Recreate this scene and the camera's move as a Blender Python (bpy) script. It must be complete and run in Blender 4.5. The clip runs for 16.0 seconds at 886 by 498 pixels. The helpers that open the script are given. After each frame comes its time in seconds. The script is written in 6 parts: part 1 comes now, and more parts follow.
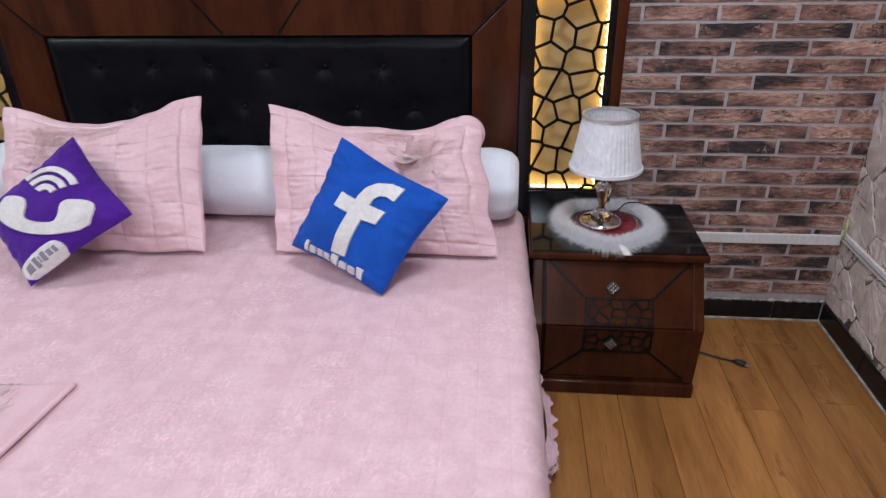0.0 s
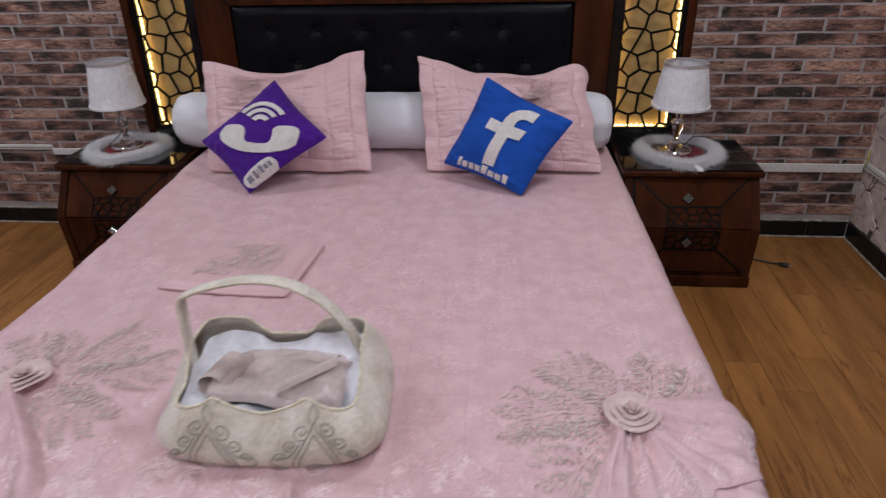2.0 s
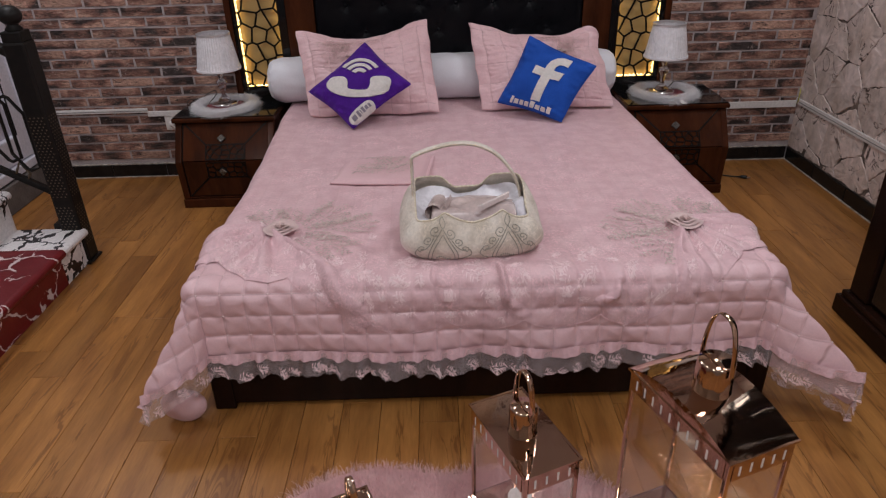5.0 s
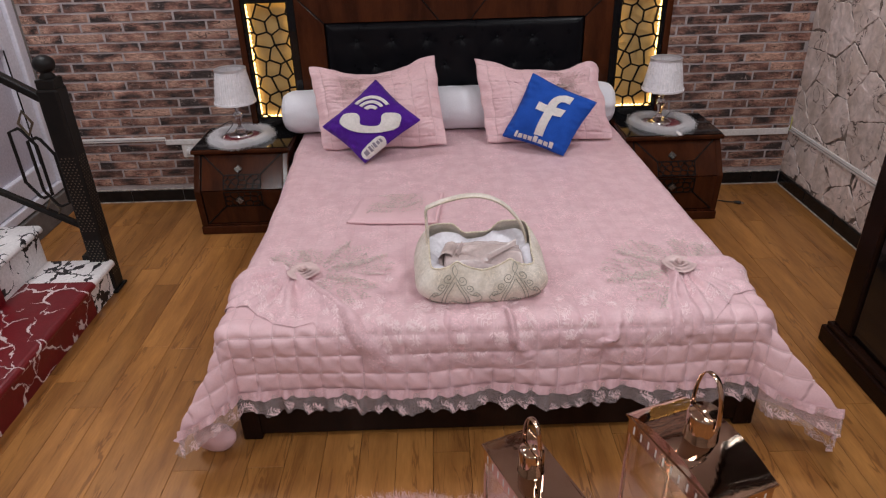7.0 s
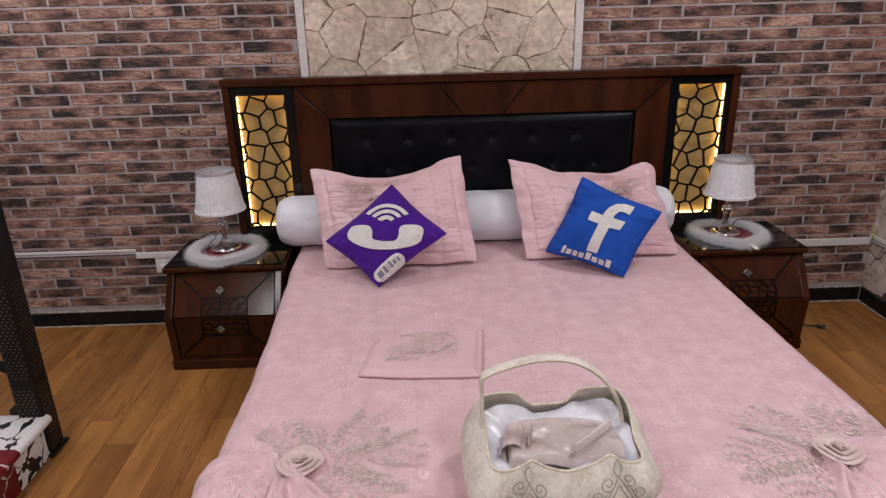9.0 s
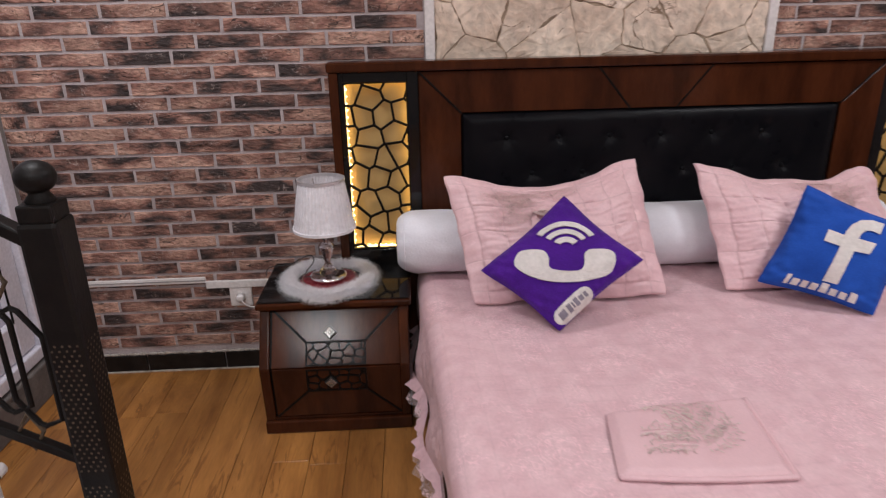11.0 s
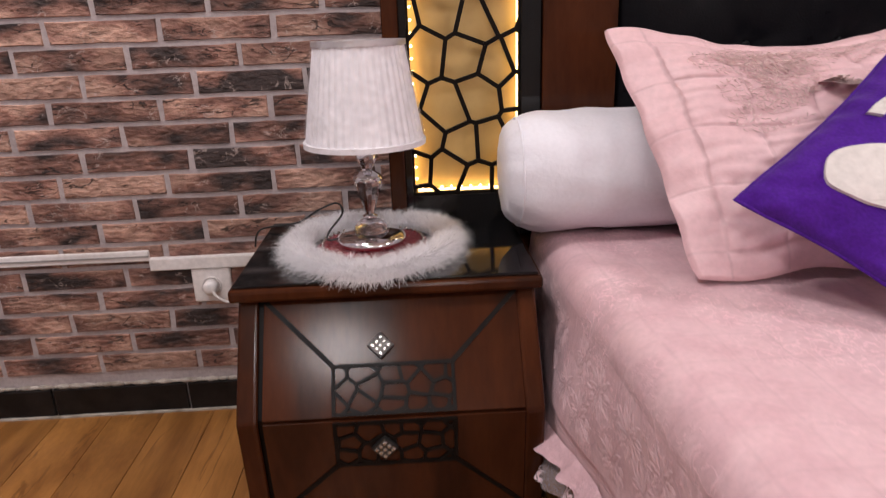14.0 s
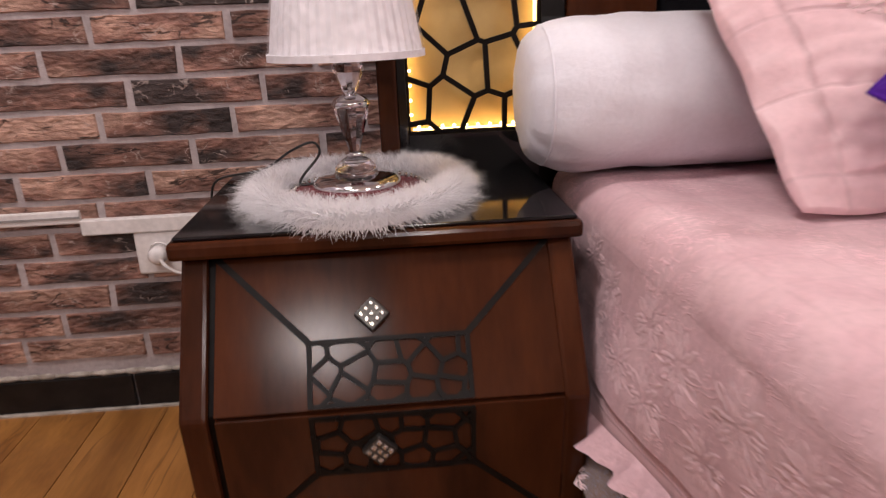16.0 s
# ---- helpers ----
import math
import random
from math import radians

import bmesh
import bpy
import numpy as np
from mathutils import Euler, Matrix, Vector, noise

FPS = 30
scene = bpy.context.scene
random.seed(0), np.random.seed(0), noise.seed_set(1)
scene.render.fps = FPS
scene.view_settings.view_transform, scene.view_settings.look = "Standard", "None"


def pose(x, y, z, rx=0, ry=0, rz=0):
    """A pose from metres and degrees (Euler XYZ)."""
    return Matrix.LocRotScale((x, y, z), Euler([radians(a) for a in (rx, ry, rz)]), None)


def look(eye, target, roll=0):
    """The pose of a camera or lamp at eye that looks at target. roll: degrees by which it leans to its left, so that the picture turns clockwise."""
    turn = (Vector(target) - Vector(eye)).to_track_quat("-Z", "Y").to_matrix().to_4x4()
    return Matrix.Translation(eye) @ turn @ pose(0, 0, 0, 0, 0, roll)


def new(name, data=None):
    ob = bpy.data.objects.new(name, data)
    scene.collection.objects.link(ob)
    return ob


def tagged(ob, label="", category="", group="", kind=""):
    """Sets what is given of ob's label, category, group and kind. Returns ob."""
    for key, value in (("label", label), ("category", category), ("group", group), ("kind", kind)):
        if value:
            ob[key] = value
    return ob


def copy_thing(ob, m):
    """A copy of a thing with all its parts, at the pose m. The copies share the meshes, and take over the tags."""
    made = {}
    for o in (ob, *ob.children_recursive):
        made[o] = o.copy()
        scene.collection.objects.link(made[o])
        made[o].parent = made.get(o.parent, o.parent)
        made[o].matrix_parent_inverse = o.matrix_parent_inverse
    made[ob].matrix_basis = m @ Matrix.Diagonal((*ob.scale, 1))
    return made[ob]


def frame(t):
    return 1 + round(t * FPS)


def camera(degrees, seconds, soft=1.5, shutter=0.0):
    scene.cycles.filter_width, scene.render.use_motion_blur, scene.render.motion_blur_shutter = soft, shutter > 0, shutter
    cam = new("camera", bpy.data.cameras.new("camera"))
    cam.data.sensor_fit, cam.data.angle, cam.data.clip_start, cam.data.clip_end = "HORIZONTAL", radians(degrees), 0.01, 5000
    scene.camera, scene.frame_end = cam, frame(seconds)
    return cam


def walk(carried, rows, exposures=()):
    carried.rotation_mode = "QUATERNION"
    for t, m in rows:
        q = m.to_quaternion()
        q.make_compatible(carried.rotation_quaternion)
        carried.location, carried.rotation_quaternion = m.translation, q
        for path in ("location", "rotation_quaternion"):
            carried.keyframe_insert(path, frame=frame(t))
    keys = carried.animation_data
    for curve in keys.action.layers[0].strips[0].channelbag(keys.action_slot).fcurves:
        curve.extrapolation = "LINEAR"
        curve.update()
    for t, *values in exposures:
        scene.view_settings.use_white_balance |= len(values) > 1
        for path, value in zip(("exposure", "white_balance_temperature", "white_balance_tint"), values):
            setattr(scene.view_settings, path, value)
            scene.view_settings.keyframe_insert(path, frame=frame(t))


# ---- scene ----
cam = camera(67.2, 16.0, soft=1.2, shutter=0.4)
PATH = [
    (0, (0.859, -2.312, 1.455), (0.674, -0.542, 0.542), -1.2),
    (0.5, (0.815, -2.479, 1.454), (0.616, -0.72, 0.525), -1.7),
    (1, (0.821, -2.701, 1.442), (0.643, -0.938, 0.515), -1.6),
    (1.5, (0.708, -2.859, 1.457), (0.534, -1.09, 0.539), -1.6),
    (2, (0.468, -3.016, 1.461), (0.284, -1.252, 0.538), -1.5),
    (2.5, (0.318, -3.206, 1.464), (0.136, -1.442, 0.54), -1.5),
    (3, (0.192, -3.366, 1.49), (0.027, -1.601, 0.564), -1.7),
    (3.5, (0.079, -3.479, 1.483), (-0.032, -1.711, 0.555), -1.8),
    (4, (-0.032, -3.663, 1.485), (-0.096, -1.892, 0.556), -1.8),
    (4.2, (-0.038, -3.722, 1.484), (-0.08, -1.952, 0.554), -1.8),
    (6.3, (-0.157, -4.076, 1.673), (-0.137, -2.312, 0.73), -1.5),
    (6.5, (-0.151, -4.068, 1.711), (-0.145, -2.303, 0.769), -1.6),
    (7, (-0.117, -3.993, 1.726), (-0.111, -2.232, 0.779), -1.7),
    (7.5, (-0.14, -3.895, 1.668), (-0.119, -2.135, 0.718), -1.6),
    (8, (-0.236, -3.687, 1.668), (-0.219, -1.929, 0.714), -1.6),
    (8.3, (-0.262, -3.565, 1.661), (-0.236, -1.819, 0.686), -1.9),
    (8.4, (-0.25, -3.507, 1.628), (-0.236, -1.735, 0.7), -1.6),
    (8.5, (-0.246, -3.477, 1.624), (-0.225, -1.649, 0.813), -1.8),
    (9, (-0.274, -3.291, 1.605), (-0.235, -1.418, 0.904), -1.4),
    (9.5, (-0.42, -3.16, 1.572), (-0.352, -1.29, 0.866), -1.3),
    (10, (-0.655, -3.023, 1.545), (-0.573, -1.155, 0.836), -1.3),
    (10.2, (-0.714, -2.955, 1.534), (-0.624, -1.089, 0.821), -1.3),
    (12.3, (-1.125, -1.866, 1.22), (-1.072, 0.033, 0.595), -1.8),
    (12.5, (-1.124, -1.737, 1.164), (-1.082, 0.159, 0.529), -2.4),
    (13, (-1.154, -1.534, 1.037), (-1.086, 0.363, 0.405), -2.0),
    (13.5, (-1.169, -1.44, 0.962), (-1.093, 0.456, 0.329), -1.8),
    (14, (-1.169, -1.521, 0.908), (-1.094, 0.372, 0.269), -2.0),
    (14.5, (-1.16, -1.631, 0.874), (-1.083, 0.256, 0.216), -2.2),
    (15, (-1.152, -1.65, 0.853), (-1.063, 0.231, 0.18), -2.1),
    (15.5, (-1.156, -1.525, 0.8), (-1.067, 0.36, 0.139), -1.8),
    (16, (-1.199, -1.275, 0.743), (-1.072, 0.612, 0.092), -2.3),
]
EXPOSURES = [(0.0, -0.05, 5400, 2), (0.7, -0.2, 5500, 3), (1.5, -0.55, 5650, 4), (2.5, -0.85, 5750, 5), (4.0, -0.95, 5950, 7), (6.5, -0.52, 6050, 7), (8.0, -0.50, 6050, 7), (10.0, -0.48, 6100, 8), (12.5, 0.0, 6250, 10), (14.0, 0.06, 6450, 13), (16.0, 0.12, 6750, 17)]
walk(cam, [(t, look(eye, target, roll)) for t, eye, target, roll in PATH], EXPOSURES)
# ---- light and exposure ----
world = bpy.data.worlds.new("world")
scene.world = world
world.use_nodes = True
world.node_tree.nodes["Background"].inputs[0].default_value = (0.6, 0.65, 0.8, 1)
world.node_tree.nodes["Background"].inputs[1].default_value = 0.05

ROOM_W, ROOM_E, ROOM_S, ROOM_H = -2.47, 2.088, -6.2, 2.85
# The last two, far south, are added fill for the front of the bed.
LAMP_SPOTS = [(-1.98, -1.0, 31), (1.15, -1.30, 31), (-1.75, -3.1, 23), (0.75, -3.3, 27), (-1.0, -5.1, 42), (1.1, -5.1, 32)]
for lx, ly, watts in LAMP_SPOTS:
    ld = bpy.data.lights.new("ceiling_lamp", "AREA")
    ld.shape, ld.size, ld.energy, ld.color = "DISK", 0.5, watts, (1.0, 0.96, 0.95)
    lo = new("ceiling_lamp", ld)
    lo.matrix_world = pose(lx, ly, ROOM_H - 0.035)


# ---- materials ----
def mat(name, c1, c2=None, scale=8.0, rough=0.5, metal=0.0, bump=0.1, bscale=80.0, vary=0, coat=0.0, sheen=0.0,
        stretch=(1, 1, 1), fine=0.12, lo=0.35, hi=0.65, rvar=0.08, c3=None, spec=0.5, tone=0.22):
    """Two-scale noise colour, fine relief and uneven gloss. vary=1: each object its own."""
    m = bpy.data.materials.new(name)
    m.use_nodes = True
    nt = m.node_tree
    n, l = nt.nodes, nt.links
    b = n["Principled BSDF"]
    tc = n.new("ShaderNodeTexCoord")
    vec = tc.outputs["Object"]
    if vary:
        oi = n.new("ShaderNodeObjectInfo")
        mul = n.new("ShaderNodeVectorMath")
        mul.operation = "SCALE"
        mul.inputs[0].default_value = (37.0, 53.0, 71.0)
        l.new(oi.outputs["Random"], mul.inputs["Scale"])
        add = n.new("ShaderNodeVectorMath")
        l.new(vec, add.inputs[0])
        l.new(mul.outputs[0], add.inputs[1])
        vec = add.outputs[0]
    mp = n.new("ShaderNodeMapping")
    mp.inputs["Scale"].default_value = stretch
    l.new(vec, mp.inputs["Vector"])
    n1 = n.new("ShaderNodeTexNoise")
    n1.inputs["Scale"].default_value, n1.inputs["Detail"].default_value = scale, 6
    l.new(mp.outputs[0], n1.inputs["Vector"])
    ramp = n.new("ShaderNodeValToRGB")
    e = ramp.color_ramp.elements
    c2 = c2 or tuple(v * 0.8 for v in c1)
    e[0].position, e[0].color, e[1].position, e[1].color = lo, (*c1, 1), hi, (*c2, 1)
    if c3:
        x = ramp.color_ramp.elements.new((lo + hi) / 2)
        x.color = (*c3, 1)
    l.new(n1.outputs[0], ramp.inputs[0])
    n2 = n.new("ShaderNodeTexNoise")
    n2.inputs["Scale"].default_value, n2.inputs["Detail"].default_value = bscale, 5
    l.new(mp.outputs[0], n2.inputs["Vector"])
    hsv = n.new("ShaderNodeHueSaturation")
    mr = n.new("ShaderNodeMapRange")
    mr.inputs["To Min"].default_value, mr.inputs["To Max"].default_value = 1 - fine * 2, 1 + fine * 2
    l.new(n2.outputs[0], mr.inputs[0])
    val = mr.outputs[0]
    if vary == 1:
        mv = n.new("ShaderNodeMapRange")
        mv.inputs["To Min"].default_value, mv.inputs["To Max"].default_value = 1 - tone, 1 + tone
        l.new(oi.outputs["Random"], mv.inputs[0])
        mm = n.new("ShaderNodeMath")
        mm.operation = "MULTIPLY"
        l.new(val, mm.inputs[0])
        l.new(mv.outputs[0], mm.inputs[1])
        val = mm.outputs[0]
    l.new(val, hsv.inputs["Value"])
    l.new(ramp.outputs[0], hsv.inputs["Color"])
    l.new(hsv.outputs[0], b.inputs["Base Color"])
    rr = n.new("ShaderNodeMapRange")
    rr.inputs["To Min"].default_value, rr.inputs["To Max"].default_value = max(0.02, rough - rvar), min(1, rough + rvar)
    l.new(n1.outputs[0], rr.inputs[0])
    l.new(rr.outputs[0], b.inputs["Roughness"])
    b.inputs["Metallic"].default_value = metal
    b.inputs["Specular IOR Level"].default_value = spec
    b.inputs["Coat Weight"].default_value = coat
    b.inputs["Coat Roughness"].default_value = 0.12
    b.inputs["Sheen Weight"].default_value = sheen
    if bump:
        bp = n.new("ShaderNodeBump")
        bp.inputs["Strength"].default_value, bp.inputs["Distance"].default_value = bump, 0.01
        l.new(n2.outputs[0], bp.inputs["Height"])
        l.new(bp.outputs[0], b.inputs["Normal"])
    return m


def glass(name, tint=(1, 1, 1), rough=0.02):
    m = bpy.data.materials.new(name)
    m.use_nodes = True
    b = m.node_tree.nodes["Principled BSDF"]
    b.inputs["Base Color"].default_value = (*tint, 1)
    b.inputs["Roughness"].default_value = rough
    b.inputs["Transmission Weight"].default_value = 1
    b.inputs["IOR"].default_value = 1.48
    return m


def sheer(name, colour, scale, lo, hi, amin, amax, rough=0.6, spec=0.3, twist=1.2):
    """Net or film: partly open, with denser figures in it."""
    m = bpy.data.materials.new(name)
    m.use_nodes = True
    nt = m.node_tree
    n, l = nt.nodes, nt.links
    b = n["Principled BSDF"]
    b.inputs["Base Color"].default_value = (*colour, 1)
    b.inputs["Roughness"].default_value = rough
    b.inputs["Specular IOR Level"].default_value = spec
    tc = n.new("ShaderNodeTexCoord")
    ns = n.new("ShaderNodeTexNoise")
    ns.inputs["Scale"].default_value, ns.inputs["Detail"].default_value = scale, 3
    ns.inputs["Distortion"].default_value = twist
    l.new(tc.outputs["Object"], ns.inputs["Vector"])
    mr = n.new("ShaderNodeMapRange")
    mr.inputs["From Min"].default_value, mr.inputs["From Max"].default_value = lo, hi
    mr.inputs["To Min"].default_value, mr.inputs["To Max"].default_value = amin, amax
    l.new(ns.outputs[0], mr.inputs[0])
    l.new(mr.outputs[0], b.inputs["Alpha"])
    return m


def furry(m, share=0.5):
    """Lets light through the hairs."""
    nt = m.node_tree
    n, l = nt.nodes, nt.links
    b = n["Principled BSDF"]
    b.inputs["Specular IOR Level"].default_value = 0.1
    tr = n.new("ShaderNodeBsdfTranslucent")
    l.new(b.inputs["Base Color"].links[0].from_socket, tr.inputs["Color"])
    mx = n.new("ShaderNodeMixShader")
    mx.inputs[0].default_value = share
    l.new(b.outputs[0], mx.inputs[1])
    l.new(tr.outputs[0], mx.inputs[2])
    l.new(mx.outputs[0], n["Material Output"].inputs["Surface"])
    return m


def glow(name, colour, strength):
    m = bpy.data.materials.new(name)
    m.use_nodes = True
    b = m.node_tree.nodes["Principled BSDF"]
    b.inputs["Base Color"].default_value = (*colour, 1)
    b.inputs["Emission Color"].default_value = (*colour, 1)
    b.inputs["Emission Strength"].default_value = strength
    return m


def crackle(name, ground, line, scale, width):
    """Paint with thin wandering crack lines."""
    m = mat(name, ground, tuple(v * 0.9 for v in ground), 6, 0.42, bump=0.05)
    nt = m.node_tree
    n, l = nt.nodes, nt.links
    b = n["Principled BSDF"]
    base = b.inputs["Base Color"].links[0].from_socket
    tc = n.new("ShaderNodeTexCoord")
    nz = n.new("ShaderNodeTexNoise")
    nz.inputs["Scale"].default_value, nz.inputs["Detail"].default_value = 14, 4
    l.new(tc.outputs["Object"], nz.inputs["Vector"])
    mx = n.new("ShaderNodeMix")
    mx.data_type = "VECTOR"
    mx.inputs["Factor"].default_value = 0.09
    l.new(tc.outputs["Object"], mx.inputs[4])
    l.new(nz.outputs["Color"], mx.inputs[5])
    vo = n.new("ShaderNodeTexVoronoi")
    vo.feature = "DISTANCE_TO_EDGE"
    vo.inputs["Scale"].default_value = scale
    l.new(mx.outputs[1], vo.inputs["Vector"])
    n3 = n.new("ShaderNodeTexNoise")
    n3.inputs["Scale"].default_value = 9
    l.new(tc.outputs["Object"], n3.inputs["Vector"])
    wd = n.new("ShaderNodeMapRange")
    wd.inputs["From Min"].default_value, wd.inputs["From Max"].default_value = 0.38, 0.62
    wd.inputs["To Min"].default_value, wd.inputs["To Max"].default_value = 0.0, width * 1.6
    l.new(n3.outputs[0], wd.inputs[0])
    ls = n.new("ShaderNodeMath")
    ls.operation = "LESS_THAN"
    l.new(vo.outputs["Distance"], ls.inputs[0])
    l.new(wd.outputs[0], ls.inputs[1])
    mc = n.new("ShaderNodeMix")
    mc.data_type = "RGBA"
    l.new(ls.outputs[0], mc.inputs[0])
    l.new(base, mc.inputs[6])
    mc.inputs[7].default_value = (*line, 1)
    l.new(mc.outputs[2], b.inputs["Base Color"])
    return m


M_WOOD = mat("dark_lacquered_wood", (0.062, 0.0180, 0.0070), (0.032, 0.0095, 0.0041), 4, 0.16, bump=0.006, coat=0.0, stretch=(4, 1, 1), bscale=30, vary=2, spec=0.17, rvar=0.05)
M_WOOD_DARK = mat("black_brown_lacquered_wood", (0.016, 0.0065, 0.004), (0.009, 0.004, 0.003), 4, 0.2, bump=0.006, stretch=(4, 1, 1), bscale=30, vary=2, spec=0.12)
M_EBONY = mat("black_groove_paint", (0.005, 0.004, 0.004), (0.009, 0.007, 0.006), 20, 0.35, bump=0.02, spec=0.10)
M_BLACKGLASS = mat("black_glossy_glass", (0.006, 0.006, 0.007), (0.008, 0.007, 0.007), 3, 0.07, bump=0.0, rvar=0.03, spec=0.4)
M_LEATHER = mat("black_leatherette", (0.0045, 0.0045, 0.006), (0.0065, 0.006, 0.0075), 12, 0.30, bump=0.10, bscale=260, spec=0.09)
M_BRICK = mat("brick_slip", (0.046, 0.033, 0.031), (0.45, 0.275, 0.21), 6, 0.78, bump=1.0, bscale=46, vary=1, fine=0.40, lo=0.38, hi=0.62, c3=(0.245, 0.126, 0.098), stretch=(1, 1, 2.0), spec=0.3)
M_MORTAR = mat("pale_mortar", (0.46, 0.40, 0.40), (0.36, 0.31, 0.31), 9, 0.9, bump=0.3)
M_STONE_WARM = mat("sand_stone", (0.80, 0.67, 0.55), (0.58, 0.45, 0.35), 6, 0.85, bump=1.0, bscale=30, vary=1, fine=0.26, tone=0.10)
M_STONE_GREY = mat("pale_grey_stone", (0.70, 0.585, 0.55), (0.50, 0.40, 0.35), 5, 0.85, bump=0.9, bscale=24, vary=1, fine=0.22, tone=0.12)
M_JOINT_WARM = mat("sandy_stone_joint", (0.20, 0.145, 0.10), (0.44, 0.35, 0.26), 16, 0.9, bump=0.3)
M_BRAID = mat("silver_braid", (0.72, 0.70, 0.71), (0.6, 0.58, 0.6), 80, 0.35, metal=0.6, bump=0.3)
M_JOINT = mat("dark_stone_joint", (0.045, 0.034, 0.03), (0.20, 0.155, 0.13), 12, 0.9, bump=0.3)
# Plaster kept dark so the unseen south wall bounces less light.
M_PLASTER = mat("painted_plaster", (0.30, 0.28, 0.27), (0.24, 0.22, 0.21), 3, 0.85, bump=0.1)
M_CEIL = mat("white_ceiling_paint", (0.75, 0.74, 0.72), (0.70, 0.69, 0.67), 3, 0.9, bump=0.05)
M_PLANK = mat("oak_laminate", (0.385, 0.172, 0.046), (0.245, 0.100, 0.025), 3, 0.33, bump=0.04, bscale=26, vary=1, stretch=(5, 0.7, 1), fine=0.13, coat=0.05, spec=0.45, tone=0.14)
M_GAP = mat("dark_floor_gap", (0.09, 0.045, 0.02), (0.06, 0.03, 0.015), 8, 0.8)
M_SKIRT = mat("black_glazed_tile", (0.010, 0.009, 0.009), (0.018, 0.015, 0.014), 16, 0.22, bump=0.06, vary=2, spec=0.22)
M_GROUT = mat("rough_grout", (0.5, 0.45, 0.4), (0.28, 0.24, 0.2), 30, 0.9, bump=0.5)
M_PLASTIC = mat("white_plastic", (0.74, 0.70, 0.69), (0.68, 0.64, 0.62), 6, 0.35, bump=0.0)
M_PINK = mat("pink_satin", (0.725, 0.485, 0.515), (0.69, 0.45, 0.48), 9, 0.5, bump=0.05, bscale=190, sheen=0.08, fine=0.05)
M_QUILT = mat("pink_quilted_satin", (0.735, 0.495, 0.525), (0.70, 0.46, 0.49), 9, 0.45, bump=0.05, bscale=190, sheen=0.08, fine=0.05)
M_SHAM = mat("pink_sham_satin", (0.745, 0.500, 0.520), (0.70, 0.455, 0.48), 12, 0.48, bump=0.10, bscale=90, sheen=0.08, fine=0.06)
M_PINKLACE = mat("pink_lace_cloth", (0.72, 0.475, 0.51), (0.67, 0.43, 0.465), 34, 0.55, bump=0.3, bscale=120, sheen=0.2, fine=0.06, lo=0.45, hi=0.55)
M_SILVER = mat("silver_grey_thread", (0.68, 0.56, 0.515), (0.47, 0.38, 0.352), 60, 0.34, metal=0.1, bump=0.05)
M_ROSE = mat("dusty_rose_satin", (0.74, 0.56, 0.54), (0.62, 0.45, 0.44), 20, 0.42, bump=0.1, sheen=0.2)
M_WHITE = mat("white_cotton", (0.78, 0.77, 0.82), (0.72, 0.71, 0.76), 5, 0.75, bump=0.15, bscale=120, fine=0.03)
M_PURPLE = mat("purple_velvet", (0.068, 0.008, 0.245), (0.048, 0.006, 0.18), 5, 0.85, bump=0.12, bscale=220, sheen=0.10, spec=0.2, fine=0.2)
M_BLUE = mat("blue_velvet", (0.017, 0.082, 0.43), (0.012, 0.06, 0.33), 9, 0.85, bump=0.12, bscale=220, sheen=0.04, spec=0.2)
M_FELT = mat("pale_felt", (0.70, 0.66, 0.63), (0.63, 0.59, 0.56), 20, 0.85, bump=0.15)
M_GREYBAR = mat("grey_print", (0.25, 0.22, 0.27), (0.2, 0.18, 0.22), 20, 0.8)
M_BAG = mat("cream_brocade_velvet", (0.84, 0.77, 0.69), (0.60, 0.52, 0.43), 14, 0.7, bump=0.2, bscale=120, sheen=0.08, fine=0.13)
M_LINING = mat("white_satin_lining", (0.75, 0.73, 0.78), (0.68, 0.66, 0.72), 5, 0.3, bump=0.03, sheen=0.1)
M_TAUPE = mat("taupe_satin", (0.60, 0.49, 0.47), (0.52, 0.42, 0.41), 4, 0.26, bump=0.03)
M_ROPE = mat("cream_gold_cord", (0.84, 0.77, 0.63), (0.64, 0.55, 0.41), 120, 0.5, metal=0.1, bump=0.2)
M_SCROLL = mat("grey_green_thread", (0.42, 0.40, 0.34), (0.30, 0.28, 0.23), 80, 0.5, metal=0.2, bump=0.1)
M_CHROME = mat("chrome", (0.78, 0.77, 0.78), (0.7, 0.69, 0.7), 9, 0.06, metal=1, bump=0.0, rvar=0.03)
M_PEWTER = mat("dark_pewter", (0.085, 0.08, 0.075), (0.055, 0.05, 0.047), 30, 0.32, metal=0.8, bump=0.02)
M_STUD = mat("crystal_studs", (0.62, 0.58, 0.52), (0.45, 0.42, 0.38), 9, 0.22, metal=0.8, bump=0.0)
M_COPPER = mat("polished_rose_copper", (0.60, 0.46, 0.36), (0.50, 0.36, 0.27), 5, 0.055, metal=1, bump=0.10, bscale=11, rvar=0.03, fine=0.05)
M_CRYSTAL = glass("clear_crystal", (0.97, 0.96, 1.0))
M_PANE = glass("lantern_glass", (0.95, 0.93, 0.92))
M_SHADE = mat("white_pleated_silk", (0.80, 0.77, 0.80), (0.74, 0.71, 0.74), 12, 0.6, bump=0.05)
M_FILM = sheer("clear_plastic_film", (0.92, 0.92, 0.94), 22, 0.3, 0.75, 0.04, 0.26, rough=0.08, spec=1.0)
M_FUR = mat("white_fur", (0.97, 0.96, 0.97), (0.95, 0.94, 0.95), 30, 0.7, bump=0.1)
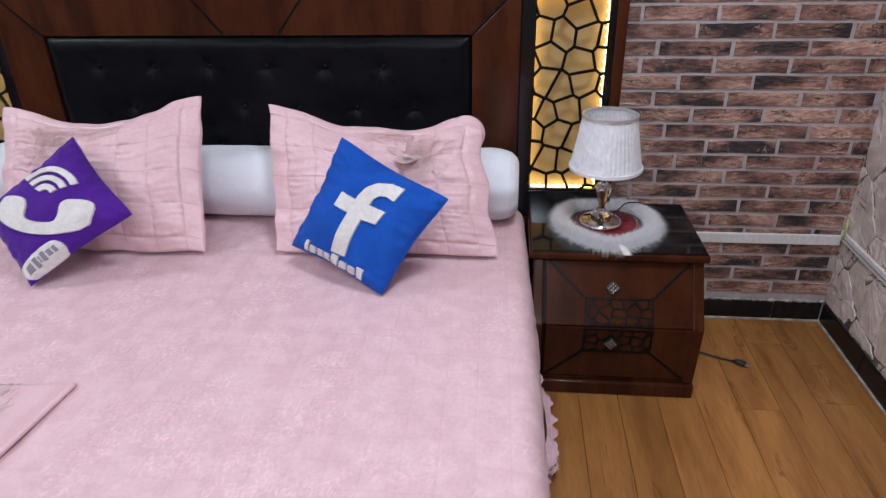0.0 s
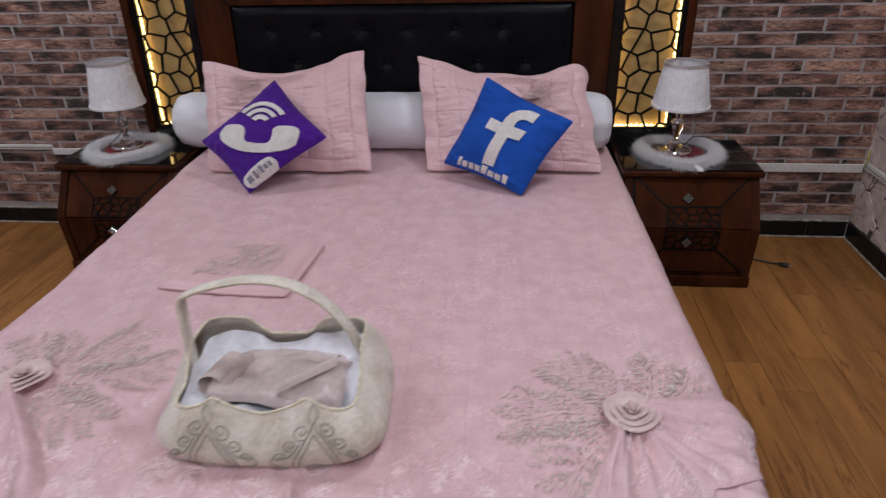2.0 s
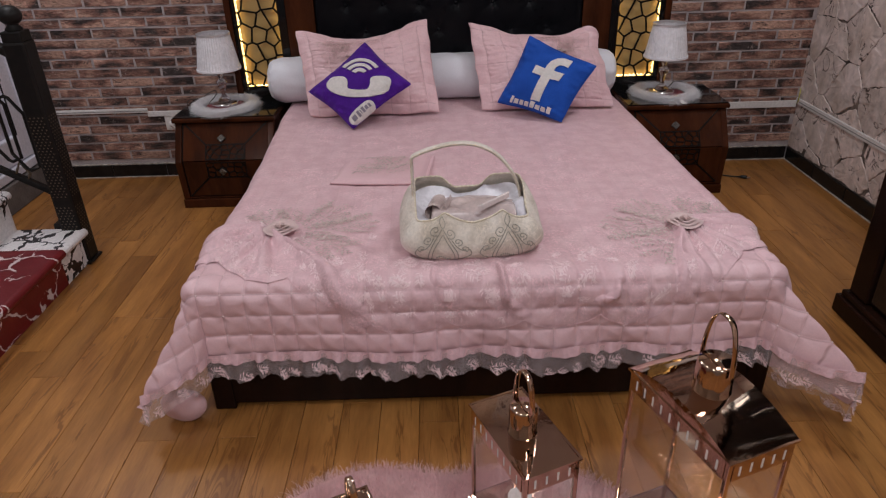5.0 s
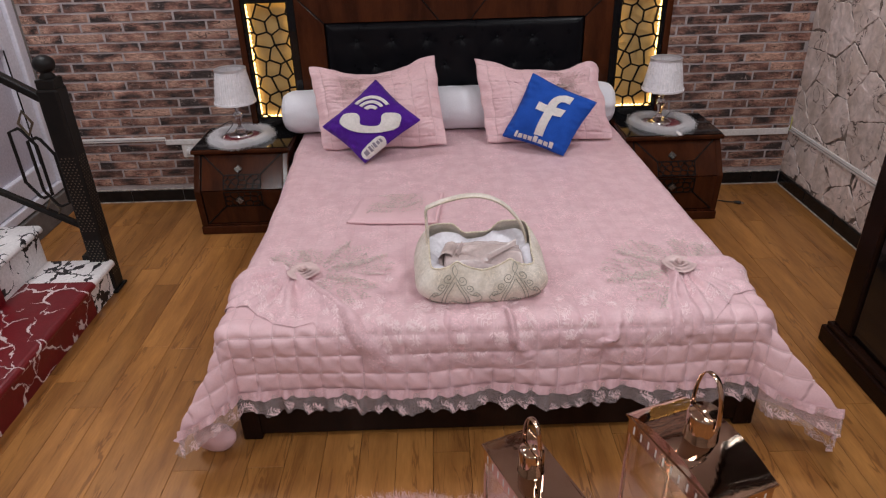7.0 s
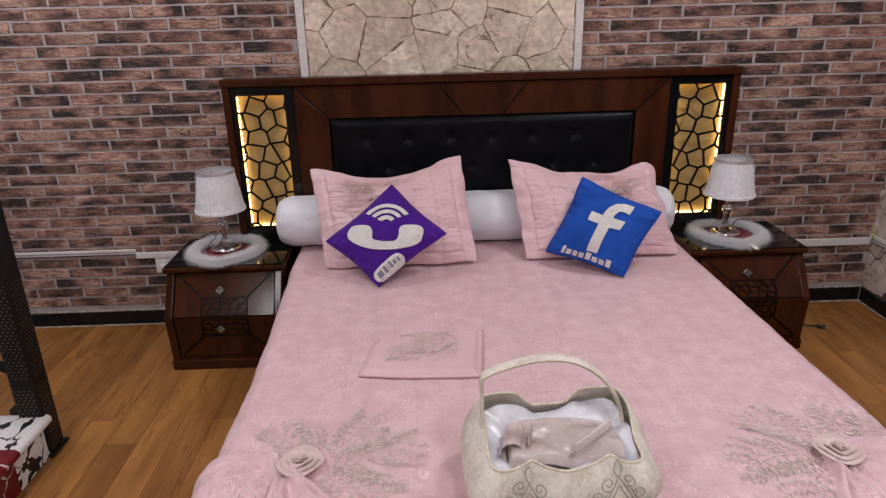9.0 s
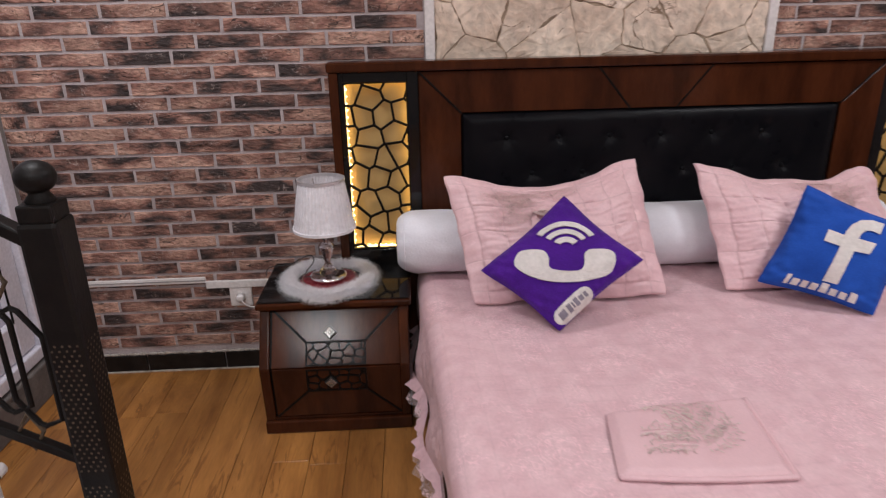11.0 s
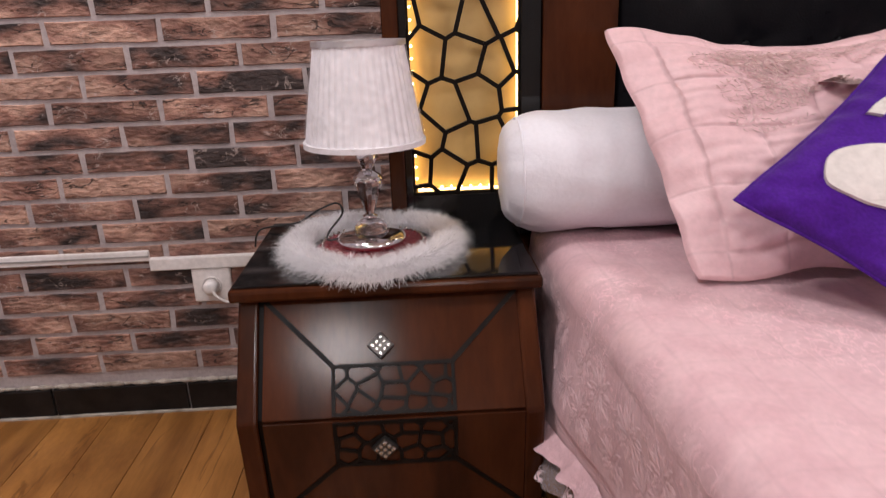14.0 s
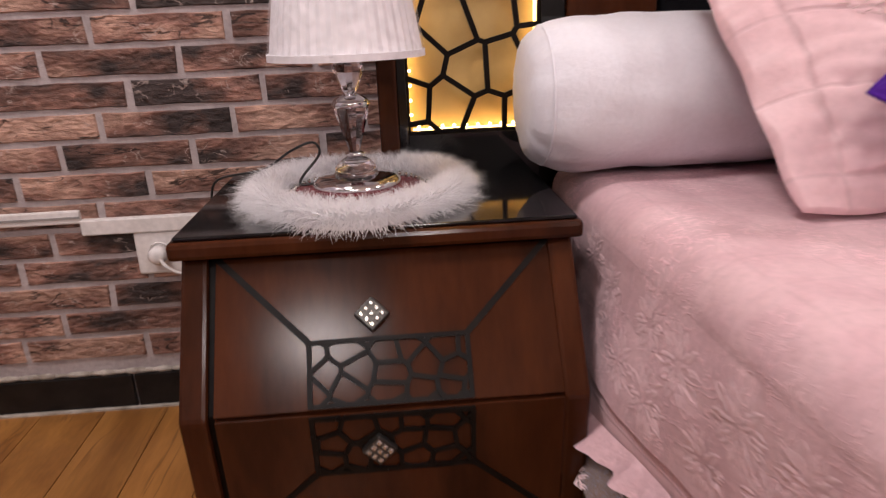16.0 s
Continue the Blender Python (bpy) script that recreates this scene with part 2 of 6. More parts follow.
M_PINKFUR = mat("pale_pink_fur", (0.88, 0.66, 0.66), (0.80, 0.56, 0.57), 12, 0.75, bump=0.2)
M_SEQUIN = mat("red_sequins", (0.36, 0.015, 0.03), (0.16, 0.008, 0.015), 90, 0.28, metal=0.3, bump=0.8, bscale=300)
M_IRON = mat("black_wrought_iron", (0.010, 0.009, 0.009), (0.014, 0.012, 0.011), 20, 0.45, bump=0.1, bscale=120, spec=0.2)
M_BRONZE = mat("bronze_paint", (0.16, 0.12, 0.08), (0.08, 0.06, 0.04), 40, 0.5, metal=0.2)
M_CABLE = mat("black_cable_rubber", (0.012, 0.012, 0.012), (0.02, 0.02, 0.02), 20, 0.5)
M_STEPWHITE = crackle("white_crackle_paint", (0.78, 0.74, 0.74), (0.012, 0.01, 0.012), 9, 0.050)
M_STEPRED = crackle("red_crackle_paint", (0.145, 0.006, 0.010), (0.60, 0.5, 0.5), 6, 0.024)
M_CONCRETE = mat("dark_concrete", (0.10, 0.085, 0.08), (0.16, 0.14, 0.13), 9, 0.85, bump=0.5)
M_DOOR = mat("white_upvc", (0.70, 0.68, 0.75), (0.66, 0.64, 0.71), 4, 0.3, bump=0.0)
M_FROST = mat("frosted_panel", (0.52, 0.49, 0.56), (0.47, 0.44, 0.52), 3, 0.2, bump=0.0)
M_GOLDBACK = mat("gold_backing_board", (0.50, 0.345, 0.14), (0.47, 0.32, 0.125), 2, 0.45, bump=0.01, fine=0.03)
M_LED = glow("warm_led", (1.0, 0.66, 0.22), 5.5)
M_LEDBEAD = glow("warm_led_bead", (1.0, 0.78, 0.40), 14.0)
M_DIFF = glow("lamp_diffuser", (1.0, 0.96, 0.92), 3.0)
M_EMBROID = mat("pink_taupe_thread", (0.74, 0.565, 0.54), (0.59, 0.435, 0.415), 60, 0.36, bump=0.04)
M_LACEFIG = mat("pale_pink_thread", (0.85, 0.67, 0.69), (0.79, 0.585, 0.605), 40, 0.5, bump=0.03)
M_FIG = mat("soft_pink_thread", (0.86, 0.665, 0.685), (0.80, 0.59, 0.61), 40, 0.5, bump=0.03)
M_DAMASK = mat("rose_pink_thread", (0.79, 0.565, 0.59), (0.74, 0.51, 0.54), 40, 0.5, bump=0.03)
M_LACE = sheer("pink_net_lace", (0.90, 0.75, 0.76), 420, 0.40, 0.60, 0.20, 0.32, twist=0.3)
M_OVERLACE = mat("pink_lace_overlay", (0.735, 0.500, 0.530), (0.680, 0.440, 0.475), 18, 0.55, bump=0.12, bscale=110, sheen=0.08, fine=0.07, lo=0.40, hi=0.60)



def lacy(m, scale, light, dark):
    """Woven sprigs: thin wandering outlines, in scattered groups, a little paler than the cloth."""
    nt = m.node_tree
    n, l = nt.nodes, nt.links
    b = n["Principled BSDF"]
    base = b.inputs["Base Color"].links[0].from_socket
    tc = n.new("ShaderNodeTexCoord")
    nz = n.new("ShaderNodeTexNoise")
    nz.inputs["Scale"].default_value, nz.inputs["Detail"].default_value, nz.inputs["Distortion"].default_value = scale, 2, 2.2
    l.new(tc.outputs["Object"], nz.inputs["Vector"])
    away = n.new("ShaderNodeMath")
    away.operation = "SUBTRACT"
    away.inputs[1].default_value = 0.5
    l.new(nz.outputs[0], away.inputs[0])
    size = n.new("ShaderNodeMath")
    size.operation = "ABSOLUTE"
    l.new(away.outputs[0], size.inputs[0])
    line = n.new("ShaderNodeMapRange")
    line.inputs["From Min"].default_value, line.inputs["From Max"].default_value = 0.012, 0.035
    line.inputs["To Min"].default_value, line.inputs["To Max"].default_value = 1.0, 0.0
    l.new(size.outputs[0], line.inputs[0])
    grp = n.new("ShaderNodeTexNoise")
    grp.inputs["Scale"].default_value = 7
    l.new(tc.outputs["Object"], grp.inputs["Vector"])
    gate = n.new("ShaderNodeMapRange")
    gate.inputs["From Min"].default_value, gate.inputs["From Max"].default_value = 0.46, 0.60
    l.new(grp.outputs[0], gate.inputs[0])
    both = n.new("ShaderNodeMath")
    both.operation = "MULTIPLY"
    l.new(line.outputs[0], both.inputs[0])
    l.new(gate.outputs[0], both.inputs[1])
    val = n.new("ShaderNodeMapRange")
    val.inputs["To Min"].default_value, val.inputs["To Max"].default_value = dark, light
    l.new(both.outputs[0], val.inputs[0])
    hsv = n.new("ShaderNodeHueSaturation")
    l.new(base, hsv.inputs["Color"])
    l.new(val.outputs[0], hsv.inputs["Value"])
    l.new(hsv.outputs[0], b.inputs["Base Color"])
    bp = n.new("ShaderNodeBump")
    bp.inputs["Strength"].default_value, bp.inputs["Distance"].default_value = 0.5, 0.002
    l.new(both.outputs[0], bp.inputs["Height"])
    l.new(b.inputs["Normal"].links[0].from_socket, bp.inputs["Normal"])
    l.new(bp.outputs[0], b.inputs["Normal"])




def stitched(m, pitch, y0, slant, depth, width, relief):
    """Machine-stitched squares: thin sunk seams, crease shade put into their colour, fading in places."""
    nt = m.node_tree
    n, l = nt.nodes, nt.links
    b = n["Principled BSDF"]
    base = b.inputs["Base Color"].links[0].from_socket
    tc = n.new("ShaderNodeTexCoord")
    wob = n.new("ShaderNodeTexNoise")
    wob.inputs["Scale"].default_value = 6
    l.new(tc.outputs["UV"], wob.inputs["Vector"])
    sp = n.new("ShaderNodeSeparateXYZ")
    l.new(tc.outputs["UV"], sp.inputs[0])

    def op(kind, a, c, d=None):
        k = n.new("ShaderNodeMath")
        k.operation = kind
        for i, v in enumerate((a, c, d)):
            if v is None:
                continue
            if isinstance(v, (int, float)):
                k.inputs[i].default_value = v
            else:
                l.new(v, k.inputs[i])
        return k.outputs[0]
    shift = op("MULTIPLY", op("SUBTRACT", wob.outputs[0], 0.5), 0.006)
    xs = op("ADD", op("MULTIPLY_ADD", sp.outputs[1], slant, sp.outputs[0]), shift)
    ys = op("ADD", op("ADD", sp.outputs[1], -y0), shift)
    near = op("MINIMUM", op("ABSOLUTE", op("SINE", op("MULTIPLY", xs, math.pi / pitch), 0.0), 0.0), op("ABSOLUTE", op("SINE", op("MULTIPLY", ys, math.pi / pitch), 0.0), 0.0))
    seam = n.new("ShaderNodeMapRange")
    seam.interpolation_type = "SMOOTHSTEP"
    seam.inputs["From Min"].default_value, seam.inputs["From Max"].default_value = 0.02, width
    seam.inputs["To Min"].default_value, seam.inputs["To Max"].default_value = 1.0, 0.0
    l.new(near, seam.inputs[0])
    # Colour drops along each seam to stand for shade in the crease.
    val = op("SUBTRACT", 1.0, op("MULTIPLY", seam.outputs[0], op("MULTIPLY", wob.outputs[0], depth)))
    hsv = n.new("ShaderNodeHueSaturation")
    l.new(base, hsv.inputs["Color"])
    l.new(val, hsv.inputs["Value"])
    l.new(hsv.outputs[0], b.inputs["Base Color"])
    bp = n.new("ShaderNodeBump")
    bp.invert = True
    bp.inputs["Strength"].default_value, bp.inputs["Distance"].default_value = relief, 0.004
    l.new(seam.outputs[0], bp.inputs["Height"])
    l.new(b.inputs["Normal"].links[0].from_socket, bp.inputs["Normal"])
    l.new(bp.outputs[0], b.inputs["Normal"])


def veined(m, scale, width, gate, colour, stretch=(1, 1, 1), strength=1.0):
    """Thin broken lines of another colour, gathered in patches: cracks, scuffs, flakes."""
    nt = m.node_tree
    n, l = nt.nodes, nt.links
    b = n["Principled BSDF"]
    base = b.inputs["Base Color"].links[0].from_socket
    tc = n.new("ShaderNodeTexCoord")
    mp = n.new("ShaderNodeMapping")
    mp.inputs["Scale"].default_value = stretch
    oi = n.new("ShaderNodeObjectInfo")
    off = n.new("ShaderNodeVectorMath")
    off.operation = "SCALE"
    off.inputs[0].default_value = (41.0, 29.0, 67.0)
    l.new(oi.outputs["Random"], off.inputs["Scale"])
    l.new(off.outputs[0], mp.inputs["Location"])
    l.new(tc.outputs["Object"], mp.inputs["Vector"])
    nz = n.new("ShaderNodeTexNoise")
    nz.inputs["Scale"].default_value, nz.inputs["Detail"].default_value, nz.inputs["Distortion"].default_value = scale, 4, 1.2
    l.new(mp.outputs[0], nz.inputs["Vector"])
    away = n.new("ShaderNodeMath")
    away.operation = "SUBTRACT"
    away.inputs[1].default_value = 0.5
    l.new(nz.outputs[0], away.inputs[0])
    size = n.new("ShaderNodeMath")
    size.operation = "ABSOLUTE"
    l.new(away.outputs[0], size.inputs[0])
    line = n.new("ShaderNodeMapRange")
    line.inputs["From Min"].default_value, line.inputs["From Max"].default_value = width * 0.4, width
    line.inputs["To Min"].default_value, line.inputs["To Max"].default_value = strength, 0.0
    l.new(size.outputs[0], line.inputs[0])
    grp = n.new("ShaderNodeTexNoise")
    grp.inputs["Scale"].default_value = scale * 0.8
    l.new(mp.outputs[0], grp.inputs["Vector"])
    gt = n.new("ShaderNodeMapRange")
    gt.inputs["From Min"].default_value, gt.inputs["From Max"].default_value = gate, gate + 0.06
    l.new(grp.outputs[0], gt.inputs[0])
    both = n.new("ShaderNodeMath")
    both.operation = "MULTIPLY"
    l.new(line.outputs[0], both.inputs[0])
    l.new(gt.outputs[0], both.inputs[1])
    mc = n.new("ShaderNodeMix")
    mc.data_type = "RGBA"
    l.new(both.outputs[0], mc.inputs[0])
    l.new(base, mc.inputs[6])
    mc.inputs[7].default_value = (*colour, 1)
    l.new(mc.outputs[2], b.inputs["Base Color"])


M_PEARL = mat("pearl", (0.80, 0.62, 0.63), (0.74, 0.55, 0.56), 40, 0.25, bump=0.0)
lacy(M_OVERLACE, 26, 1.19, 0.975)
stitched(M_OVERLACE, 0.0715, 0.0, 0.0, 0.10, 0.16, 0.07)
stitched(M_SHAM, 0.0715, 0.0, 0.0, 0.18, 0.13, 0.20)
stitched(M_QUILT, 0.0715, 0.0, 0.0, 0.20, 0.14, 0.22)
lacy(M_PINKLACE, 38, 1.18, 0.97)
lacy(M_BAG, 24, 1.16, 0.95)
veined(M_BRICK, 22, 0.022, 0.56, (0.50, 0.40, 0.36), (1, 1, 1.6), 0.55)
veined(M_BRICK, 16, 0.030, 0.52, (0.022, 0.017, 0.016), (0.7, 1, 2.6), 0.85)
veined(M_PLANK, 4, 0.030, 0.50, (0.15, 0.055, 0.014), (5, 0.5, 1), 0.7)
veined(M_STONE_GREY, 7, 0.016, 0.53, (0.09, 0.065, 0.055))
veined(M_STONE_WARM, 7, 0.012, 0.56, (0.26, 0.18, 0.12))
furry(M_FUR, 0.68)
furry(M_PINKFUR)


# ---- mesh helpers ----
def part(name, bm, material, parent=None, label="", smooth=False, loc=None, category="", kind="", group=""):
    """Links a bmesh as one mesh object; parent: its thing or part. loc moves it, and is the place of its own origin."""
    me = bpy.data.meshes.new(name)
    bm.normal_update()
    if smooth:
        for f in bm.faces:
            f.smooth = True
    bm.to_mesh(me)
    bm.free()
    me.materials.append(material)
    ob = new(name, me)
    if parent:
        ob.parent = parent
    if loc:
        ob.location = loc
    return tagged(ob, label, category, group, kind)


def shared(name, me, parent, loc, rot=(0, 0, 0), scale=(1, 1, 1)):
    ob = new(name, me)
    ob.parent, ob.location, ob.rotation_euler, ob.scale = parent, loc, rot, scale
    return ob


def thing(name, loc, label, category, group="", rz=0.0):
    e = new(name)
    e.empty_display_size = 0.05
    e.location = loc
    e.rotation_euler = (0, 0, radians(rz))
    return tagged(e, label, category, group)


def box(bm, x0, x1, y0, y1, z0, z1, bevel=0.0, seg=2):
    r = bmesh.ops.create_cube(bm, size=1, matrix=Matrix.Translation(((x0 + x1) / 2, (y0 + y1) / 2, (z0 + z1) / 2)) @ Matrix.Diagonal((abs(x1 - x0), abs(y1 - y0), abs(z1 - z0), 1)))
    if bevel:
        es = list({e for v in r["verts"] for e in v.link_edges})
        bmesh.ops.bevel(bm, geom=es, offset=bevel, segments=seg, affect="EDGES", profile=0.5)
    return bm


def boxes(*args, bevel=0.0):
    bm = bmesh.new()
    for a in args:
        b2 = bmesh.new()
        box(b2, *a, bevel=bevel)
        me = bpy.data.meshes.new("t")
        b2.to_mesh(me)
        b2.free()
        bm.from_mesh(me)
        bpy.data.meshes.remove(me)
    return bm


def prism(pts, axis, a, b, bevel=0.0, bm=None):
    """A polygon of (p, q) drawn out along an axis from a to b. x: (y, z); y: (x, z); z: (x, y)."""
    bm = bm or bmesh.new()

    def at(p, q, w):
        return {"x": (w, p, q), "y": (p, w, q), "z": (p, q, w)}[axis]
    lo = [bm.verts.new(at(p, q, a)) for p, q in pts]
    hi = [bm.verts.new(at(p, q, b)) for p, q in pts]
    n = len(pts)
    fs = [bm.faces.new(lo), bm.faces.new(hi[::-1])]
    for i in range(n):
        fs.append(bm.faces.new((lo[i], hi[i], hi[(i + 1) % n], lo[(i + 1) % n])))
    bmesh.ops.recalc_face_normals(bm, faces=fs)
    if bevel:
        bmesh.ops.bevel(bm, geom=list({e for f in fs for e in f.edges}), offset=bevel, segments=2, affect="EDGES", profile=0.5)
    return bm


def lathe(profile, n=32, bm=None, centre=(0, 0, 0), flute=0.0, flutes=0):
    bm = bm or bmesh.new()
    rings = []
    for r, z in profile:
        ring = []
        for i in range(n):
            a = 2 * math.pi * i / n
            rr = r * (1 + flute * math.cos(flutes * a)) if flutes else r
            ring.append(bm.verts.new((centre[0] + rr * math.cos(a), centre[1] + rr * math.sin(a), centre[2] + z)))
        rings.append(ring)
    for p, q in zip(rings, rings[1:]):
        for i in range(n):
            bm.faces.new((p[i], p[(i + 1) % n], q[(i + 1) % n], q[i]))
    if profile[0][0] > 1e-5:
        pass
    return bm


def tube(pts, r, n=8, bm=None, closed=False, flat=1.0):
    """A round bar along points. r may be a number or one for each point."""
    bm = bm or bmesh.new()
    pts = [Vector(p) for p in pts]
    m = len(pts)
    rings = []
    prev = None
    for i, p in enumerate(pts):
        if closed:
            d = pts[(i + 1) % m] - pts[i - 1]
        else:
            d = pts[min(i + 1, m - 1)] - pts[max(i - 1, 0)]
        d.normalize()
        if prev is None:
            ref = Vector((0, 0, 1)) if abs(d.z) < 0.9 else Vector((1, 0, 0))
            s = d.cross(ref).normalized()
        else:
            s = (prev - d * prev.dot(d)).normalized()
        prev = s
        u = d.cross(s)
        rr = r[i] if isinstance(r, (list, tuple)) else r
        rings.append([bm.verts.new(p + (s * math.cos(2 * math.pi * k / n) + u * flat * math.sin(2 * math.pi * k / n)) * rr) for k in range(n)])
    for i in range(m if closed else m - 1):
        p, q = rings[i], rings[(i + 1) % m]
        for k in range(n):
            bm.faces.new((p[k], p[(k + 1) % n], q[(k + 1) % n], q[k]))
    if not closed:
        bm.faces.new(rings[0][::-1])
        bm.faces.new(rings[-1])
    return bm


def sheet(nu, nv, fn, bm=None, skip=None):
    """A grid of fn(u, v), u and v from 0 to 1."""
    bm = bm or bmesh.new()
    g = [[bm.verts.new(fn(i / nu, j / nv)) for j in range(nv + 1)] for i in range(nu + 1)]
    for i in range(nu):
        for j in range(nv):
            if skip and skip((i + 0.5) / nu, (j + 0.5) / nv):
                continue
            bm.faces.new((g[i][j], g[i + 1][j], g[i + 1][j + 1], g[i][j + 1]))
    if skip:
        bmesh.ops.delete(bm, geom=[v for v in bm.verts if not v.link_faces], context="VERTS")
    return bm


def clip(poly, px, py, nx, ny):
    """Keeps the side of the line through (px, py) to which the normal does not point."""
    out = []
    for i, (ax, ay) in enumerate(poly):
        bx, by = poly[(i + 1) % len(poly)]
        da, db = (ax - px) * nx + (ay - py) * ny, (bx - px) * nx + (by - py) * ny
        if da <= 0:
            out.append((ax, ay))
        if (da < 0 < db) or (db < 0 < da):
            t = da / (da - db)
            out.append((ax + t * (bx - ax), ay + t * (by - ay)))
    return out


def cells(x0, x1, y0, y1, dx, dy, jitter, gap, rng):
    """Irregular cells over a rectangle, each drawn in by half the gap."""
    seeds = []
    ni, nj = max(1, round((x1 - x0) / dx)), max(1, round((y1 - y0) / dy))
    for i in range(-1, ni + 1):
        for j in range(-1, nj + 1):
            seeds.append((x0 + (i + 0.5 + (0.25 if j % 2 else -0.25) + rng.uniform(-jitter, jitter)) * (x1 - x0) / ni,
                          y0 + (j + 0.5 + rng.uniform(-jitter, jitter)) * (y1 - y0) / nj))
    res = []
    for a in seeds:
        poly = [(x0, y0), (x1, y0), (x1, y1), (x0, y1)]
        for b in seeds:
            d = math.hypot(b[0] - a[0], b[1] - a[1])
            if b is a or d > 3.2 * max(dx, dy) or d < 1e-6:
                continue
            nx, ny = (b[0] - a[0]) / d, (b[1] - a[1]) / d
            poly = clip(poly, a[0] + nx * (d / 2 - gap / 2), a[1] + ny * (d / 2 - gap / 2), nx, ny)
            if len(poly) < 3:
                break
        if len(poly) >= 3:
            area = abs(sum(p[0] * q[1] - q[0] * p[1] for p, q in zip(poly, poly[1:] + poly[:1]))) / 2
            if area > 0.02 * dx * dy:
                res.append(poly)
    return res


def net(polys, place, w, d, bm=None, rng=random):
    """Bars along the edges of cells. place(p, q, h) gives the point h above the face."""
    bm = bm or bmesh.new()
    seen = set()
    for poly in polys:
        for a, b in zip(poly, poly[1:] + poly[:1]):
            key = tuple(sorted(((round(a[0], 3), round(a[1], 3)), (round(b[0], 3), round(b[1], 3)))))
            L = math.hypot(b[0] - a[0], b[1] - a[1])
            if key in seen or L < 0.002:
                continue
            seen.add(key)
            ux, uy = (b[0] - a[0]) / L, (b[1] - a[1]) / L
            h = d + rng.uniform(0, 0.0012)
            e = w * 0.45
            vs = []
            for hh in (0.0, h):
                for s, t in ((-e, -w / 2), (L + e, -w / 2), (L + e, w / 2), (-e, w / 2)):
                    vs.append(bm.verts.new(place(a[0] + ux * s - uy * t, a[1] + uy * s + ux * t, hh)))
            for f in ((0, 1, 2, 3), (4, 5, 6, 7), (0, 1, 5, 4), (1, 2, 6, 5), (2, 3, 7, 6), (3, 0, 4, 7)):
                bm.faces.new([vs[k] for k in f])
    bmesh.ops.recalc_face_normals(bm, faces=bm.faces[:])
    return bm


def emblem(polys, surf, h=0.004, cuts=3):
    """Flat felt shapes laid on a curved cloth. surf(p, q, h) gives the point h above it."""
    from mathutils import geometry
    bm = bmesh.new()
    for poly in polys:
        tris = geometry.tessellate_polygon([[Vector((p, q, 0)) for p, q in poly]])
        pts = list(poly)
        edge = {}
        for _ in range(cuts):
            mid, out = {}, []

            def half(i, j):
                k = (min(i, j), max(i, j))
                if k not in mid:
                    mid[k] = len(pts)
                    pts.append(((pts[i][0] + pts[j][0]) / 2, (pts[i][1] + pts[j][1]) / 2))
                return mid[k]
            for a, b, c in tris:
                ab, bc, ca = half(a, b), half(b, c), half(c, a)
                out += [(a, ab, ca), (ab, b, bc), (ca, bc, c), (ab, bc, ca)]
            tris = out
        top = [bm.verts.new(surf(p, q, h)) for p, q in pts]
        fs = []
        for t in tris:
            try:
                fs.append(bm.faces.new([top[k] for k in t]))
            except ValueError:
                pass
        rim = [e for e in {e for f in fs for e in f.edges} if len(e.link_faces) == 1]
        low = {}
        where = {v: k for k, v in enumerate(top)}
        for e in rim:
            a, b = e.verts
            for v in (a, b):
                if v not in low:
                    low[v] = bm.verts.new(surf(*pts[where[v]], 0.0))
            bm.faces.new((a, b, low[b], low[a]))
    bmesh.ops.recalc_face_normals(bm, faces=bm.faces[:])
    return bm


def smooth_loop(pts, n=4):
    """A closed curve through points."""
    out = []
    m = len(pts)
    for i in range(m):
        p = [pts[(i + k) % m] for k in (-1, 0, 1, 2)]
        for j in range(n):
            f = j / n
            out.append(tuple(0.5 * (2 * p[1][c] + (p[2][c] - p[0][c]) * f + (2 * p[0][c] - 5 * p[1][c] + 4 * p[2][c] - p[3][c]) * f * f + (3 * p[1][c] - p[0][c] - 3 * p[2][c] + p[3][c]) * f ** 3) for c in (0, 1)))
    return out


def smooth_path(pts, n=6):
    """An open curve through points."""
    out = []
    for i in range(len(pts) - 1):
        p = [Vector(pts[max(0, min(len(pts) - 1, i + k))]) for k in (-1, 0, 1, 2)]
        for j in range(n):
            f = j / n
            out.append(0.5 * (2 * p[1] + (p[2] - p[0]) * f + (2 * p[0] - 5 * p[1] + 4 * p[2] - p[3]) * f * f + (3 * p[1] - p[0] - 3 * p[2] + p[3]) * f ** 3))
    return out + [Vector(pts[-1])]


def rounded(x0, x1, y0, y1, r, n=5):
    out = []
    for cx, cy, a0 in ((x1 - r, y1 - r, 0), (x0 + r, y1 - r, 90), (x0 + r, y0 + r, 180), (x1 - r, y0 + r, 270)):
        for k in range(n + 1):
            a = radians(a0 + 90 * k / n)
            out.append((cx + r * math.cos(a), cy + r * math.sin(a)))
    return out


def strands(roots, length, spread, width, rng, bm=None):
    """Fur: a bent blade from each (point, direction)."""
    bm = bm or bmesh.new()
    for p, d in roots:
        p, d = Vector(p), Vector(d)
        side = Vector((rng.gauss(0, 0.35), rng.gauss(0, 0.35), 1.0))
        d = (d + Vector((rng.gauss(0, spread), rng.gauss(0, spread), rng.gauss(0, spread)))).normalized()
        L = length * rng.uniform(0.55, 1.25)
        s = d.cross(side).normalized() * width
        bend = Vector((rng.gauss(0, 0.25), rng.gauss(0, 0.25), -0.25)) * L
        m = p + d * L * 0.55 + bend * 0.25
        a, b, c, e, t = (bm.verts.new(v) for v in (p - s, p + s, m + s * 0.7, m - s * 0.7, p + d * L + bend))
        bm.faces.new((a, b, c, e))
        bm.faces.new((e, c, t))
    return bm


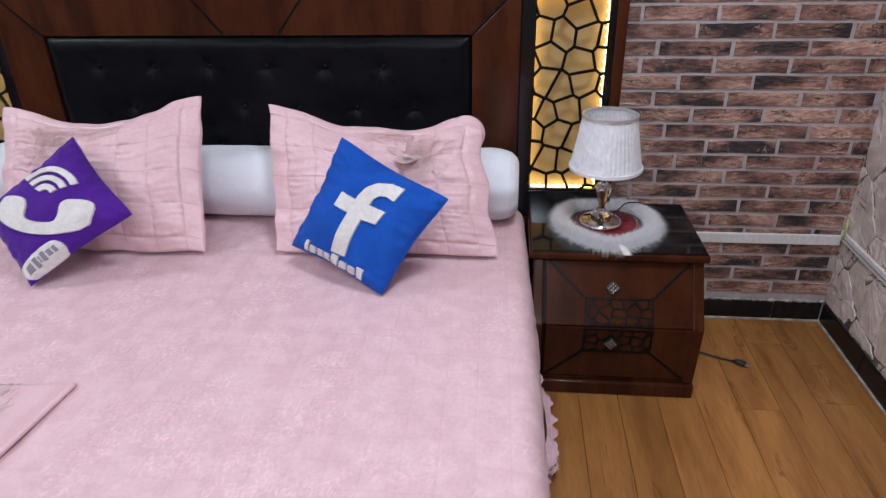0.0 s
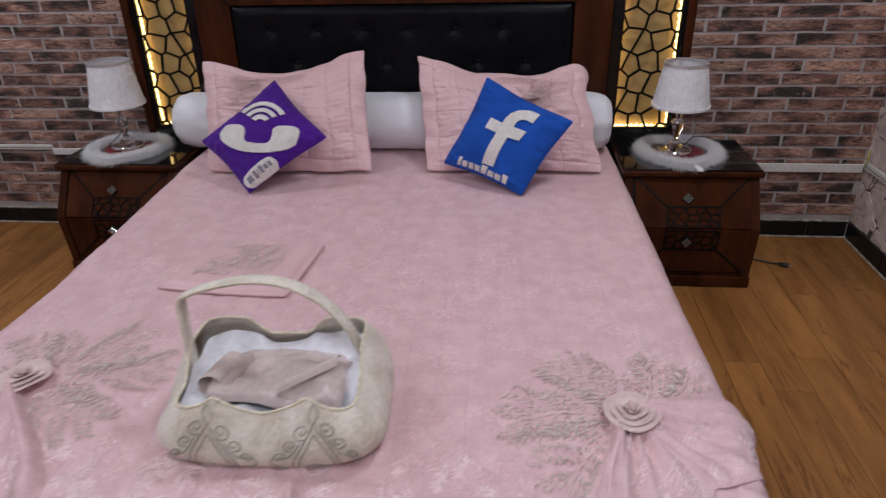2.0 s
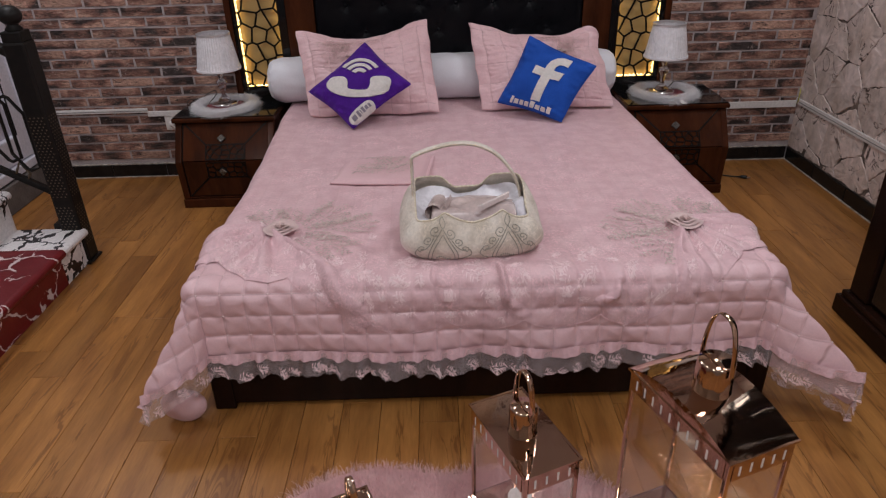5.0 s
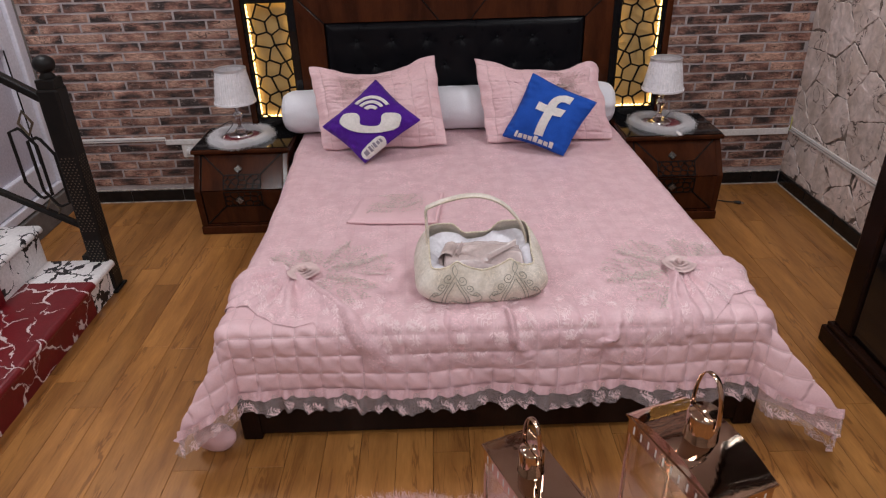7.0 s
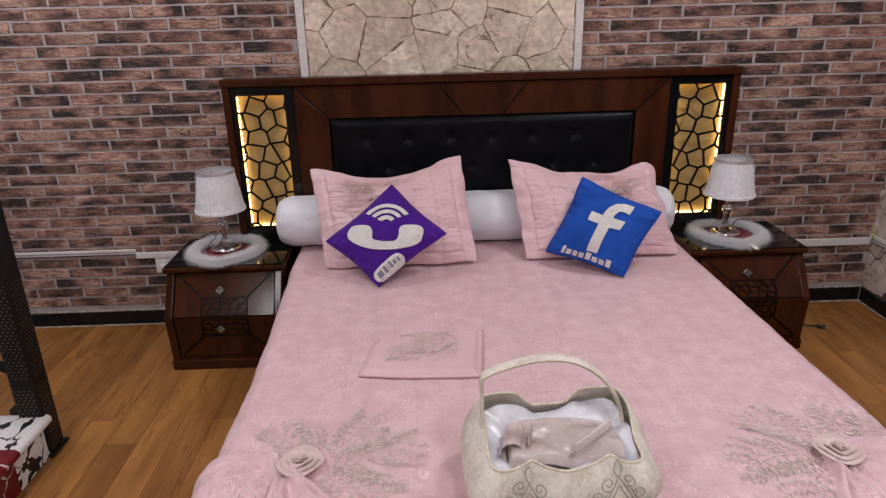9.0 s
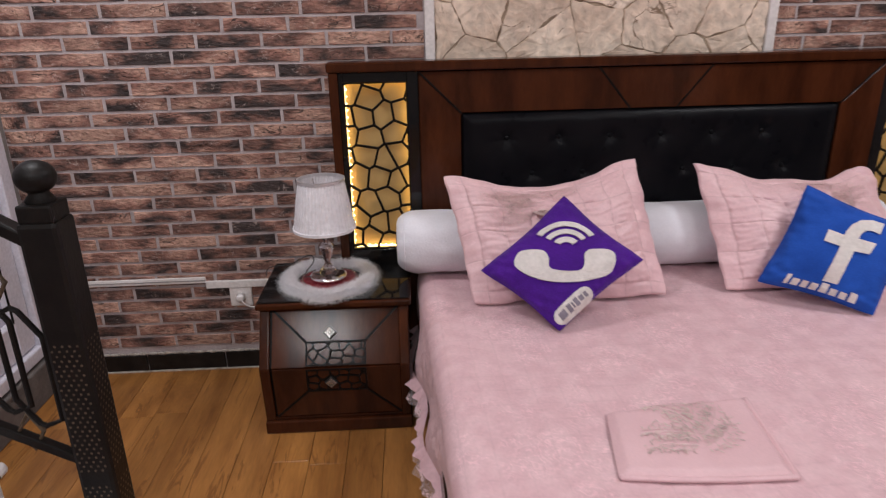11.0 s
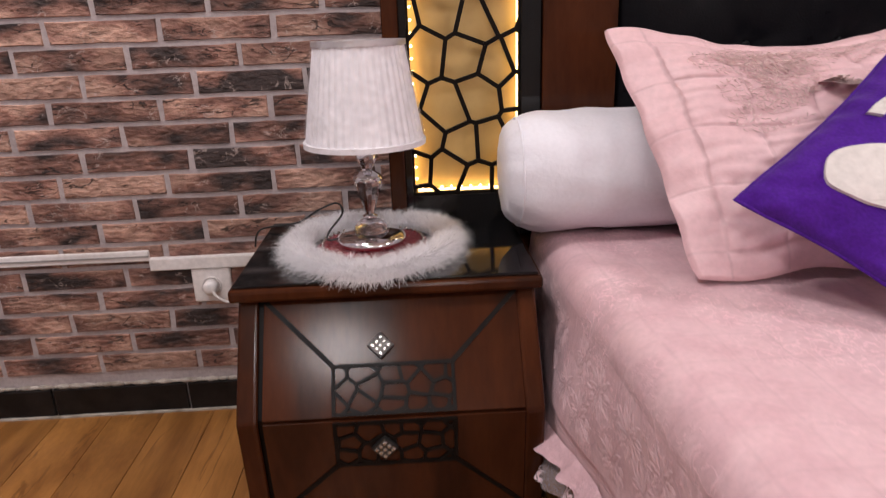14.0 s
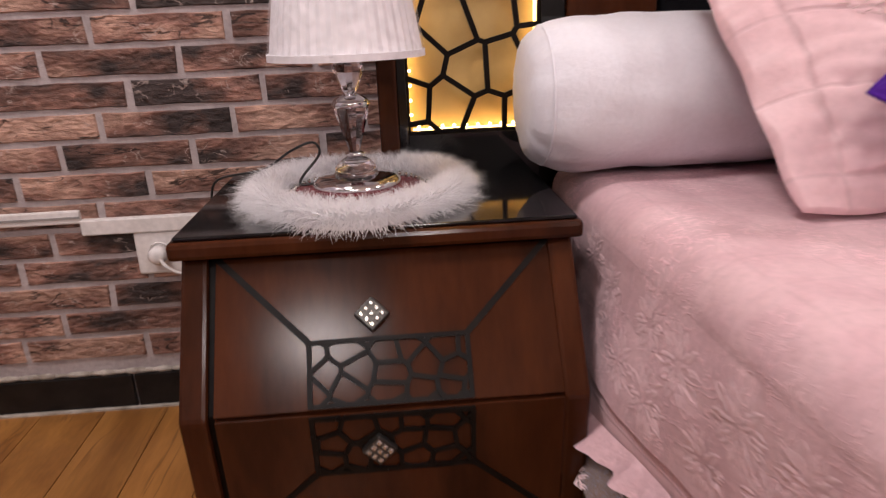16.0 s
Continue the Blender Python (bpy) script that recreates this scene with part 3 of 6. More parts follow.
# ---- the room ----
rng = random.Random(4)
floor = part("floor", boxes((ROOM_W - 0.15, ROOM_E + 0.15, ROOM_S - 0.15, 0.15, -0.12, -0.006)), M_GAP, None, "worn oak laminate floor of long planks", category="floor", kind="structure")
wall_north = part("wall_north", boxes((ROOM_W - 0.15, ROOM_E + 0.15, 0.0, 0.15, -0.006, ROOM_H)), M_MORTAR, None, "wall faced with red-brown and sooty brick slips", category="wall", kind="structure")
wall_east = part("wall_east", boxes((ROOM_E, ROOM_E + 0.15, ROOM_S, 0.0, -0.006, ROOM_H)), M_JOINT, None, "wall faced with pale cracked flat stones", category="wall", kind="structure")
# Unseen wall, added to close the room behind the camera.
wall_south = part("wall_south", boxes((ROOM_W - 0.15, ROOM_E + 0.15, ROOM_S - 0.15, ROOM_S, -0.006, ROOM_H)), M_PLASTER, None, "assumed plain plastered wall, unseen, closing the room", category="wall", kind="structure")
DY0, DY1, DZ0, DZ1 = -1.04, -0.06, 0.16, 2.2
wall_west = part("wall_west", boxes((ROOM_W - 0.15, ROOM_W, ROOM_S, DY0, -0.006, ROOM_H), (ROOM_W - 0.15, ROOM_W, DY1, 0.0, -0.006, ROOM_H),
                                    (ROOM_W - 0.15, ROOM_W, DY0, DY1, DZ1, ROOM_H), (ROOM_W - 0.15, ROOM_W, DY0, DY1, -0.006, DZ0)), M_PLASTER, None,
                 "assumed plain plastered wall, unseen, closing the room with a white door", category="wall", kind="structure")
ceiling = part("ceiling", boxes((ROOM_W - 0.15, ROOM_E + 0.15, ROOM_S - 0.15, 0.15, ROOM_H, ROOM_H + 0.1)), M_CEIL, None, "plain white ceiling", category="ceiling", kind="structure")
for lx, ly, watts in LAMP_SPOTS:
    cl = thing("ceiling_light", (lx, ly, ROOM_H), "assumed round white flush ceiling light, switched on", "ceiling light", "ceiling lights")
    part("frame", lathe([(0.262, 0), (0.29, -0.005), (0.29, -0.03), (0.262, -0.03), (0.262, 0)], 40), M_PLASTIC, cl, smooth=True)
    part("diffuser", lathe([(0.262, -0.008), (0.001, -0.008)], 40), M_DIFF, cl)

# door in the west wall, above a dark sill
door_1 = thing("door_1", (ROOM_W, (DY0 + DY1) / 2, DZ0), "white plastic door with a frosted panel, shut", "door")
door_1["kind"] = "structure"
hw = (DY1 - DY0) / 2
part("door_frame", boxes((-0.10, 0.025, -hw, -hw + 0.07, 0, DZ1 - DZ0), (-0.10, 0.025, hw - 0.07, hw, 0, DZ1 - DZ0), (-0.10, 0.025, -hw + 0.07, hw - 0.07, DZ1 - DZ0 - 0.07, DZ1 - DZ0), (-0.10, 0.025, -hw + 0.07, hw - 0.07, 0, 0.05), bevel=0.006), M_DOOR, door_1)
leaf = part("door_leaf", boxes((-0.07, 0.004, -hw + 0.075, -hw + 0.18, 0.055, 1.96), (-0.07, 0.004, hw - 0.18, hw - 0.075, 0.055, 1.96), (-0.07, 0.004, -hw + 0.18, hw - 0.18, 0.055, 0.2), (-0.07, 0.004, -hw + 0.18, hw - 0.18, 0.86, 0.99), (-0.07, 0.004, -hw + 0.18, hw - 0.18, 1.83, 1.96), bevel=0.008), M_DOOR, door_1)
part("panel", boxes((-0.045, -0.025, -hw + 0.175, hw - 0.175, 0.195, 0.865)), M_FROST, leaf, "lilac-grey lower panel")
part("pane", boxes((-0.045, -0.025, -hw + 0.175, hw - 0.175, 0.985, 1.835)), M_FROST, leaf, "frosted upper pane")
part("seal", boxes((0.0, 0.0055, -hw + 0.176, -hw + 0.182, 0.2, 0.86), (0.0, 0.0055, hw - 0.182, hw - 0.176, 0.2, 0.86)), M_EBONY, leaf, "dark rubber seal")
sill = part("door_sill", boxes((ROOM_W, ROOM_W + 0.04, DY0 - 0.03, -0.012, 0.0, 0.15), bevel=0.006), M_CONCRETE, None, "dark rough concrete sill below the door", category="sill", kind="structure")

# skirting of black tiles
base_n = thing("baseboard", (0, 0, 0), "black glazed tile skirting with rough grout on top", "skirting")
base_n["kind"] = "structure"
me_tile = bpy.data.meshes.new("tile")
tb = bmesh.new()
box(tb, -0.164, 0.164, -0.012, 0.0, 0.0, 0.078, bevel=0.003)
tb.to_mesh(me_tile)
tb.free()
me_tile.materials.append(M_SKIRT)
x = ROOM_W + 0.04 + 0.166
while x - 0.166 < ROOM_E - 0.03:
    w = min(0.332, 2 * (ROOM_E - 0.014 - (x - 0.166)))
    shared("tile", me_tile, base_n, (min(x, (x - 0.166 + ROOM_E - 0.014) / 2), rng.uniform(-0.001, 0.0), 0.0), scale=(min(1, (ROOM_E - 0.014 - x + 0.166) / 0.332), 1, rng.uniform(0.97, 1.02)))
    x += 0.333
y = -0.166 - 0.013
while y > -1.75:
    shared("tile", me_tile, base_n, (ROOM_E - rng.uniform(0, 0.001), y, 0.0), (0, 0, radians(-90)), (1, 1, rng.uniform(0.97, 1.02)))
    y -= 0.333


def grout(fn, n):
    bm = bmesh.new()
    r2 = random.Random(9)
    for i in range(n):
        u = (i + r2.random()) / n
        p = fn(u)
        s = r2.uniform(0.004, 0.010)
        bmesh.ops.create_icosphere(bm, subdivisions=1, radius=s, matrix=Matrix.Translation(p) @ Matrix.Diagonal((2.2, 0.8, 0.8, 1)))
    return bm


part("grout_line", grout(lambda u: (ROOM_W + 0.05 + u * 1.0, -0.004, 0.081), 90), M_GROUT, base_n, "crumbly grout", smooth=True)
part("grout_line", grout(lambda u: (1.46 + u * 0.62, -0.004, 0.081), 40), M_GROUT, base_n, "crumbly grout", smooth=True)
part("grout_line", boxes((ROOM_W + 0.04, ROOM_E - 0.012, -0.02, -0.0121, -0.002, 0.004), (ROOM_E - 0.02, ROOM_E - 0.0121, -1.75, -0.02, -0.002, 0.004)), M_GROUT, base_n, "pale caulk along the floor")

# cable trunking and socket on the north wall
trunk = thing("cable_trunking", (0, 0, 0.4), "white plastic cable trunking along the wall", "trunking")
part("channel", boxes((ROOM_W + 0.045, -1.80, -0.012, -0.0005, 0.002, 0.028), bevel=0.003), M_PLASTIC, trunk)
part("channel", boxes((-1.80, -1.51, -0.018, -0.0005, -0.021, 0.010), bevel=0.003), M_PLASTIC, trunk)
part("lip", boxes((ROOM_W + 0.045, -1.80, -0.014, -0.0121, 0.013, 0.017)), M_PLASTER, trunk)
part("channel", boxes((1.50, ROOM_E - 0.013, -0.014, -0.0005, -0.074, -0.034), bevel=0.003), M_PLASTIC, trunk)
part("channel", boxes((ROOM_E - 0.014, ROOM_E - 0.0005, -1.74, -0.0005, -0.052, -0.018), bevel=0.003), M_PLASTIC, trunk)
part("lip", boxes((ROOM_E - 0.0155, ROOM_E - 0.0141, -1.74, -0.012, -0.038, -0.034)), M_PLASTER, trunk)
gw = thing("yellow_wire", (ROOM_E - 0.02, -0.02, 0.4), "short bare loop of yellow-green wire in the corner", "wire")
part("loop", tube([(0.012, 0.01, 0.035), (0.004, -0.012, 0.03), (0, -0.02, 0.005), (0.002, -0.015, -0.03), (0.008, 0.005, -0.05)], 0.0035), mat("yellow_green_sleeve", (0.55, 0.5, 0.12), (0.45, 0.45, 0.1), 9, 0.4), gw, smooth=True)
sock = thing("wall_socket", (-1.663, 0, 0.336), "white wall socket with a plug in it", "socket")
part("plate", boxes((-0.046, 0.046, -0.014, -0.0005, -0.043, 0.043), bevel=0.005), M_PLASTIC, sock)
part("recess", lathe([(0.0225, 0), (0.0215, 0.003), (0.019, 0.001), (0.001, 0.0008)], 28), M_PLASTIC, sock, loc=(0, -0.0142, 0)).rotation_euler = (radians(90), 0, 0)
plugw = thing("lamp_plug", (-1.663, -0.016, 0.336), "white round plug and lead in the socket", "plug")
part("plug_body", lathe([(0.001, 0.026), (0.012, 0.026), (0.017, 0.02), (0.018, 0.0), (0.001, 0.0)], 24), M_PLASTIC, plugw, smooth=True).rotation_euler = (radians(90), 0, 0)
part("lead", tube(smooth_path([(0.006, -0.022, -0.004), (0.018, -0.03, -0.018), (0.04, -0.03, -0.032), (0.08, -0.022, -0.04), (0.15, -0.012, -0.045), (0.19, 0.0, -0.05)]), 0.0034), M_PLASTIC, plugw, smooth=True)

# framed stone panel above the headboard
PX0, PX1, PZ0 = -0.835, 0.452, 1.27
stone_panel = thing("stone_panel", (0, 0, PZ0), "sand-coloured stone panel in a white moulding", "wall panel")
for mx0, mx1 in ((PX0 - 0.025, PX0 + 0.012), (PX1 - 0.012, PX1 + 0.025)):
    part("moulding", boxes((mx0, mx1, -0.018, -0.0005, 0, ROOM_H - PZ0 - 0.02), bevel=0.004), M_PLASTIC, stone_panel)
part("backing", boxes((PX0 + 0.012, PX1 - 0.012, -0.004, -0.0005, 0, ROOM_H - PZ0 - 0.02)), M_JOINT_WARM, stone_panel)


def stone_piece(poly, place, thick, r2, ragged=0.022):
    """A flat stone with a slightly uneven, chamfered face."""
    cx, cy = sum(p[0] for p in poly) / len(poly), sum(p[1] for p in poly) / len(poly)
    rim = []
    for i, a in enumerate(poly):
        b = poly[(i + 1) % len(poly)]
        L = math.hypot(b[0] - a[0], b[1] - a[1])
        k = max(1, int(L / 0.016))
        for j in range(k):
            t = j / k
            w = 0.004 if j else 0.0
            p, q = a[0] + (b[0] - a[0]) * t + r2.uniform(-w, w), a[1] + (b[1] - a[1]) * t + r2.uniform(-w, w)
            back = ragged * max(0.0, noise.noise((p * 9, q * 9, 3.0)) + 0.12) ** 1.3
            d = math.hypot(cx - p, cy - q)
            f = min(0.3, back / max(d, 0.01))
            rim.append((p + (cx - p) * f, q + (cy - q) * f))
    bm = bmesh.new()
    lo = [bm.verts.new(place(p, q, 0.0)) for p, q in rim]
    up = [bm.verts.new(place(cx + (p - cx) * 0.975, cy + (q - cy) * 0.975, thick + r2.uniform(-0.0016, 0.0016))) for p, q in rim]
    n = len(rim)
    for i in range(n):
        bm.faces.new((lo[i], lo[(i + 1) % n], up[(i + 1) % n], up[i]))
    c = bm.verts.new(place(cx, cy, thick + r2.uniform(0.0, 0.003)))
    for i in range(n):
        bm.faces.new((up[i], up[(i + 1) % n], c))
    bmesh.ops.recalc_face_normals(bm, faces=bm.faces[:])
    return bm


r2 = random.Random(21)
for poly in cells(PX0 + 0.014, PX1 - 0.014, 0.0, ROOM_H - PZ0 - 0.02, 0.27, 0.13, 0.40, 0.0015, r2):
    part("stone", stone_piece(poly, lambda p, q, h: (p, -0.004 - h, q), 0.006, r2, 0.010), M_STONE_WARM, stone_panel)
for poly in cells(-1.9, 0.0, 0.085, 1.75, 0.23, 0.19, 0.62, 0.0012, r2):
    part("stone", stone_piece(poly, lambda p, q, h: (ROOM_E - h, p, q), 0.005, r2), M_STONE_GREY, wall_east)
rest = bmesh.new()
for poly in cells(-1.9, 0.0, 1.75, ROOM_H, 0.2, 0.17, 0.42, 0.006, r2) + cells(ROOM_S, -1.9, 0.0, ROOM_H, 0.3, 0.24, 0.42, 0.006, r2):
    me = bpy.data.meshes.new("t")
    b2 = stone_piece(poly, lambda p, q, h: (ROOM_E - h, p, q), 0.005, r2)
    b2.to_mesh(me)
    b2.free()
    rest.from_mesh(me)
    bpy.data.meshes.remove(me)
part("far_stones", rest, M_STONE_GREY, wall_east, kind="stuff")


# ---- stairs and railing ----
stairs = thing("stairs", (-2.1, -2.1, 0), "painted steps, red with white cracks and white crackled margins", "stairs")
SX, SY1, SY0 = [-1.742, -2.035, -2.325], -1.112, -3.6
for k in range(3):
    z0, z1 = 0.0, 0.176 + 0.195 * k
    x1, x0 = SX[k], (SX[k + 1] - 0.02 if k < 2 else ROOM_W + 0.001)

    def tread_profile(x0=x0, x1=x1, z1=z1):
        nose = [(x1 + 0.0 + 0.02 * math.cos(a), z1 - 0.02 + 0.02 * math.sin(a)) for a in [radians(v) for v in (90, 60, 30, 0, -30, -60, -90)]]
        return [(x0, z1)] + nose + [(x1 - 0.012, z1 - 0.042), (x1 - 0.012, 0.0), (x0, 0.0)]
    pts = tread_profile()
    wide = 0.21 if k == 0 else 0.36
    part("white_margin", prism([(p + 2.1, q) for p, q in pts], "y", SY1 - wide + 2.1, SY1 + 2.1), M_STEPWHITE, stairs, "white step margin with black cracks")
    part("red_tread", prism([(p + 2.1 - 0.001, q - 0.001) for p, q in pts], "y", SY0 + 2.1, SY1 - wide + 2.1), M_STEPRED, stairs, "dark red step with white cracks")

rail = thing("stair_railing", (-1.787, -1.085, 0), "black iron stair railing with a ball-topped post", "railing")
post = bmesh.new()
for (x, y, z0, z1, b) in ((0.047, 0.047, 0.012, 1.02, 0.012), (0.041, 0.041, 1.015, 1.06, 0.006)):
    b2 = boxes((-x, x, -y, y, z0, z1), bevel=b)
    me = bpy.data.meshes.new("t")
    b2.to_mesh(me)
    b2.free()
    post.from_mesh(me)
    bpy.data.meshes.remove(me)
post_o = part("post", post, M_IRON, rail)
ball = bmesh.new()
bmesh.ops.create_uvsphere(ball, u_segments=24, v_segments=16, radius=0.041, matrix=Matrix.Translation((0, 0, 1.118)) @ Matrix.Diagonal((1.1, 1.1, 0.95, 1)))
part("ball", ball, M_IRON, rail, smooth=True)
part("neck", lathe([(0.028, 1.055), (0.034, 1.065), (0.022, 1.08), (0.024, 1.09)], 20), M_IRON, rail, smooth=True)
part("foot_plate", boxes((-0.075, 0.055, -0.06, 0.06, 0.0, 0.012), (-0.085, -0.045, -0.028, 0.028, 0.012, 0.2), bevel=0.003), M_IRON, rail)
dots = bmesh.new()
for k in range(46):
    z = 0.10 + k * 0.0135
    if 0.30 < z < 0.34:
        continue
    for i in range(4):
        xx = -0.027 + 0.018 * i + (0.009 if k % 2 else 0) - 0.004
        for (p, r) in (((xx, -0.0475, z), (90, 0, 0)), ((0.0475, xx, z), (0, 90, 0))):
            bmesh.ops.create_circle(dots, cap_ends=True, segments=6, radius=0.0038, matrix=pose(*p, *r))
part("perforation", dots, M_BRONZE, post_o, "pierced bronze pattern", kind="stuff")
SL = 0.64
part("handrail", prism([(-0.04, 0.945), (-0.04, 0.985), (-0.64, 0.985 + SL * 0.6), (-0.64, 0.945 + SL * 0.6)], "y", -0.022, 0.022, bevel=0.006), M_IRON, rail)
part("lower_rail", prism([(-0.04, 0.33), (-0.04, 0.36), (-0.64, 0.36 + 0.575 * 0.6), (-0.64, 0.33 + 0.575 * 0.6)], "y", -0.014, 0.014, bevel=0.004), M_IRON, rail)


def oct_ring(cx, cz, w, h, c):
    out = [(cx - w, cz - h + c), (cx - w, cz + h - c), (cx - w + c, cz + h), (cx + w - c, cz + h), (cx + w, cz + h - c), (cx + w, cz - h + c), (cx + w - c, cz - h), (cx - w + c, cz - h)]
    return [(p, 0, q + SL * -(p)) for p, q in out]


for cx in (-0.16, -0.50):
    for dx, w in ((-0.035, 0.052), (0.035, 0.052)):
        part("scroll_bar", tube(oct_ring(cx + dx, 0.545, w, 0.165, 0.045), 0.0075, closed=True), M_IRON, rail)
    for zc in (0.545 + 0.215, 0.545 - 0.205):
        part("diamond", tube([(cx, 0, zc + 0.055 - SL * cx), (cx + 0.032, 0, zc - SL * cx), (cx, 0, zc - 0.055 - SL * cx), (cx - 0.032, 0, zc - SL * cx)], 0.0065, closed=True), M_BRONZE, rail, "bronze-brown diamond bar")

# ---- wardrobe by the east wall ----
ward = thing("wardrobe", (1.812, -2.36, 0), "tall dark wooden wardrobe with black glossy doors", "wardrobe")
part("plinth", boxes((-0.335, 0.265, -0.60, 0.668, 0, 0.075), (-0.322, 0.265, -0.59, 0.655, 0.075, 0.10), bevel=0.006), M_WOOD_DARK, ward)
part("carcass", boxes((-0.27, 0.265, -0.57, 0.64, 0.10, 2.2), bevel=0.004), M_WOOD_DARK, ward)
part("pilaster", boxes((-0.305, -0.27, 0.53, 0.64, 0.10, 2.16), bevel=0.008), M_WOOD_DARK, ward)
part("pilaster", boxes((-0.305, -0.27, -0.57, -0.46, 0.10, 2.16), bevel=0.008), M_WOOD_DARK, ward)
for y0, y1 in ((-0.455, 0.033), (0.037, 0.525)):
    d = part("door", boxes((-0.292, -0.271, y0, y1, 0.115, 2.14), bevel=0.004), M_BLACKGLASS, ward, "black glossy door")
    part("handle", tube([(-0.293, 0.02 if y0 > 0 else 0.0, 1.0), (-0.315, 0.02 if y0 > 0 else 0.0, 1.02), (-0.315, 0.02 if y0 > 0 else 0.0, 1.16), (-0.293, 0.02 if y0 > 0 else 0.0, 1.18)], 0.005), M_CHROME, d, smooth=True)
part("cornice", boxes((-0.33, 0.265, -0.60, 0.67, 2.2, 2.26), bevel=0.012), M_WOOD_DARK, ward)


# ---- the bed ----
def skew(x, y):
    """The bed stands a little askew to the wall."""
    return x - 0.024 * y


HX, HZ = 1.222, 1.279
bed = thing("bed", (0, -1.15, 0), "dark lacquered double bed with a wide black padded headboard", "bed")
OFF = Vector((0, 1.15, 0))


def bpart(name, bm, material, parent=None, label="", smooth=False, kind=""):
    bmesh.ops.translate(bm, vec=OFF, verts=bm.verts[:])
    return part(name, bm, material, parent or bed, label, smooth, kind=kind)


head = bpart("headboard", boxes((-HX, HX, -0.016, -0.0205 + 0.0155, 0.02, HZ - 0.01), bevel=0.001), M_WOOD, None, "dark lacquered headboard")
for fx in (-HX, HX - 0.034):
    bpart("outer_frame", boxes((fx, fx + 0.034, -0.10, -0.016, 0.02, HZ - 0.036), bevel=0.004), M_WOOD, head)
bpart("top_rail", boxes((-HX - 0.006, HX + 0.006, -0.106, -0.016, HZ - 0.036, HZ), bevel=0.007), M_WOOD, head)
for s in (-1, 1):
    xi, xo = 0.893, 1.188
    p0, p1, q0, q1 = 0.935, 1.172, 0.550, 1.205

    def mx(a, b):
        return (min(s * a, s * b), max(s * a, s * b))
    bpart("glass_surround", boxes((*mx(xi, p0), -0.084, -0.016, 0.45, HZ - 0.038), (*mx(p1, xo), -0.084, -0.016, 0.45, HZ - 0.038),
                                  (*mx(p0, p1), -0.084, -0.016, q1, HZ - 0.038), (*mx(p0, p1), -0.084, -0.016, 0.45, q0), bevel=0.0015), M_BLACKGLASS, head, "black glossy surround")
    bpart("lower_panel", boxes((*mx(xi, xo), -0.08, -0.016, 0.03, 0.448), bevel=0.002), M_WOOD, head)
    bpart("backing", boxes((*mx(p0, p1), -0.030, -0.0165, q0, q1)), M_GOLDBACK, head, "gold board behind the lattice")
    bpart("led_strip", boxes((*mx(p0 + 0.0005, p0 + 0.004), -0.05, -0.036, q0 + 0.01, q1 - 0.01), (*mx(p1 - 0.004, p1 - 0.0005), -0.05, -0.036, q0 + 0.01, q1 - 0.01),
                             (*mx(p0 + 0.01, p1 - 0.01), -0.05, -0.036, q0 + 0.0005, q0 + 0.004), (*mx(p0 + 0.01, p1 - 0.01), -0.05, -0.036, q1 - 0.004, q1 - 0.0005)), M_LED, head, "warm lit strip")
    beads = bmesh.new()
    for k in range(10):
        bmesh.ops.create_icosphere(beads, subdivisions=1, radius=0.0034, matrix=Matrix.Translation((s * (p0 + 0.02 + k * (p1 - p0 - 0.04) / 9), -0.046, q0 + 0.008)))
    for k in range(24):
        bmesh.ops.create_icosphere(beads, subdivisions=1, radius=0.0030, matrix=Matrix.Translation((s * (p1 - 0.008), -0.046, q0 + 0.03 + k * 0.026)))
    bpart("led_beads", beads, M_LEDBEAD, head, "row of warm lit beads", kind="stuff")
    r3 = random.Random(5)
    polys = cells(p0, p1, q0, q1, 0.079, 0.078, 0.27, 0.0, r3)
    bpart("lattice", net(polys, lambda p, q, h: (s * p, -0.068 - h, q), 0.0092, 0.008, rng=r3), M_EBONY, head, "black irregular lattice")

# boards round the leather, with mitred grooves
LX, LZ = 0.735, 1.086
bpart("top_board", prism([(-LX, LZ), (LX, LZ), (0.891, HZ - 0.04), (-0.891, HZ - 0.04)], "y", -0.092, -0.016, bevel=0.003), M_WOOD, head)
for s in (-1, 1):
    bpart("side_board", prism([(s * LX, LZ - 0.004), (s * 0.891, HZ - 0.044), (s * 0.891, 0.05), (s * LX, 0.05)], "y", -0.092, -0.016, bevel=0.003), M_WOOD, head)
    bpart("groove", net([[(s * 0.213, HZ - 0.042), (s * 0.092, LZ + 0.002), (s * 0.092, LZ + 0.0021)]], lambda p, q, h: (p, -0.0915 - h, q), 0.007, 0.001), M_EBONY, head, "black inlaid groove")
    bpart("groove", net([[(s * 0.888, HZ - 0.042), (s * LX, LZ), (s * LX, LZ + 0.0001)]], lambda p, q, h: (p, -0.0915 - h, q), 0.007, 0.001), M_EBONY, head, "black inlaid groove")
buttons = [(-0.66 + 0.20 * i + 0.10, 0.985) for i in range(7)] + [(-0.66 + 0.20 * i, 0.845) for i in range(8)] + [(-0.66 + 0.20 * i + 0.10, 0.705) for i in range(7)]
buttons = [b for b in buttons if abs(b[0]) < 0.64]


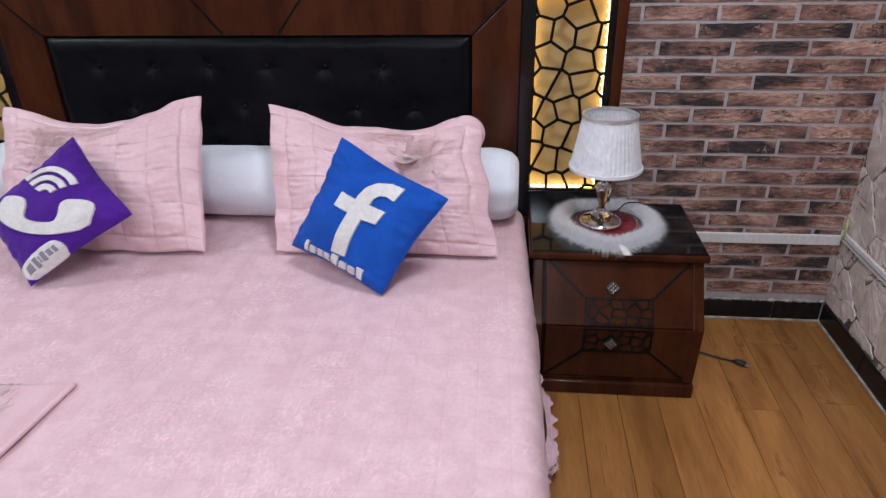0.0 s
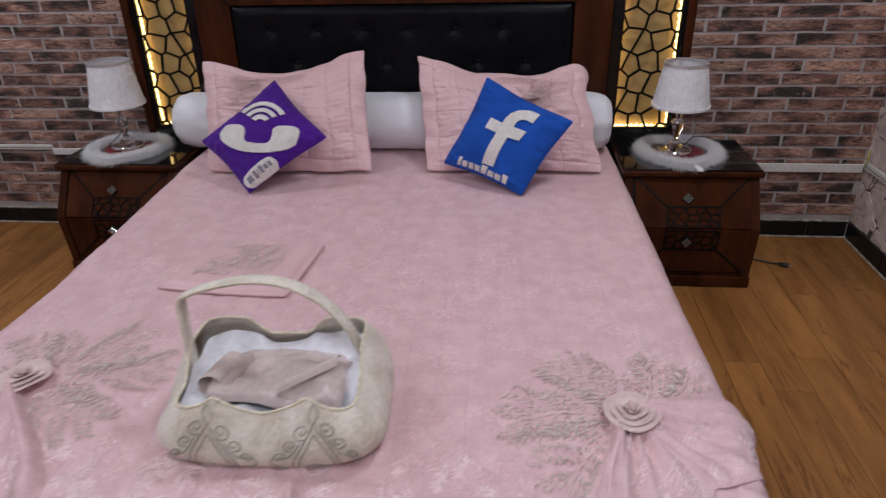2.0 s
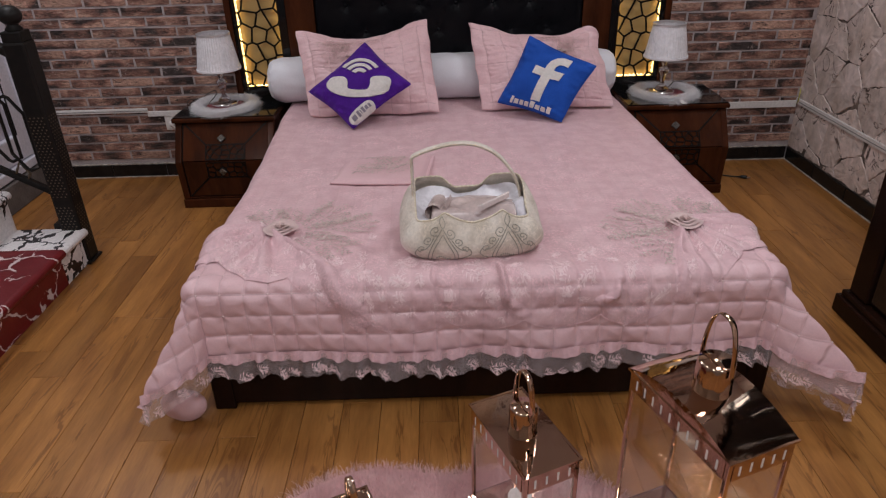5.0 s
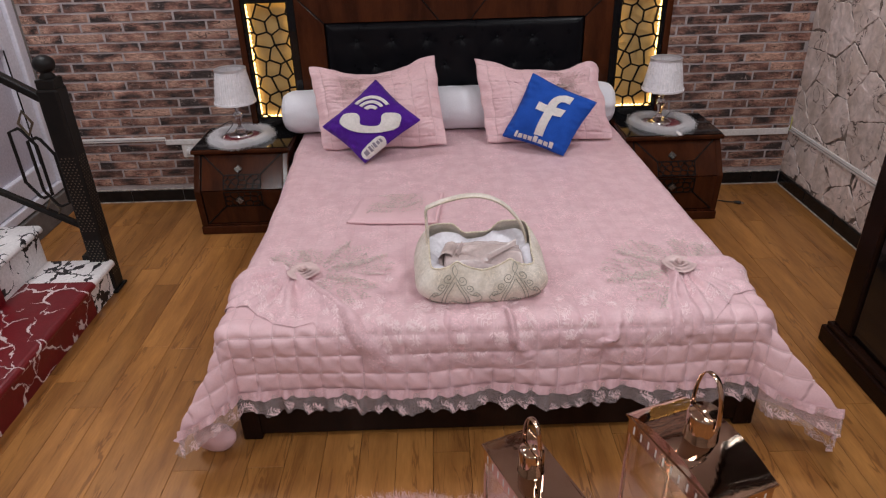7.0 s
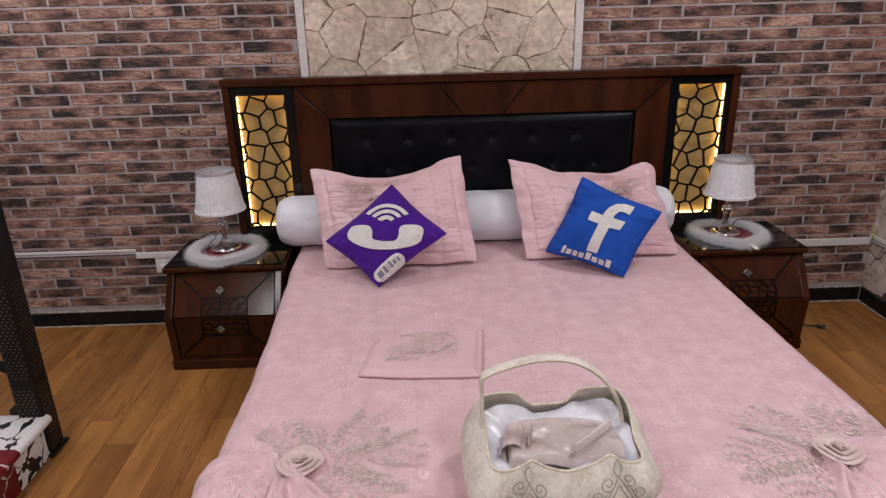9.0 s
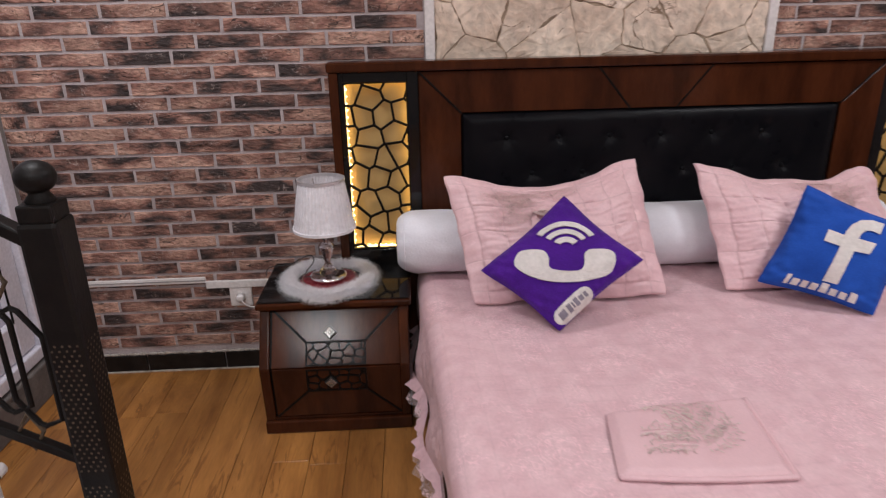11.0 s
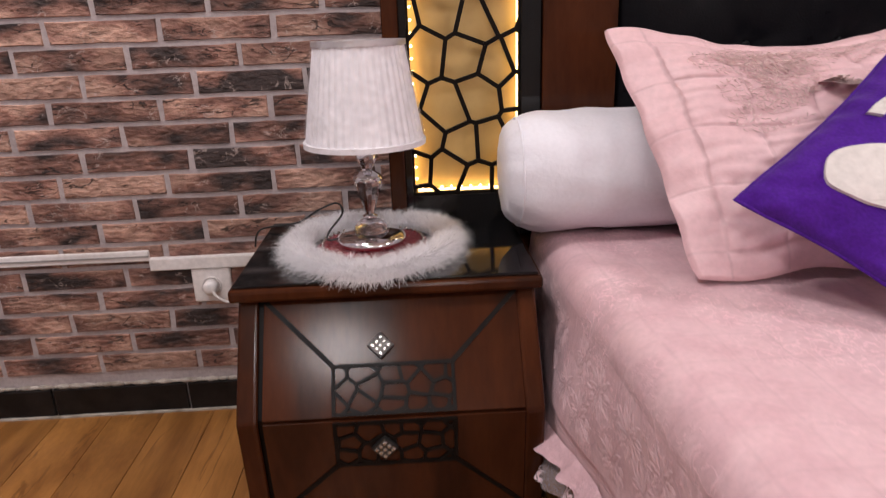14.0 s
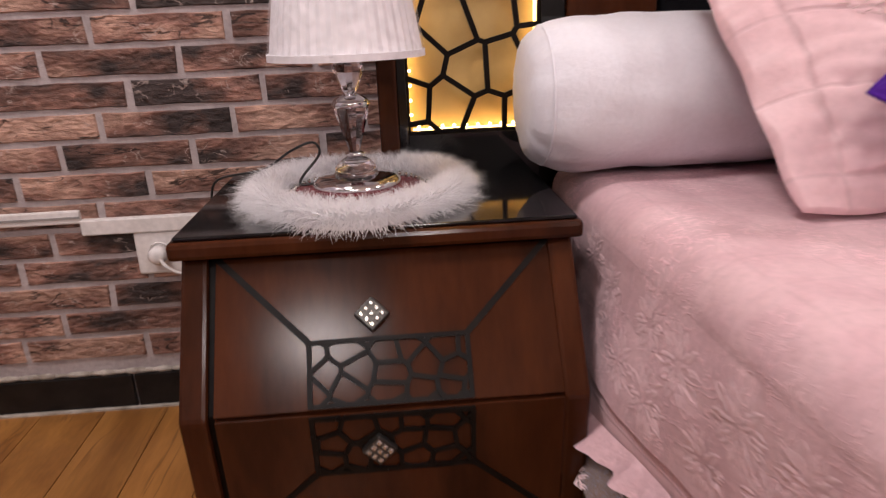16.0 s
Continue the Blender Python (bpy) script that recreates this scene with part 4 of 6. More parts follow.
def leather(u, v):
    x, z = -LX + 2 * LX * u, 0.45 + (LZ - 0.002 - 0.45) * v
    e = min(LX - abs(x), LZ - z, 0.05)
    h = 0.032 * math.sqrt(max(0, 1 - (1 - e / 0.05) ** 2))
    for bx, bz in buttons:
        dx, dz = x - bx, z - bz
        d = math.hypot(dx, dz)
        if d < 0.13:
            a = math.atan2(dz, dx)
            h -= 0.022 * math.exp(-d / 0.022) + 0.0035 * math.exp(-d / 0.05) * (0.5 + 0.5 * math.cos(7 * a + bx * 20))
    h += 0.0015 * noise.noise((x * 9, z * 9, 1.0))
    return (x, -0.070 - h, z)


bpart("leather_pad", sheet(190, 90, leather), M_LEATHER, head, "black buttoned leather pad", smooth=True)
for bx, bz in buttons:
    b2 = bmesh.new()
    bmesh.ops.create_uvsphere(b2, u_segments=10, v_segments=6, radius=0.010, matrix=Matrix.Translation((bx, -0.086, bz)) @ Matrix.Diagonal((1, 0.5, 1, 1)))
    bpart("button", b2, M_LEATHER, head, smooth=True)

FY = -2.185
bpart("footboard", prism([(-0.90 + 0.054, FY), (0.93 + 0.054, FY), (0.93 + 0.054, FY + 0.05), (-0.90 + 0.054, FY + 0.05)], "z", 0.020, 0.30, bevel=0.006), M_WOOD_DARK)
for s in (-1, 1):
    bpart("leg", boxes((s * 0.88 + 0.068 - 0.035, s * 0.88 + 0.068 + 0.035, FY - 0.006, FY + 0.07, 0.0, 0.30), bevel=0.006), M_WOOD_DARK)
    bpart("side_rail", prism([(s * 0.885 - 0.02 + 0.05, FY + 0.055), (s * 0.885 + 0.02 + 0.05, FY + 0.055), (s * 0.885 + 0.02 + 0.004, -0.11), (s * 0.885 - 0.02 + 0.004, -0.11)], "z", 0.06, 0.30, bevel=0.004), M_WOOD_DARK)
bpart("slat_base", boxes((-0.84, 0.86, -2.12, -0.12, 0.14, 0.18)), M_WOOD)
mattress = part("mattress", boxes((-0.86, 0.86, -1.0, 1.0, 0.18, 0.462), bevel=0.05), M_WHITE, None, "white mattress under the pink quilt", loc=(0.02, -1.14, 0), category="mattress")

seal = bmesh.new()
for k in range(60):
    x0 = ROOM_W + 0.05 + k * 0.075
    box(seal, x0, x0 + 0.076, -0.0165 - 0.004 * rng.random(), -0.0125, 0.0005, 0.004 + 0.0015 * rng.random())
part("floor_seal", seal, M_GROUT, base_n, "pale sealant along the floor", kind="stuff")

# ---- quilt ----
QW, QY0, QY1, QZ, QR = 0.862, -0.10, -2.172, 0.492, 0.055
SIDE, FRONT, PITCH, XP, YP = 0.33, 0.285, 0.0715, -0.009, -2.158


def drape(X, Y):
    """Cloth coordinates to the place of the draped quilt, and its outward normal's rough direction."""
    w = QW - (0.024 * math.sin(math.pi * min(1.0, max(0.0, (-0.5 - Y) / 1.7))) if X < 0 else 0.0)
    sx = max(0.0, abs(X) - w)
    sy = max(0.0, QY1 - Y)
    x0, y0 = max(-w, min(QW, X)), max(QY1, Y)
    d = math.hypot(sx, sy)
    if d < 1e-9:
        return Vector((skew(x0, y0), y0, QZ)), Vector((0, 0, 1))
    dx, dy = math.copysign(sx / d, X) if sx else 0.0, -sy / d
    both = min(sx, sy) / max(sx, sy)
    arc = QR * math.pi / 2
    if d < arc:
        a = d / QR
        out, drop, n = QR * math.sin(a), QR * (1 - math.cos(a)), Vector((dx * math.sin(a), dy * math.sin(a), math.cos(a)))
    else:
        f = 0.03 + 0.06 * min(1.0, max(0.0, (Y + 1.2) / 0.5)) + 0.06 * both + (0.66 if X > 0 else 0.50) * both
        L = d - arc
        out, drop, n = QR + f * L, QR + L * math.sqrt(1 - f * f), Vector((dx, dy, 0.25))
    # loose folds low on the drape
    ang = X * 9 + Y * 8
    if d > arc:
        out += 0.014 * (d - arc) / 0.2 * math.sin(ang * 1.3 + 1.5 * math.sin(ang * 0.37))
    z = max(0.012, QZ - drop)
    return Vector((skew(x0, y0) + dx * out, y0 + dy * out, z)), n.normalized()


def quilted(X, Y, lift=0.0):
    p, n = drape(X, Y)
    gx, gy = abs(math.sin(math.pi * (X - XP) / PITCH)), abs(math.sin(math.pi * (Y - YP) / PITCH))
    hang = max(abs(X) - QW, QY1 - Y)
    if hang < 0:
        gy = 1 - 0.25 * min(1, -hang / 0.1) * (1 - gy)
    puff = min(gx, gy) ** 0.36 * 0.6 + 0.4 * (gx * gy) ** 0.5
    foot = max(0.0, min(1.0, (-1.87 - Y) / 0.16))
    amp = 0.0016 + 0.0026 * max(0.0, min(1.0, (-1.2 - Y) / 0.5)) + 0.0095 * foot * max(0.0, min(1.0, (hang + 0.05) / 0.09))
    wr = 0.0040 * noise.noise((X * 5, Y * 5, 0.3)) + 0.0018 * noise.noise((X * 17, Y * 17, 4.0)) + 0.0034 * foot * noise.noise(((X + Y) * 24, (X - Y) * 8, 6.0)) + (0.0008 + 0.0040 * foot) * (1 - min(gx, gy)) ** 2 * noise.noise((X * 42, Y * 42, 9.0))
    return p + n * (amp * puff + wr + lift)


quilt = thing("quilt", (0, -1.2, QZ - 0.03), "pale pink quilted satin bedspread with lace hem", "bedspread")
QO = Vector((0, 1.2, -(QZ - 0.03)))


def qpart(name, bm, material, parent=None, label="", smooth=True, kind=""):
    bmesh.ops.translate(bm, vec=QO, verts=bm.verts[:])
    return part(name, bm, material, parent or quilt, label, smooth, kind=kind)


TX, TXR, TY = QW + SIDE, QW + SIDE + 0.09, QY1 - FRONT


def cloth_map(ob, nu, nv, fn):
    """Gives a sheet its cloth coordinates, in metres, so that the seams follow the folds."""
    me = ob.data
    at = np.array([fn(i / nu, j / nv) for i in range(nu + 1) for j in range(nv + 1)], dtype=np.float32)
    idx = np.empty(len(me.loops), dtype=np.int32)
    me.loops.foreach_get("vertex_index", idx)
    me.uv_layers.new(name="cloth").data.foreach_set("uv", at[idx].ravel())


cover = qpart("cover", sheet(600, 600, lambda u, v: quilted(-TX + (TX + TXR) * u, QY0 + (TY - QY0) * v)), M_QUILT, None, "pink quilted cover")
cloth_map(cover, 600, 600, lambda u, v: (-TX + (TX + TXR) * u - XP, QY0 + (TY - QY0) * v - YP))


def hem_path(t):
    """Along the hem, from the head on one side round the foot to the other: cloth coordinates and outward way."""
    a, b = QY0 - TY, TX + TXR
    s = t * (2 * a + b)
    if s < a:
        return -TX, QY0 - s, Vector((-1, 0, 0))
    if s < a + b:
        return -TX + (s - a), TY, Vector((0, -1, 0))
    return TXR, TY + (s - a - b), Vector((1, 0, 0))


def ruffle(t, v, phase=0.0, fall=0.082, amp=0.0105):
    X, Y, o = hem_path(t)
    p = quilted(X, Y, 0.001)
    k = t * 560
    w = amp * v * math.sin(k + 1.7 * math.sin(k * 0.31) + phase) + 0.35 * amp * v * math.sin(k * 2.3 + 1)
    q = p + o * (w + (0.006 + 0.024 * abs(o.x)) * v + 0.004)
    q.z = max(0.006, p.z + 0.012 - fall * v * (1 + 0.10 * math.sin(k * 0.5)))
    return q


qpart("lace_ruffle", sheet(1500, 5, lambda u, v: ruffle(u, v)), M_LACE, None, "gathered pink net ruffle")
qpart("gathered_trim", sheet(1500, 3, lambda u, v: ruffle(u, v, 1.0, 0.030, 0.008) + Vector((0, 0, 0.010))), M_PINKLACE, None, "gathered pink satin trim")
lobe = bmesh.new()
bmesh.ops.create_uvsphere(lobe, u_segments=28, v_segments=18, radius=1.0)
for v in lobe.verts:
    k = 1 + 0.10 * noise.noise(v.co * 1.7)
    v.co = Vector((-0.925 + 0.075 * v.co.x * k, -2.235 + 0.030 * v.co.y * k, 0.064 + 0.060 * v.co.z * k))
qpart("turned_corner", lobe, M_PINK, None, "padded pink corner turned under")
beads = bmesh.new()
for i in range(-16, 18):
    for j in range(0, 5):
        X, Y = XP + i * PITCH, YP - j * PITCH
        if -TX + 0.01 < X < TXR - 0.01 and Y > TY:
            bmesh.ops.create_icosphere(beads, subdivisions=1, radius=0.0036, matrix=Matrix.Translation(quilted(X, Y, 0.002)))
qpart("stitch_beads", beads, M_PEARL, None, "tiny pearl beads at the stitches", kind="stuff")


# lace overlay across the foot: a scalloped edge, drawn up in folds at the rosettes
HEM = [(-1.13, -1.90), (-0.98, -1.987), (-0.86, -2.067), (-0.72, -2.157), (-0.58, -2.197), (-0.46, -2.245), (-0.38, -2.325), (-0.30, -2.342), (0.45, -2.338), (0.60, -2.262), (0.75, -2.157), (0.98, -1.967), (1.13, -1.89)]
RIDGES = [(-0.68, -1.917, -0.35, -2.335, 0.022, 0.020), (-0.69, -1.917, -0.52, -2.147, 0.012, 0.016), (-0.72, -1.917, -0.68, -2.157, 0.016, 0.018), (-0.73, -1.907, -0.80, -2.087, 0.016, 0.018), (-0.73, -1.887, -0.95, -1.937, 0.022, 0.026), (-0.72, -1.877, -0.97, -1.867, 0.022, 0.03),
          (0.66, -1.937, 0.63, -2.247, 0.020, 0.016), (0.66, -1.937, 0.57, -2.287, 0.010, 0.014), (0.70, -1.937, 0.80, -2.107, 0.012, 0.016), (0.70, -1.917, 0.97, -1.947, 0.018, 0.022), (0.69, -1.907, 0.99, -1.877, 0.020, 0.03),
          (0.03, -2.157, 0.10, -2.335, 0.018, 0.014), (-0.16, -2.147, -0.13, -2.247, 0.009, 0.014), (0.40, -2.217, 0.34, -2.307, 0.012, 0.014)]


def overlay_hem(X):
    for (x0, y0), (x1, y1) in zip(HEM, HEM[1:]):
        if X <= x1 + 1e-9:
            hem = y0 + (y1 - y0) * (X - x0) / (x1 - x0)
            break
    return hem - 0.042 * abs(math.sin(math.pi * (X + 0.36) / 0.235)) ** 0.6 + 0.012


def overlay(u, v):
    X = -1.13 + 2.26 * u
    hem = overlay_hem(X)
    Y0 = -0.115
    Y = Y0 + (hem - Y0) * v
    lift = 0.0035 + 0.003 * min(1, v * 8) + 0.005 * max(0, noise.noise((X * 8, Y * 5, 7.0))) * v
    for ax, ay, bx, by, h, w in RIDGES:
        dx, dy = bx - ax, by - ay
        L2 = dx * dx + dy * dy
        t = ((X - ax) * dx + (Y - ay) * dy) / L2
        tt = max(0.0, min(1.0, t))
        d = math.hypot(X - ax - dx * tt, Y - ay - dy * tt)
        ww = w * (0.7 + 0.8 * tt)
        lift += 1.05 * h * math.exp(-(d / ww) ** 2) * (1 - 0.25 * tt)
    # pleats fanning out from the roses
    for rx, ry, a0, a1 in ((-0.70, -1.90, -3.25, -0.95), (0.69, -1.93, -2.2, 0.1)):
        dx, dy = X - rx, Y - ry
        a, r = math.atan2(dy, dx), math.hypot(dx, dy)
        if a > 0.6:
            a -= 2 * math.pi
        if a0 < a < a1 and r < 0.5:
            edge = math.sin(math.pi * (a - a0) / (a1 - a0)) ** 0.5
            lift += 0.0125 * edge * min(1, r / 0.07) * max(0.0, 1 - r / 0.5) * (1 + math.sin(21 * a + 2 * math.sin(3 * a) + rx))
    lift *= 1 - 0.75 * max(0.0, (v - 0.94) / 0.06)
    return quilted(X, Y, lift)


lace = qpart("lace_overlay", sheet(400, 360, overlay), M_OVERLACE, None, "sheer pink lace overlay with a scalloped edge")
cloth_map(lace, 400, 360, lambda u, v: (-1.13 + 2.26 * u - XP, -0.115 + (overlay_hem(-1.13 + 2.26 * u) + 0.115) * v - YP))
qpart("scallop_edge", tube([overlay(i / 300, 1.0) + Vector((0, 0, 0)) for i in range(301)], 0.0012, 6), M_PINKLACE, None, "corded scalloped edge")


def fold_strip(ax, ay, bx, by, h, w):
    """One gathered fold, lying on the overlay."""
    dx, dy = bx - ax, by - ay
    L = math.hypot(dx, dy)
    px, py = -dy / L, dx / L

    def fn(u, v):
        c = 2 * v - 1
        ww = w * (0.75 + 0.9 * u)
        wob = 0.012 * math.sin(u * 7 + ax * 30) * u
        X, Y = ax + dx * u + px * (c * ww * 1.3 + wob), ay + dy * u + py * (c * ww * 1.3 + wob)
        k = math.cos(c * math.pi / 2) ** 1.2
        return quilted(X, Y, 0.005 + h * 1.8 * k * (1 - u ** 3) * (0.35 + 0.65 * min(1, u * 6)))
    return sheet(26, 14, fn)


for r_ in RIDGES:
    qpart("gathered_fold", fold_strip(*r_), M_PINKLACE, None, "gathered lace fold")
# denser woven flowers in the lace
figs = bmesh.new()


def leaf_spray(bm, at, x, y, ang, length, r4, wide=0.62, fat=1.0):
    """An embroidered branch of curled leaves. at(x, y, h) lays it on the cloth."""
    def leaf(px, py, a, L, w):
        n = 6
        pts = []
        for k in range(n + 1):
            t = k / n
            bend = 0.5 * t * t
            lx, ly = px + L * t * math.cos(a + bend * 0.6), py + L * t * math.sin(a + bend * 0.6)
            pts.append((lx, ly, w * math.sin(math.pi * min(0.98, t * 0.92 + 0.06))))
        top = []
        for lx, ly, hw in pts:
            c, s_ = math.cos(a + math.pi / 2), math.sin(a + math.pi / 2)
            top.append((bm.verts.new(at(lx + c * hw, ly + s_ * hw, 0.0004)), bm.verts.new(at(lx, ly, 0.0014)), bm.verts.new(at(lx - c * hw, ly - s_ * hw, 0.0004))))
        for p, q in zip(top, top[1:]):
            bm.faces.new((p[0], p[1], q[1], q[0]))
            bm.faces.new((p[1], p[2], q[2], q[1]))
    n = max(4, int(length / 0.030))
    for k in range(n + 1):
        t = (k + 0.3) / (n + 0.5)
        turn = ang + 0.35 * t
        cx = x + length * t * math.cos(turn)
        cy = y + length * t * math.sin(turn)
        for sgn in (-1, 1):
            L = length * (0.20 + wide * 0.52 * math.sin(math.pi * (0.22 + 0.74 * t))) * r4.uniform(0.75, 1.15)
            a = turn + sgn * r4.uniform(1.05, 1.35)
            px, py = cx, cy
            m = max(2, int(L / 0.0085))
            for j in range(m):
                q = j / m
                a -= sgn * 1.0 / m
                px, py = px + L / m * math.cos(a), py + L / m * math.sin(a)
                side = 1 if j % 2 else -1
                leaf(px, py, a + side * r4.uniform(0.5, 1.0), r4.uniform(0.011, 0.017) * (1.1 - 0.3 * q), r4.uniform(0.0026, 0.0040) * fat)
        leaf(cx, cy, turn, length / n * 0.9, 0.0016)
    return bm


r4 = random.Random(12)
on_bed = lambda x, y, h: quilted(x + 0.024 * y, y, 0.0115 + h)
for cx, cy, sprays in ((-0.595, -1.890, ((48, 0.22), (10, 0.25), (125, 0.17), (-38, 0.22), (95, 0.14))), (0.760, -1.925, ((178, 0.25), (132, 0.22), (70, 0.17), (222, 0.24), (40, 0.15)))):
    emb = bmesh.new()
    for a, L in sprays:
        leaf_spray(emb, on_bed, cx + 0.050 * math.cos(radians(a)), cy + 0.050 * math.sin(radians(a)), radians(a - 8), L * 0.85, r4, 0.80, 0.85)
    qpart("embroidery", emb, M_SILVER, None, "silver-grey leaf embroidery", smooth=False, kind="stuff")

netfig = bmesh.new()
HEML = 2 * (QY0 - TY) + TX + TXR
for k in range(150):
    t0, v0 = (k + 1.5 * r4.random()) / 151.5, r4.uniform(0.55, 0.85)

    def at(x, y, h, t0=t0, v0=v0):
        t = min(1.0, max(0.0, t0 + x / HEML))
        return ruffle(t, min(1.0, max(0.0, v0 + y / 0.082))) + hem_path(t)[2] * (h + 0.0008)
    leaf_spray(netfig, at, -0.012, 0.004, r4.uniform(-0.6, 0.6), r4.uniform(0.022, 0.036), r4, 0.75, 0.5)
qpart("hem_lacework", netfig, M_LACEFIG, None, "white vine flowers in the net hem", smooth=False, kind="stuff")
for k in range(150):
    u, v = r4.uniform(0.03, 0.97), 0.80 + 0.185 * r4.random() ** 0.4
    c = overlay(u, v)
    leaf_spray(figs, lambda x, y, h: overlay(min(1, max(0, u + x / 2.26)), min(1, max(0, v - y / 2.15))) + Vector((0, 0, h)), 0.0, 0.0, r4.uniform(0, 6.28), r4.uniform(0.02, 0.05), r4, 0.6, 0.6)


def woven_bloom(bm, at, rad, r4):
    """A large woven flower: a ragged round of narrow petals, in two rows."""
    for ring, n in ((0.20, 9), (0.45, 15), (0.66, 20)):
        for k in range(n):
            a = 2 * math.pi * (k + r4.uniform(-0.3, 0.3)) / n
            L = rad * r4.uniform(0.28, 0.46)
            c, d = math.cos(a), math.sin(a)
            r0 = rad * ring * r4.uniform(0.75, 1.1)
            pts = []
            for t, w in ((0, 0.0010), (0.35, 0.0032), (0.7, 0.0026), (1, 0.0006)):
                bend = 0.35 * t * t * L * (1 if k % 2 else -1)
                px, py = (r0 + L * t) * c - bend * d, (r0 + L * t) * d + bend * c
                pts.append((bm.verts.new(at(px - w * d, py + w * c, -0.0006)), bm.verts.new(at(px, py, 0.0004)), bm.verts.new(at(px + w * d, py - w * c, -0.0006))))
            for p, q in zip(pts, pts[1:]):
                bm.faces.new((p[0], p[1], q[1], q[0]))
                bm.faces.new((p[1], p[2], q[2], q[1]))


damask = bmesh.new()
for side in (-1, 1):
    for j in range(34):
        X = side * (0.985 if j % 2 else 1.065) + r4.uniform(-0.015, 0.015)
        Y = -0.22 - j * 0.050 + r4.uniform(-0.012, 0.012)

        def at(x, y, h, X=X, Y=Y):
            u = min(1.0, max(0.0, (X + y + 1.13) / 2.26))
            v = min(1.0, max(0.0, (Y + x + 0.115) / (overlay_hem(-1.13 + 2.26 * u) + 0.115)))
            p = overlay(u, v)
            return p + Vector((side * (h + 0.0009), 0, (h + 0.0009) * 0.3))
        woven_bloom(damask, at, r4.uniform(0.034, 0.046), r4)
qpart("damask_weave", damask, M_DAMASK, None, "rose-pink woven flowers in the lace", smooth=True, kind="stuff")
qpart("woven_flower_pattern", figs, M_FIG, None, "paler woven flowers in the lace", smooth=False, kind="stuff")


def rosette(name_at, parent_fn, centre, radius, material):
    """A fabric rose: turned petals round a bud."""
    c = Vector(centre)
    outer = None
    for ring, (rr, n, tilt) in enumerate(((1.0, 5, 0.30), (0.78, 5, 0.60), (0.54, 4, 0.95), (0.30, 3, 1.3))):
        for k in range(n):
            a0 = 2 * math.pi * (k + 0.37 * ring) / n

            def petal(u, v, a0=a0, rr=rr, n=n, tilt=tilt):
                a = a0 + (u - 0.5) * 2 * math.pi / n * 1.75
                r = radius * rr * (0.25 + 0.75 * v) * (1 - 0.12 * (2 * u - 1) ** 2 * v)
                z = radius * (0.12 + 0.5 * tilt * v * (1 - 0.55 * v) + 0.06 * math.sin(u * 7 + a0 * 3) * v)
                return c + Vector((r * math.cos(a), r * math.sin(a), z))
            parent_fn("petal", sheet(8, 6, petal), material)


for cx, cy in ((-0.617, -1.897), (0.734, -1.930)):
    c = on_bed(cx, cy, 0.010)
    ro = thing("fabric_rose", c, "dusty pink satin rose sewn on the bedspread", "fabric rose", "roses on the bedspread")
    rosette(None, lambda nm, bm, m: part(nm, bm, m, ro, smooth=True), (0, 0, 0), 0.060, M_ROSE)

# ---- bolster and pillows ----
bolster = thing("bolster", (-0.048, -0.215, 0.622), "long white cotton bolster along the headboard", "bolster")


def bolster_fn(u, v):
    L, R = 0.947, 0.122
    x = -L + 2 * L * u
    e = (L - abs(x)) / 0.085
    r = R * (1 if e > 1 else 0.56 + 0.44 * math.sqrt(max(0, 1 - (1 - e) ** 2)))
    if e < 0.012:
        r *= 0.6 if e > 0.001 else 0.02
    a = 2 * math.pi * v
    r *= 1 + 0.022 * noise.noise((x * 4, math.cos(a) * 1.5, math.sin(a) * 1.5)) + 0.016 * noise.noise((x * 16, math.cos(a) * 3, math.sin(a) * 3)) * (2.8 if e < 2.5 else 1) + 0.018 * noise.noise((x * 9, math.cos(a) * 5 + x * 6, math.sin(a) * 5))
    r *= 1 + (0.022 * math.sin(13 * a + 2 * math.sin(3 * a)) * max(0, 1.6 - e) if e < 1.6 else 0) + 0.006 * math.sin(x * 31 + 3 * math.sin(a * 2))
    return (x, r * math.cos(a), r * math.sin(a) * 0.985)


us = [0, 0.0006, 0.004, 0.01, 0.018, 0.028, 0.04] + [0.04 + 0.92 * i / 90 for i in range(1, 90)] + [0.96, 0.972, 0.982, 0.99, 0.996, 0.9994, 1]
part("bolster_cover", sheet(len(us) - 1, 48, lambda u, v: bolster_fn(us[round(u * (len(us) - 1))], v)), M_WHITE, bolster, smooth=True)
for s_ in (-1, 1):
    part("end_seam", tube([(s_ * 0.918, 0.1085 * math.cos(a), 0.107 * math.sin(a)) for a in [2 * math.pi * k / 40 for k in range(40)]], 0.0022, 6, closed=True), M_WHITE, bolster, smooth=True)


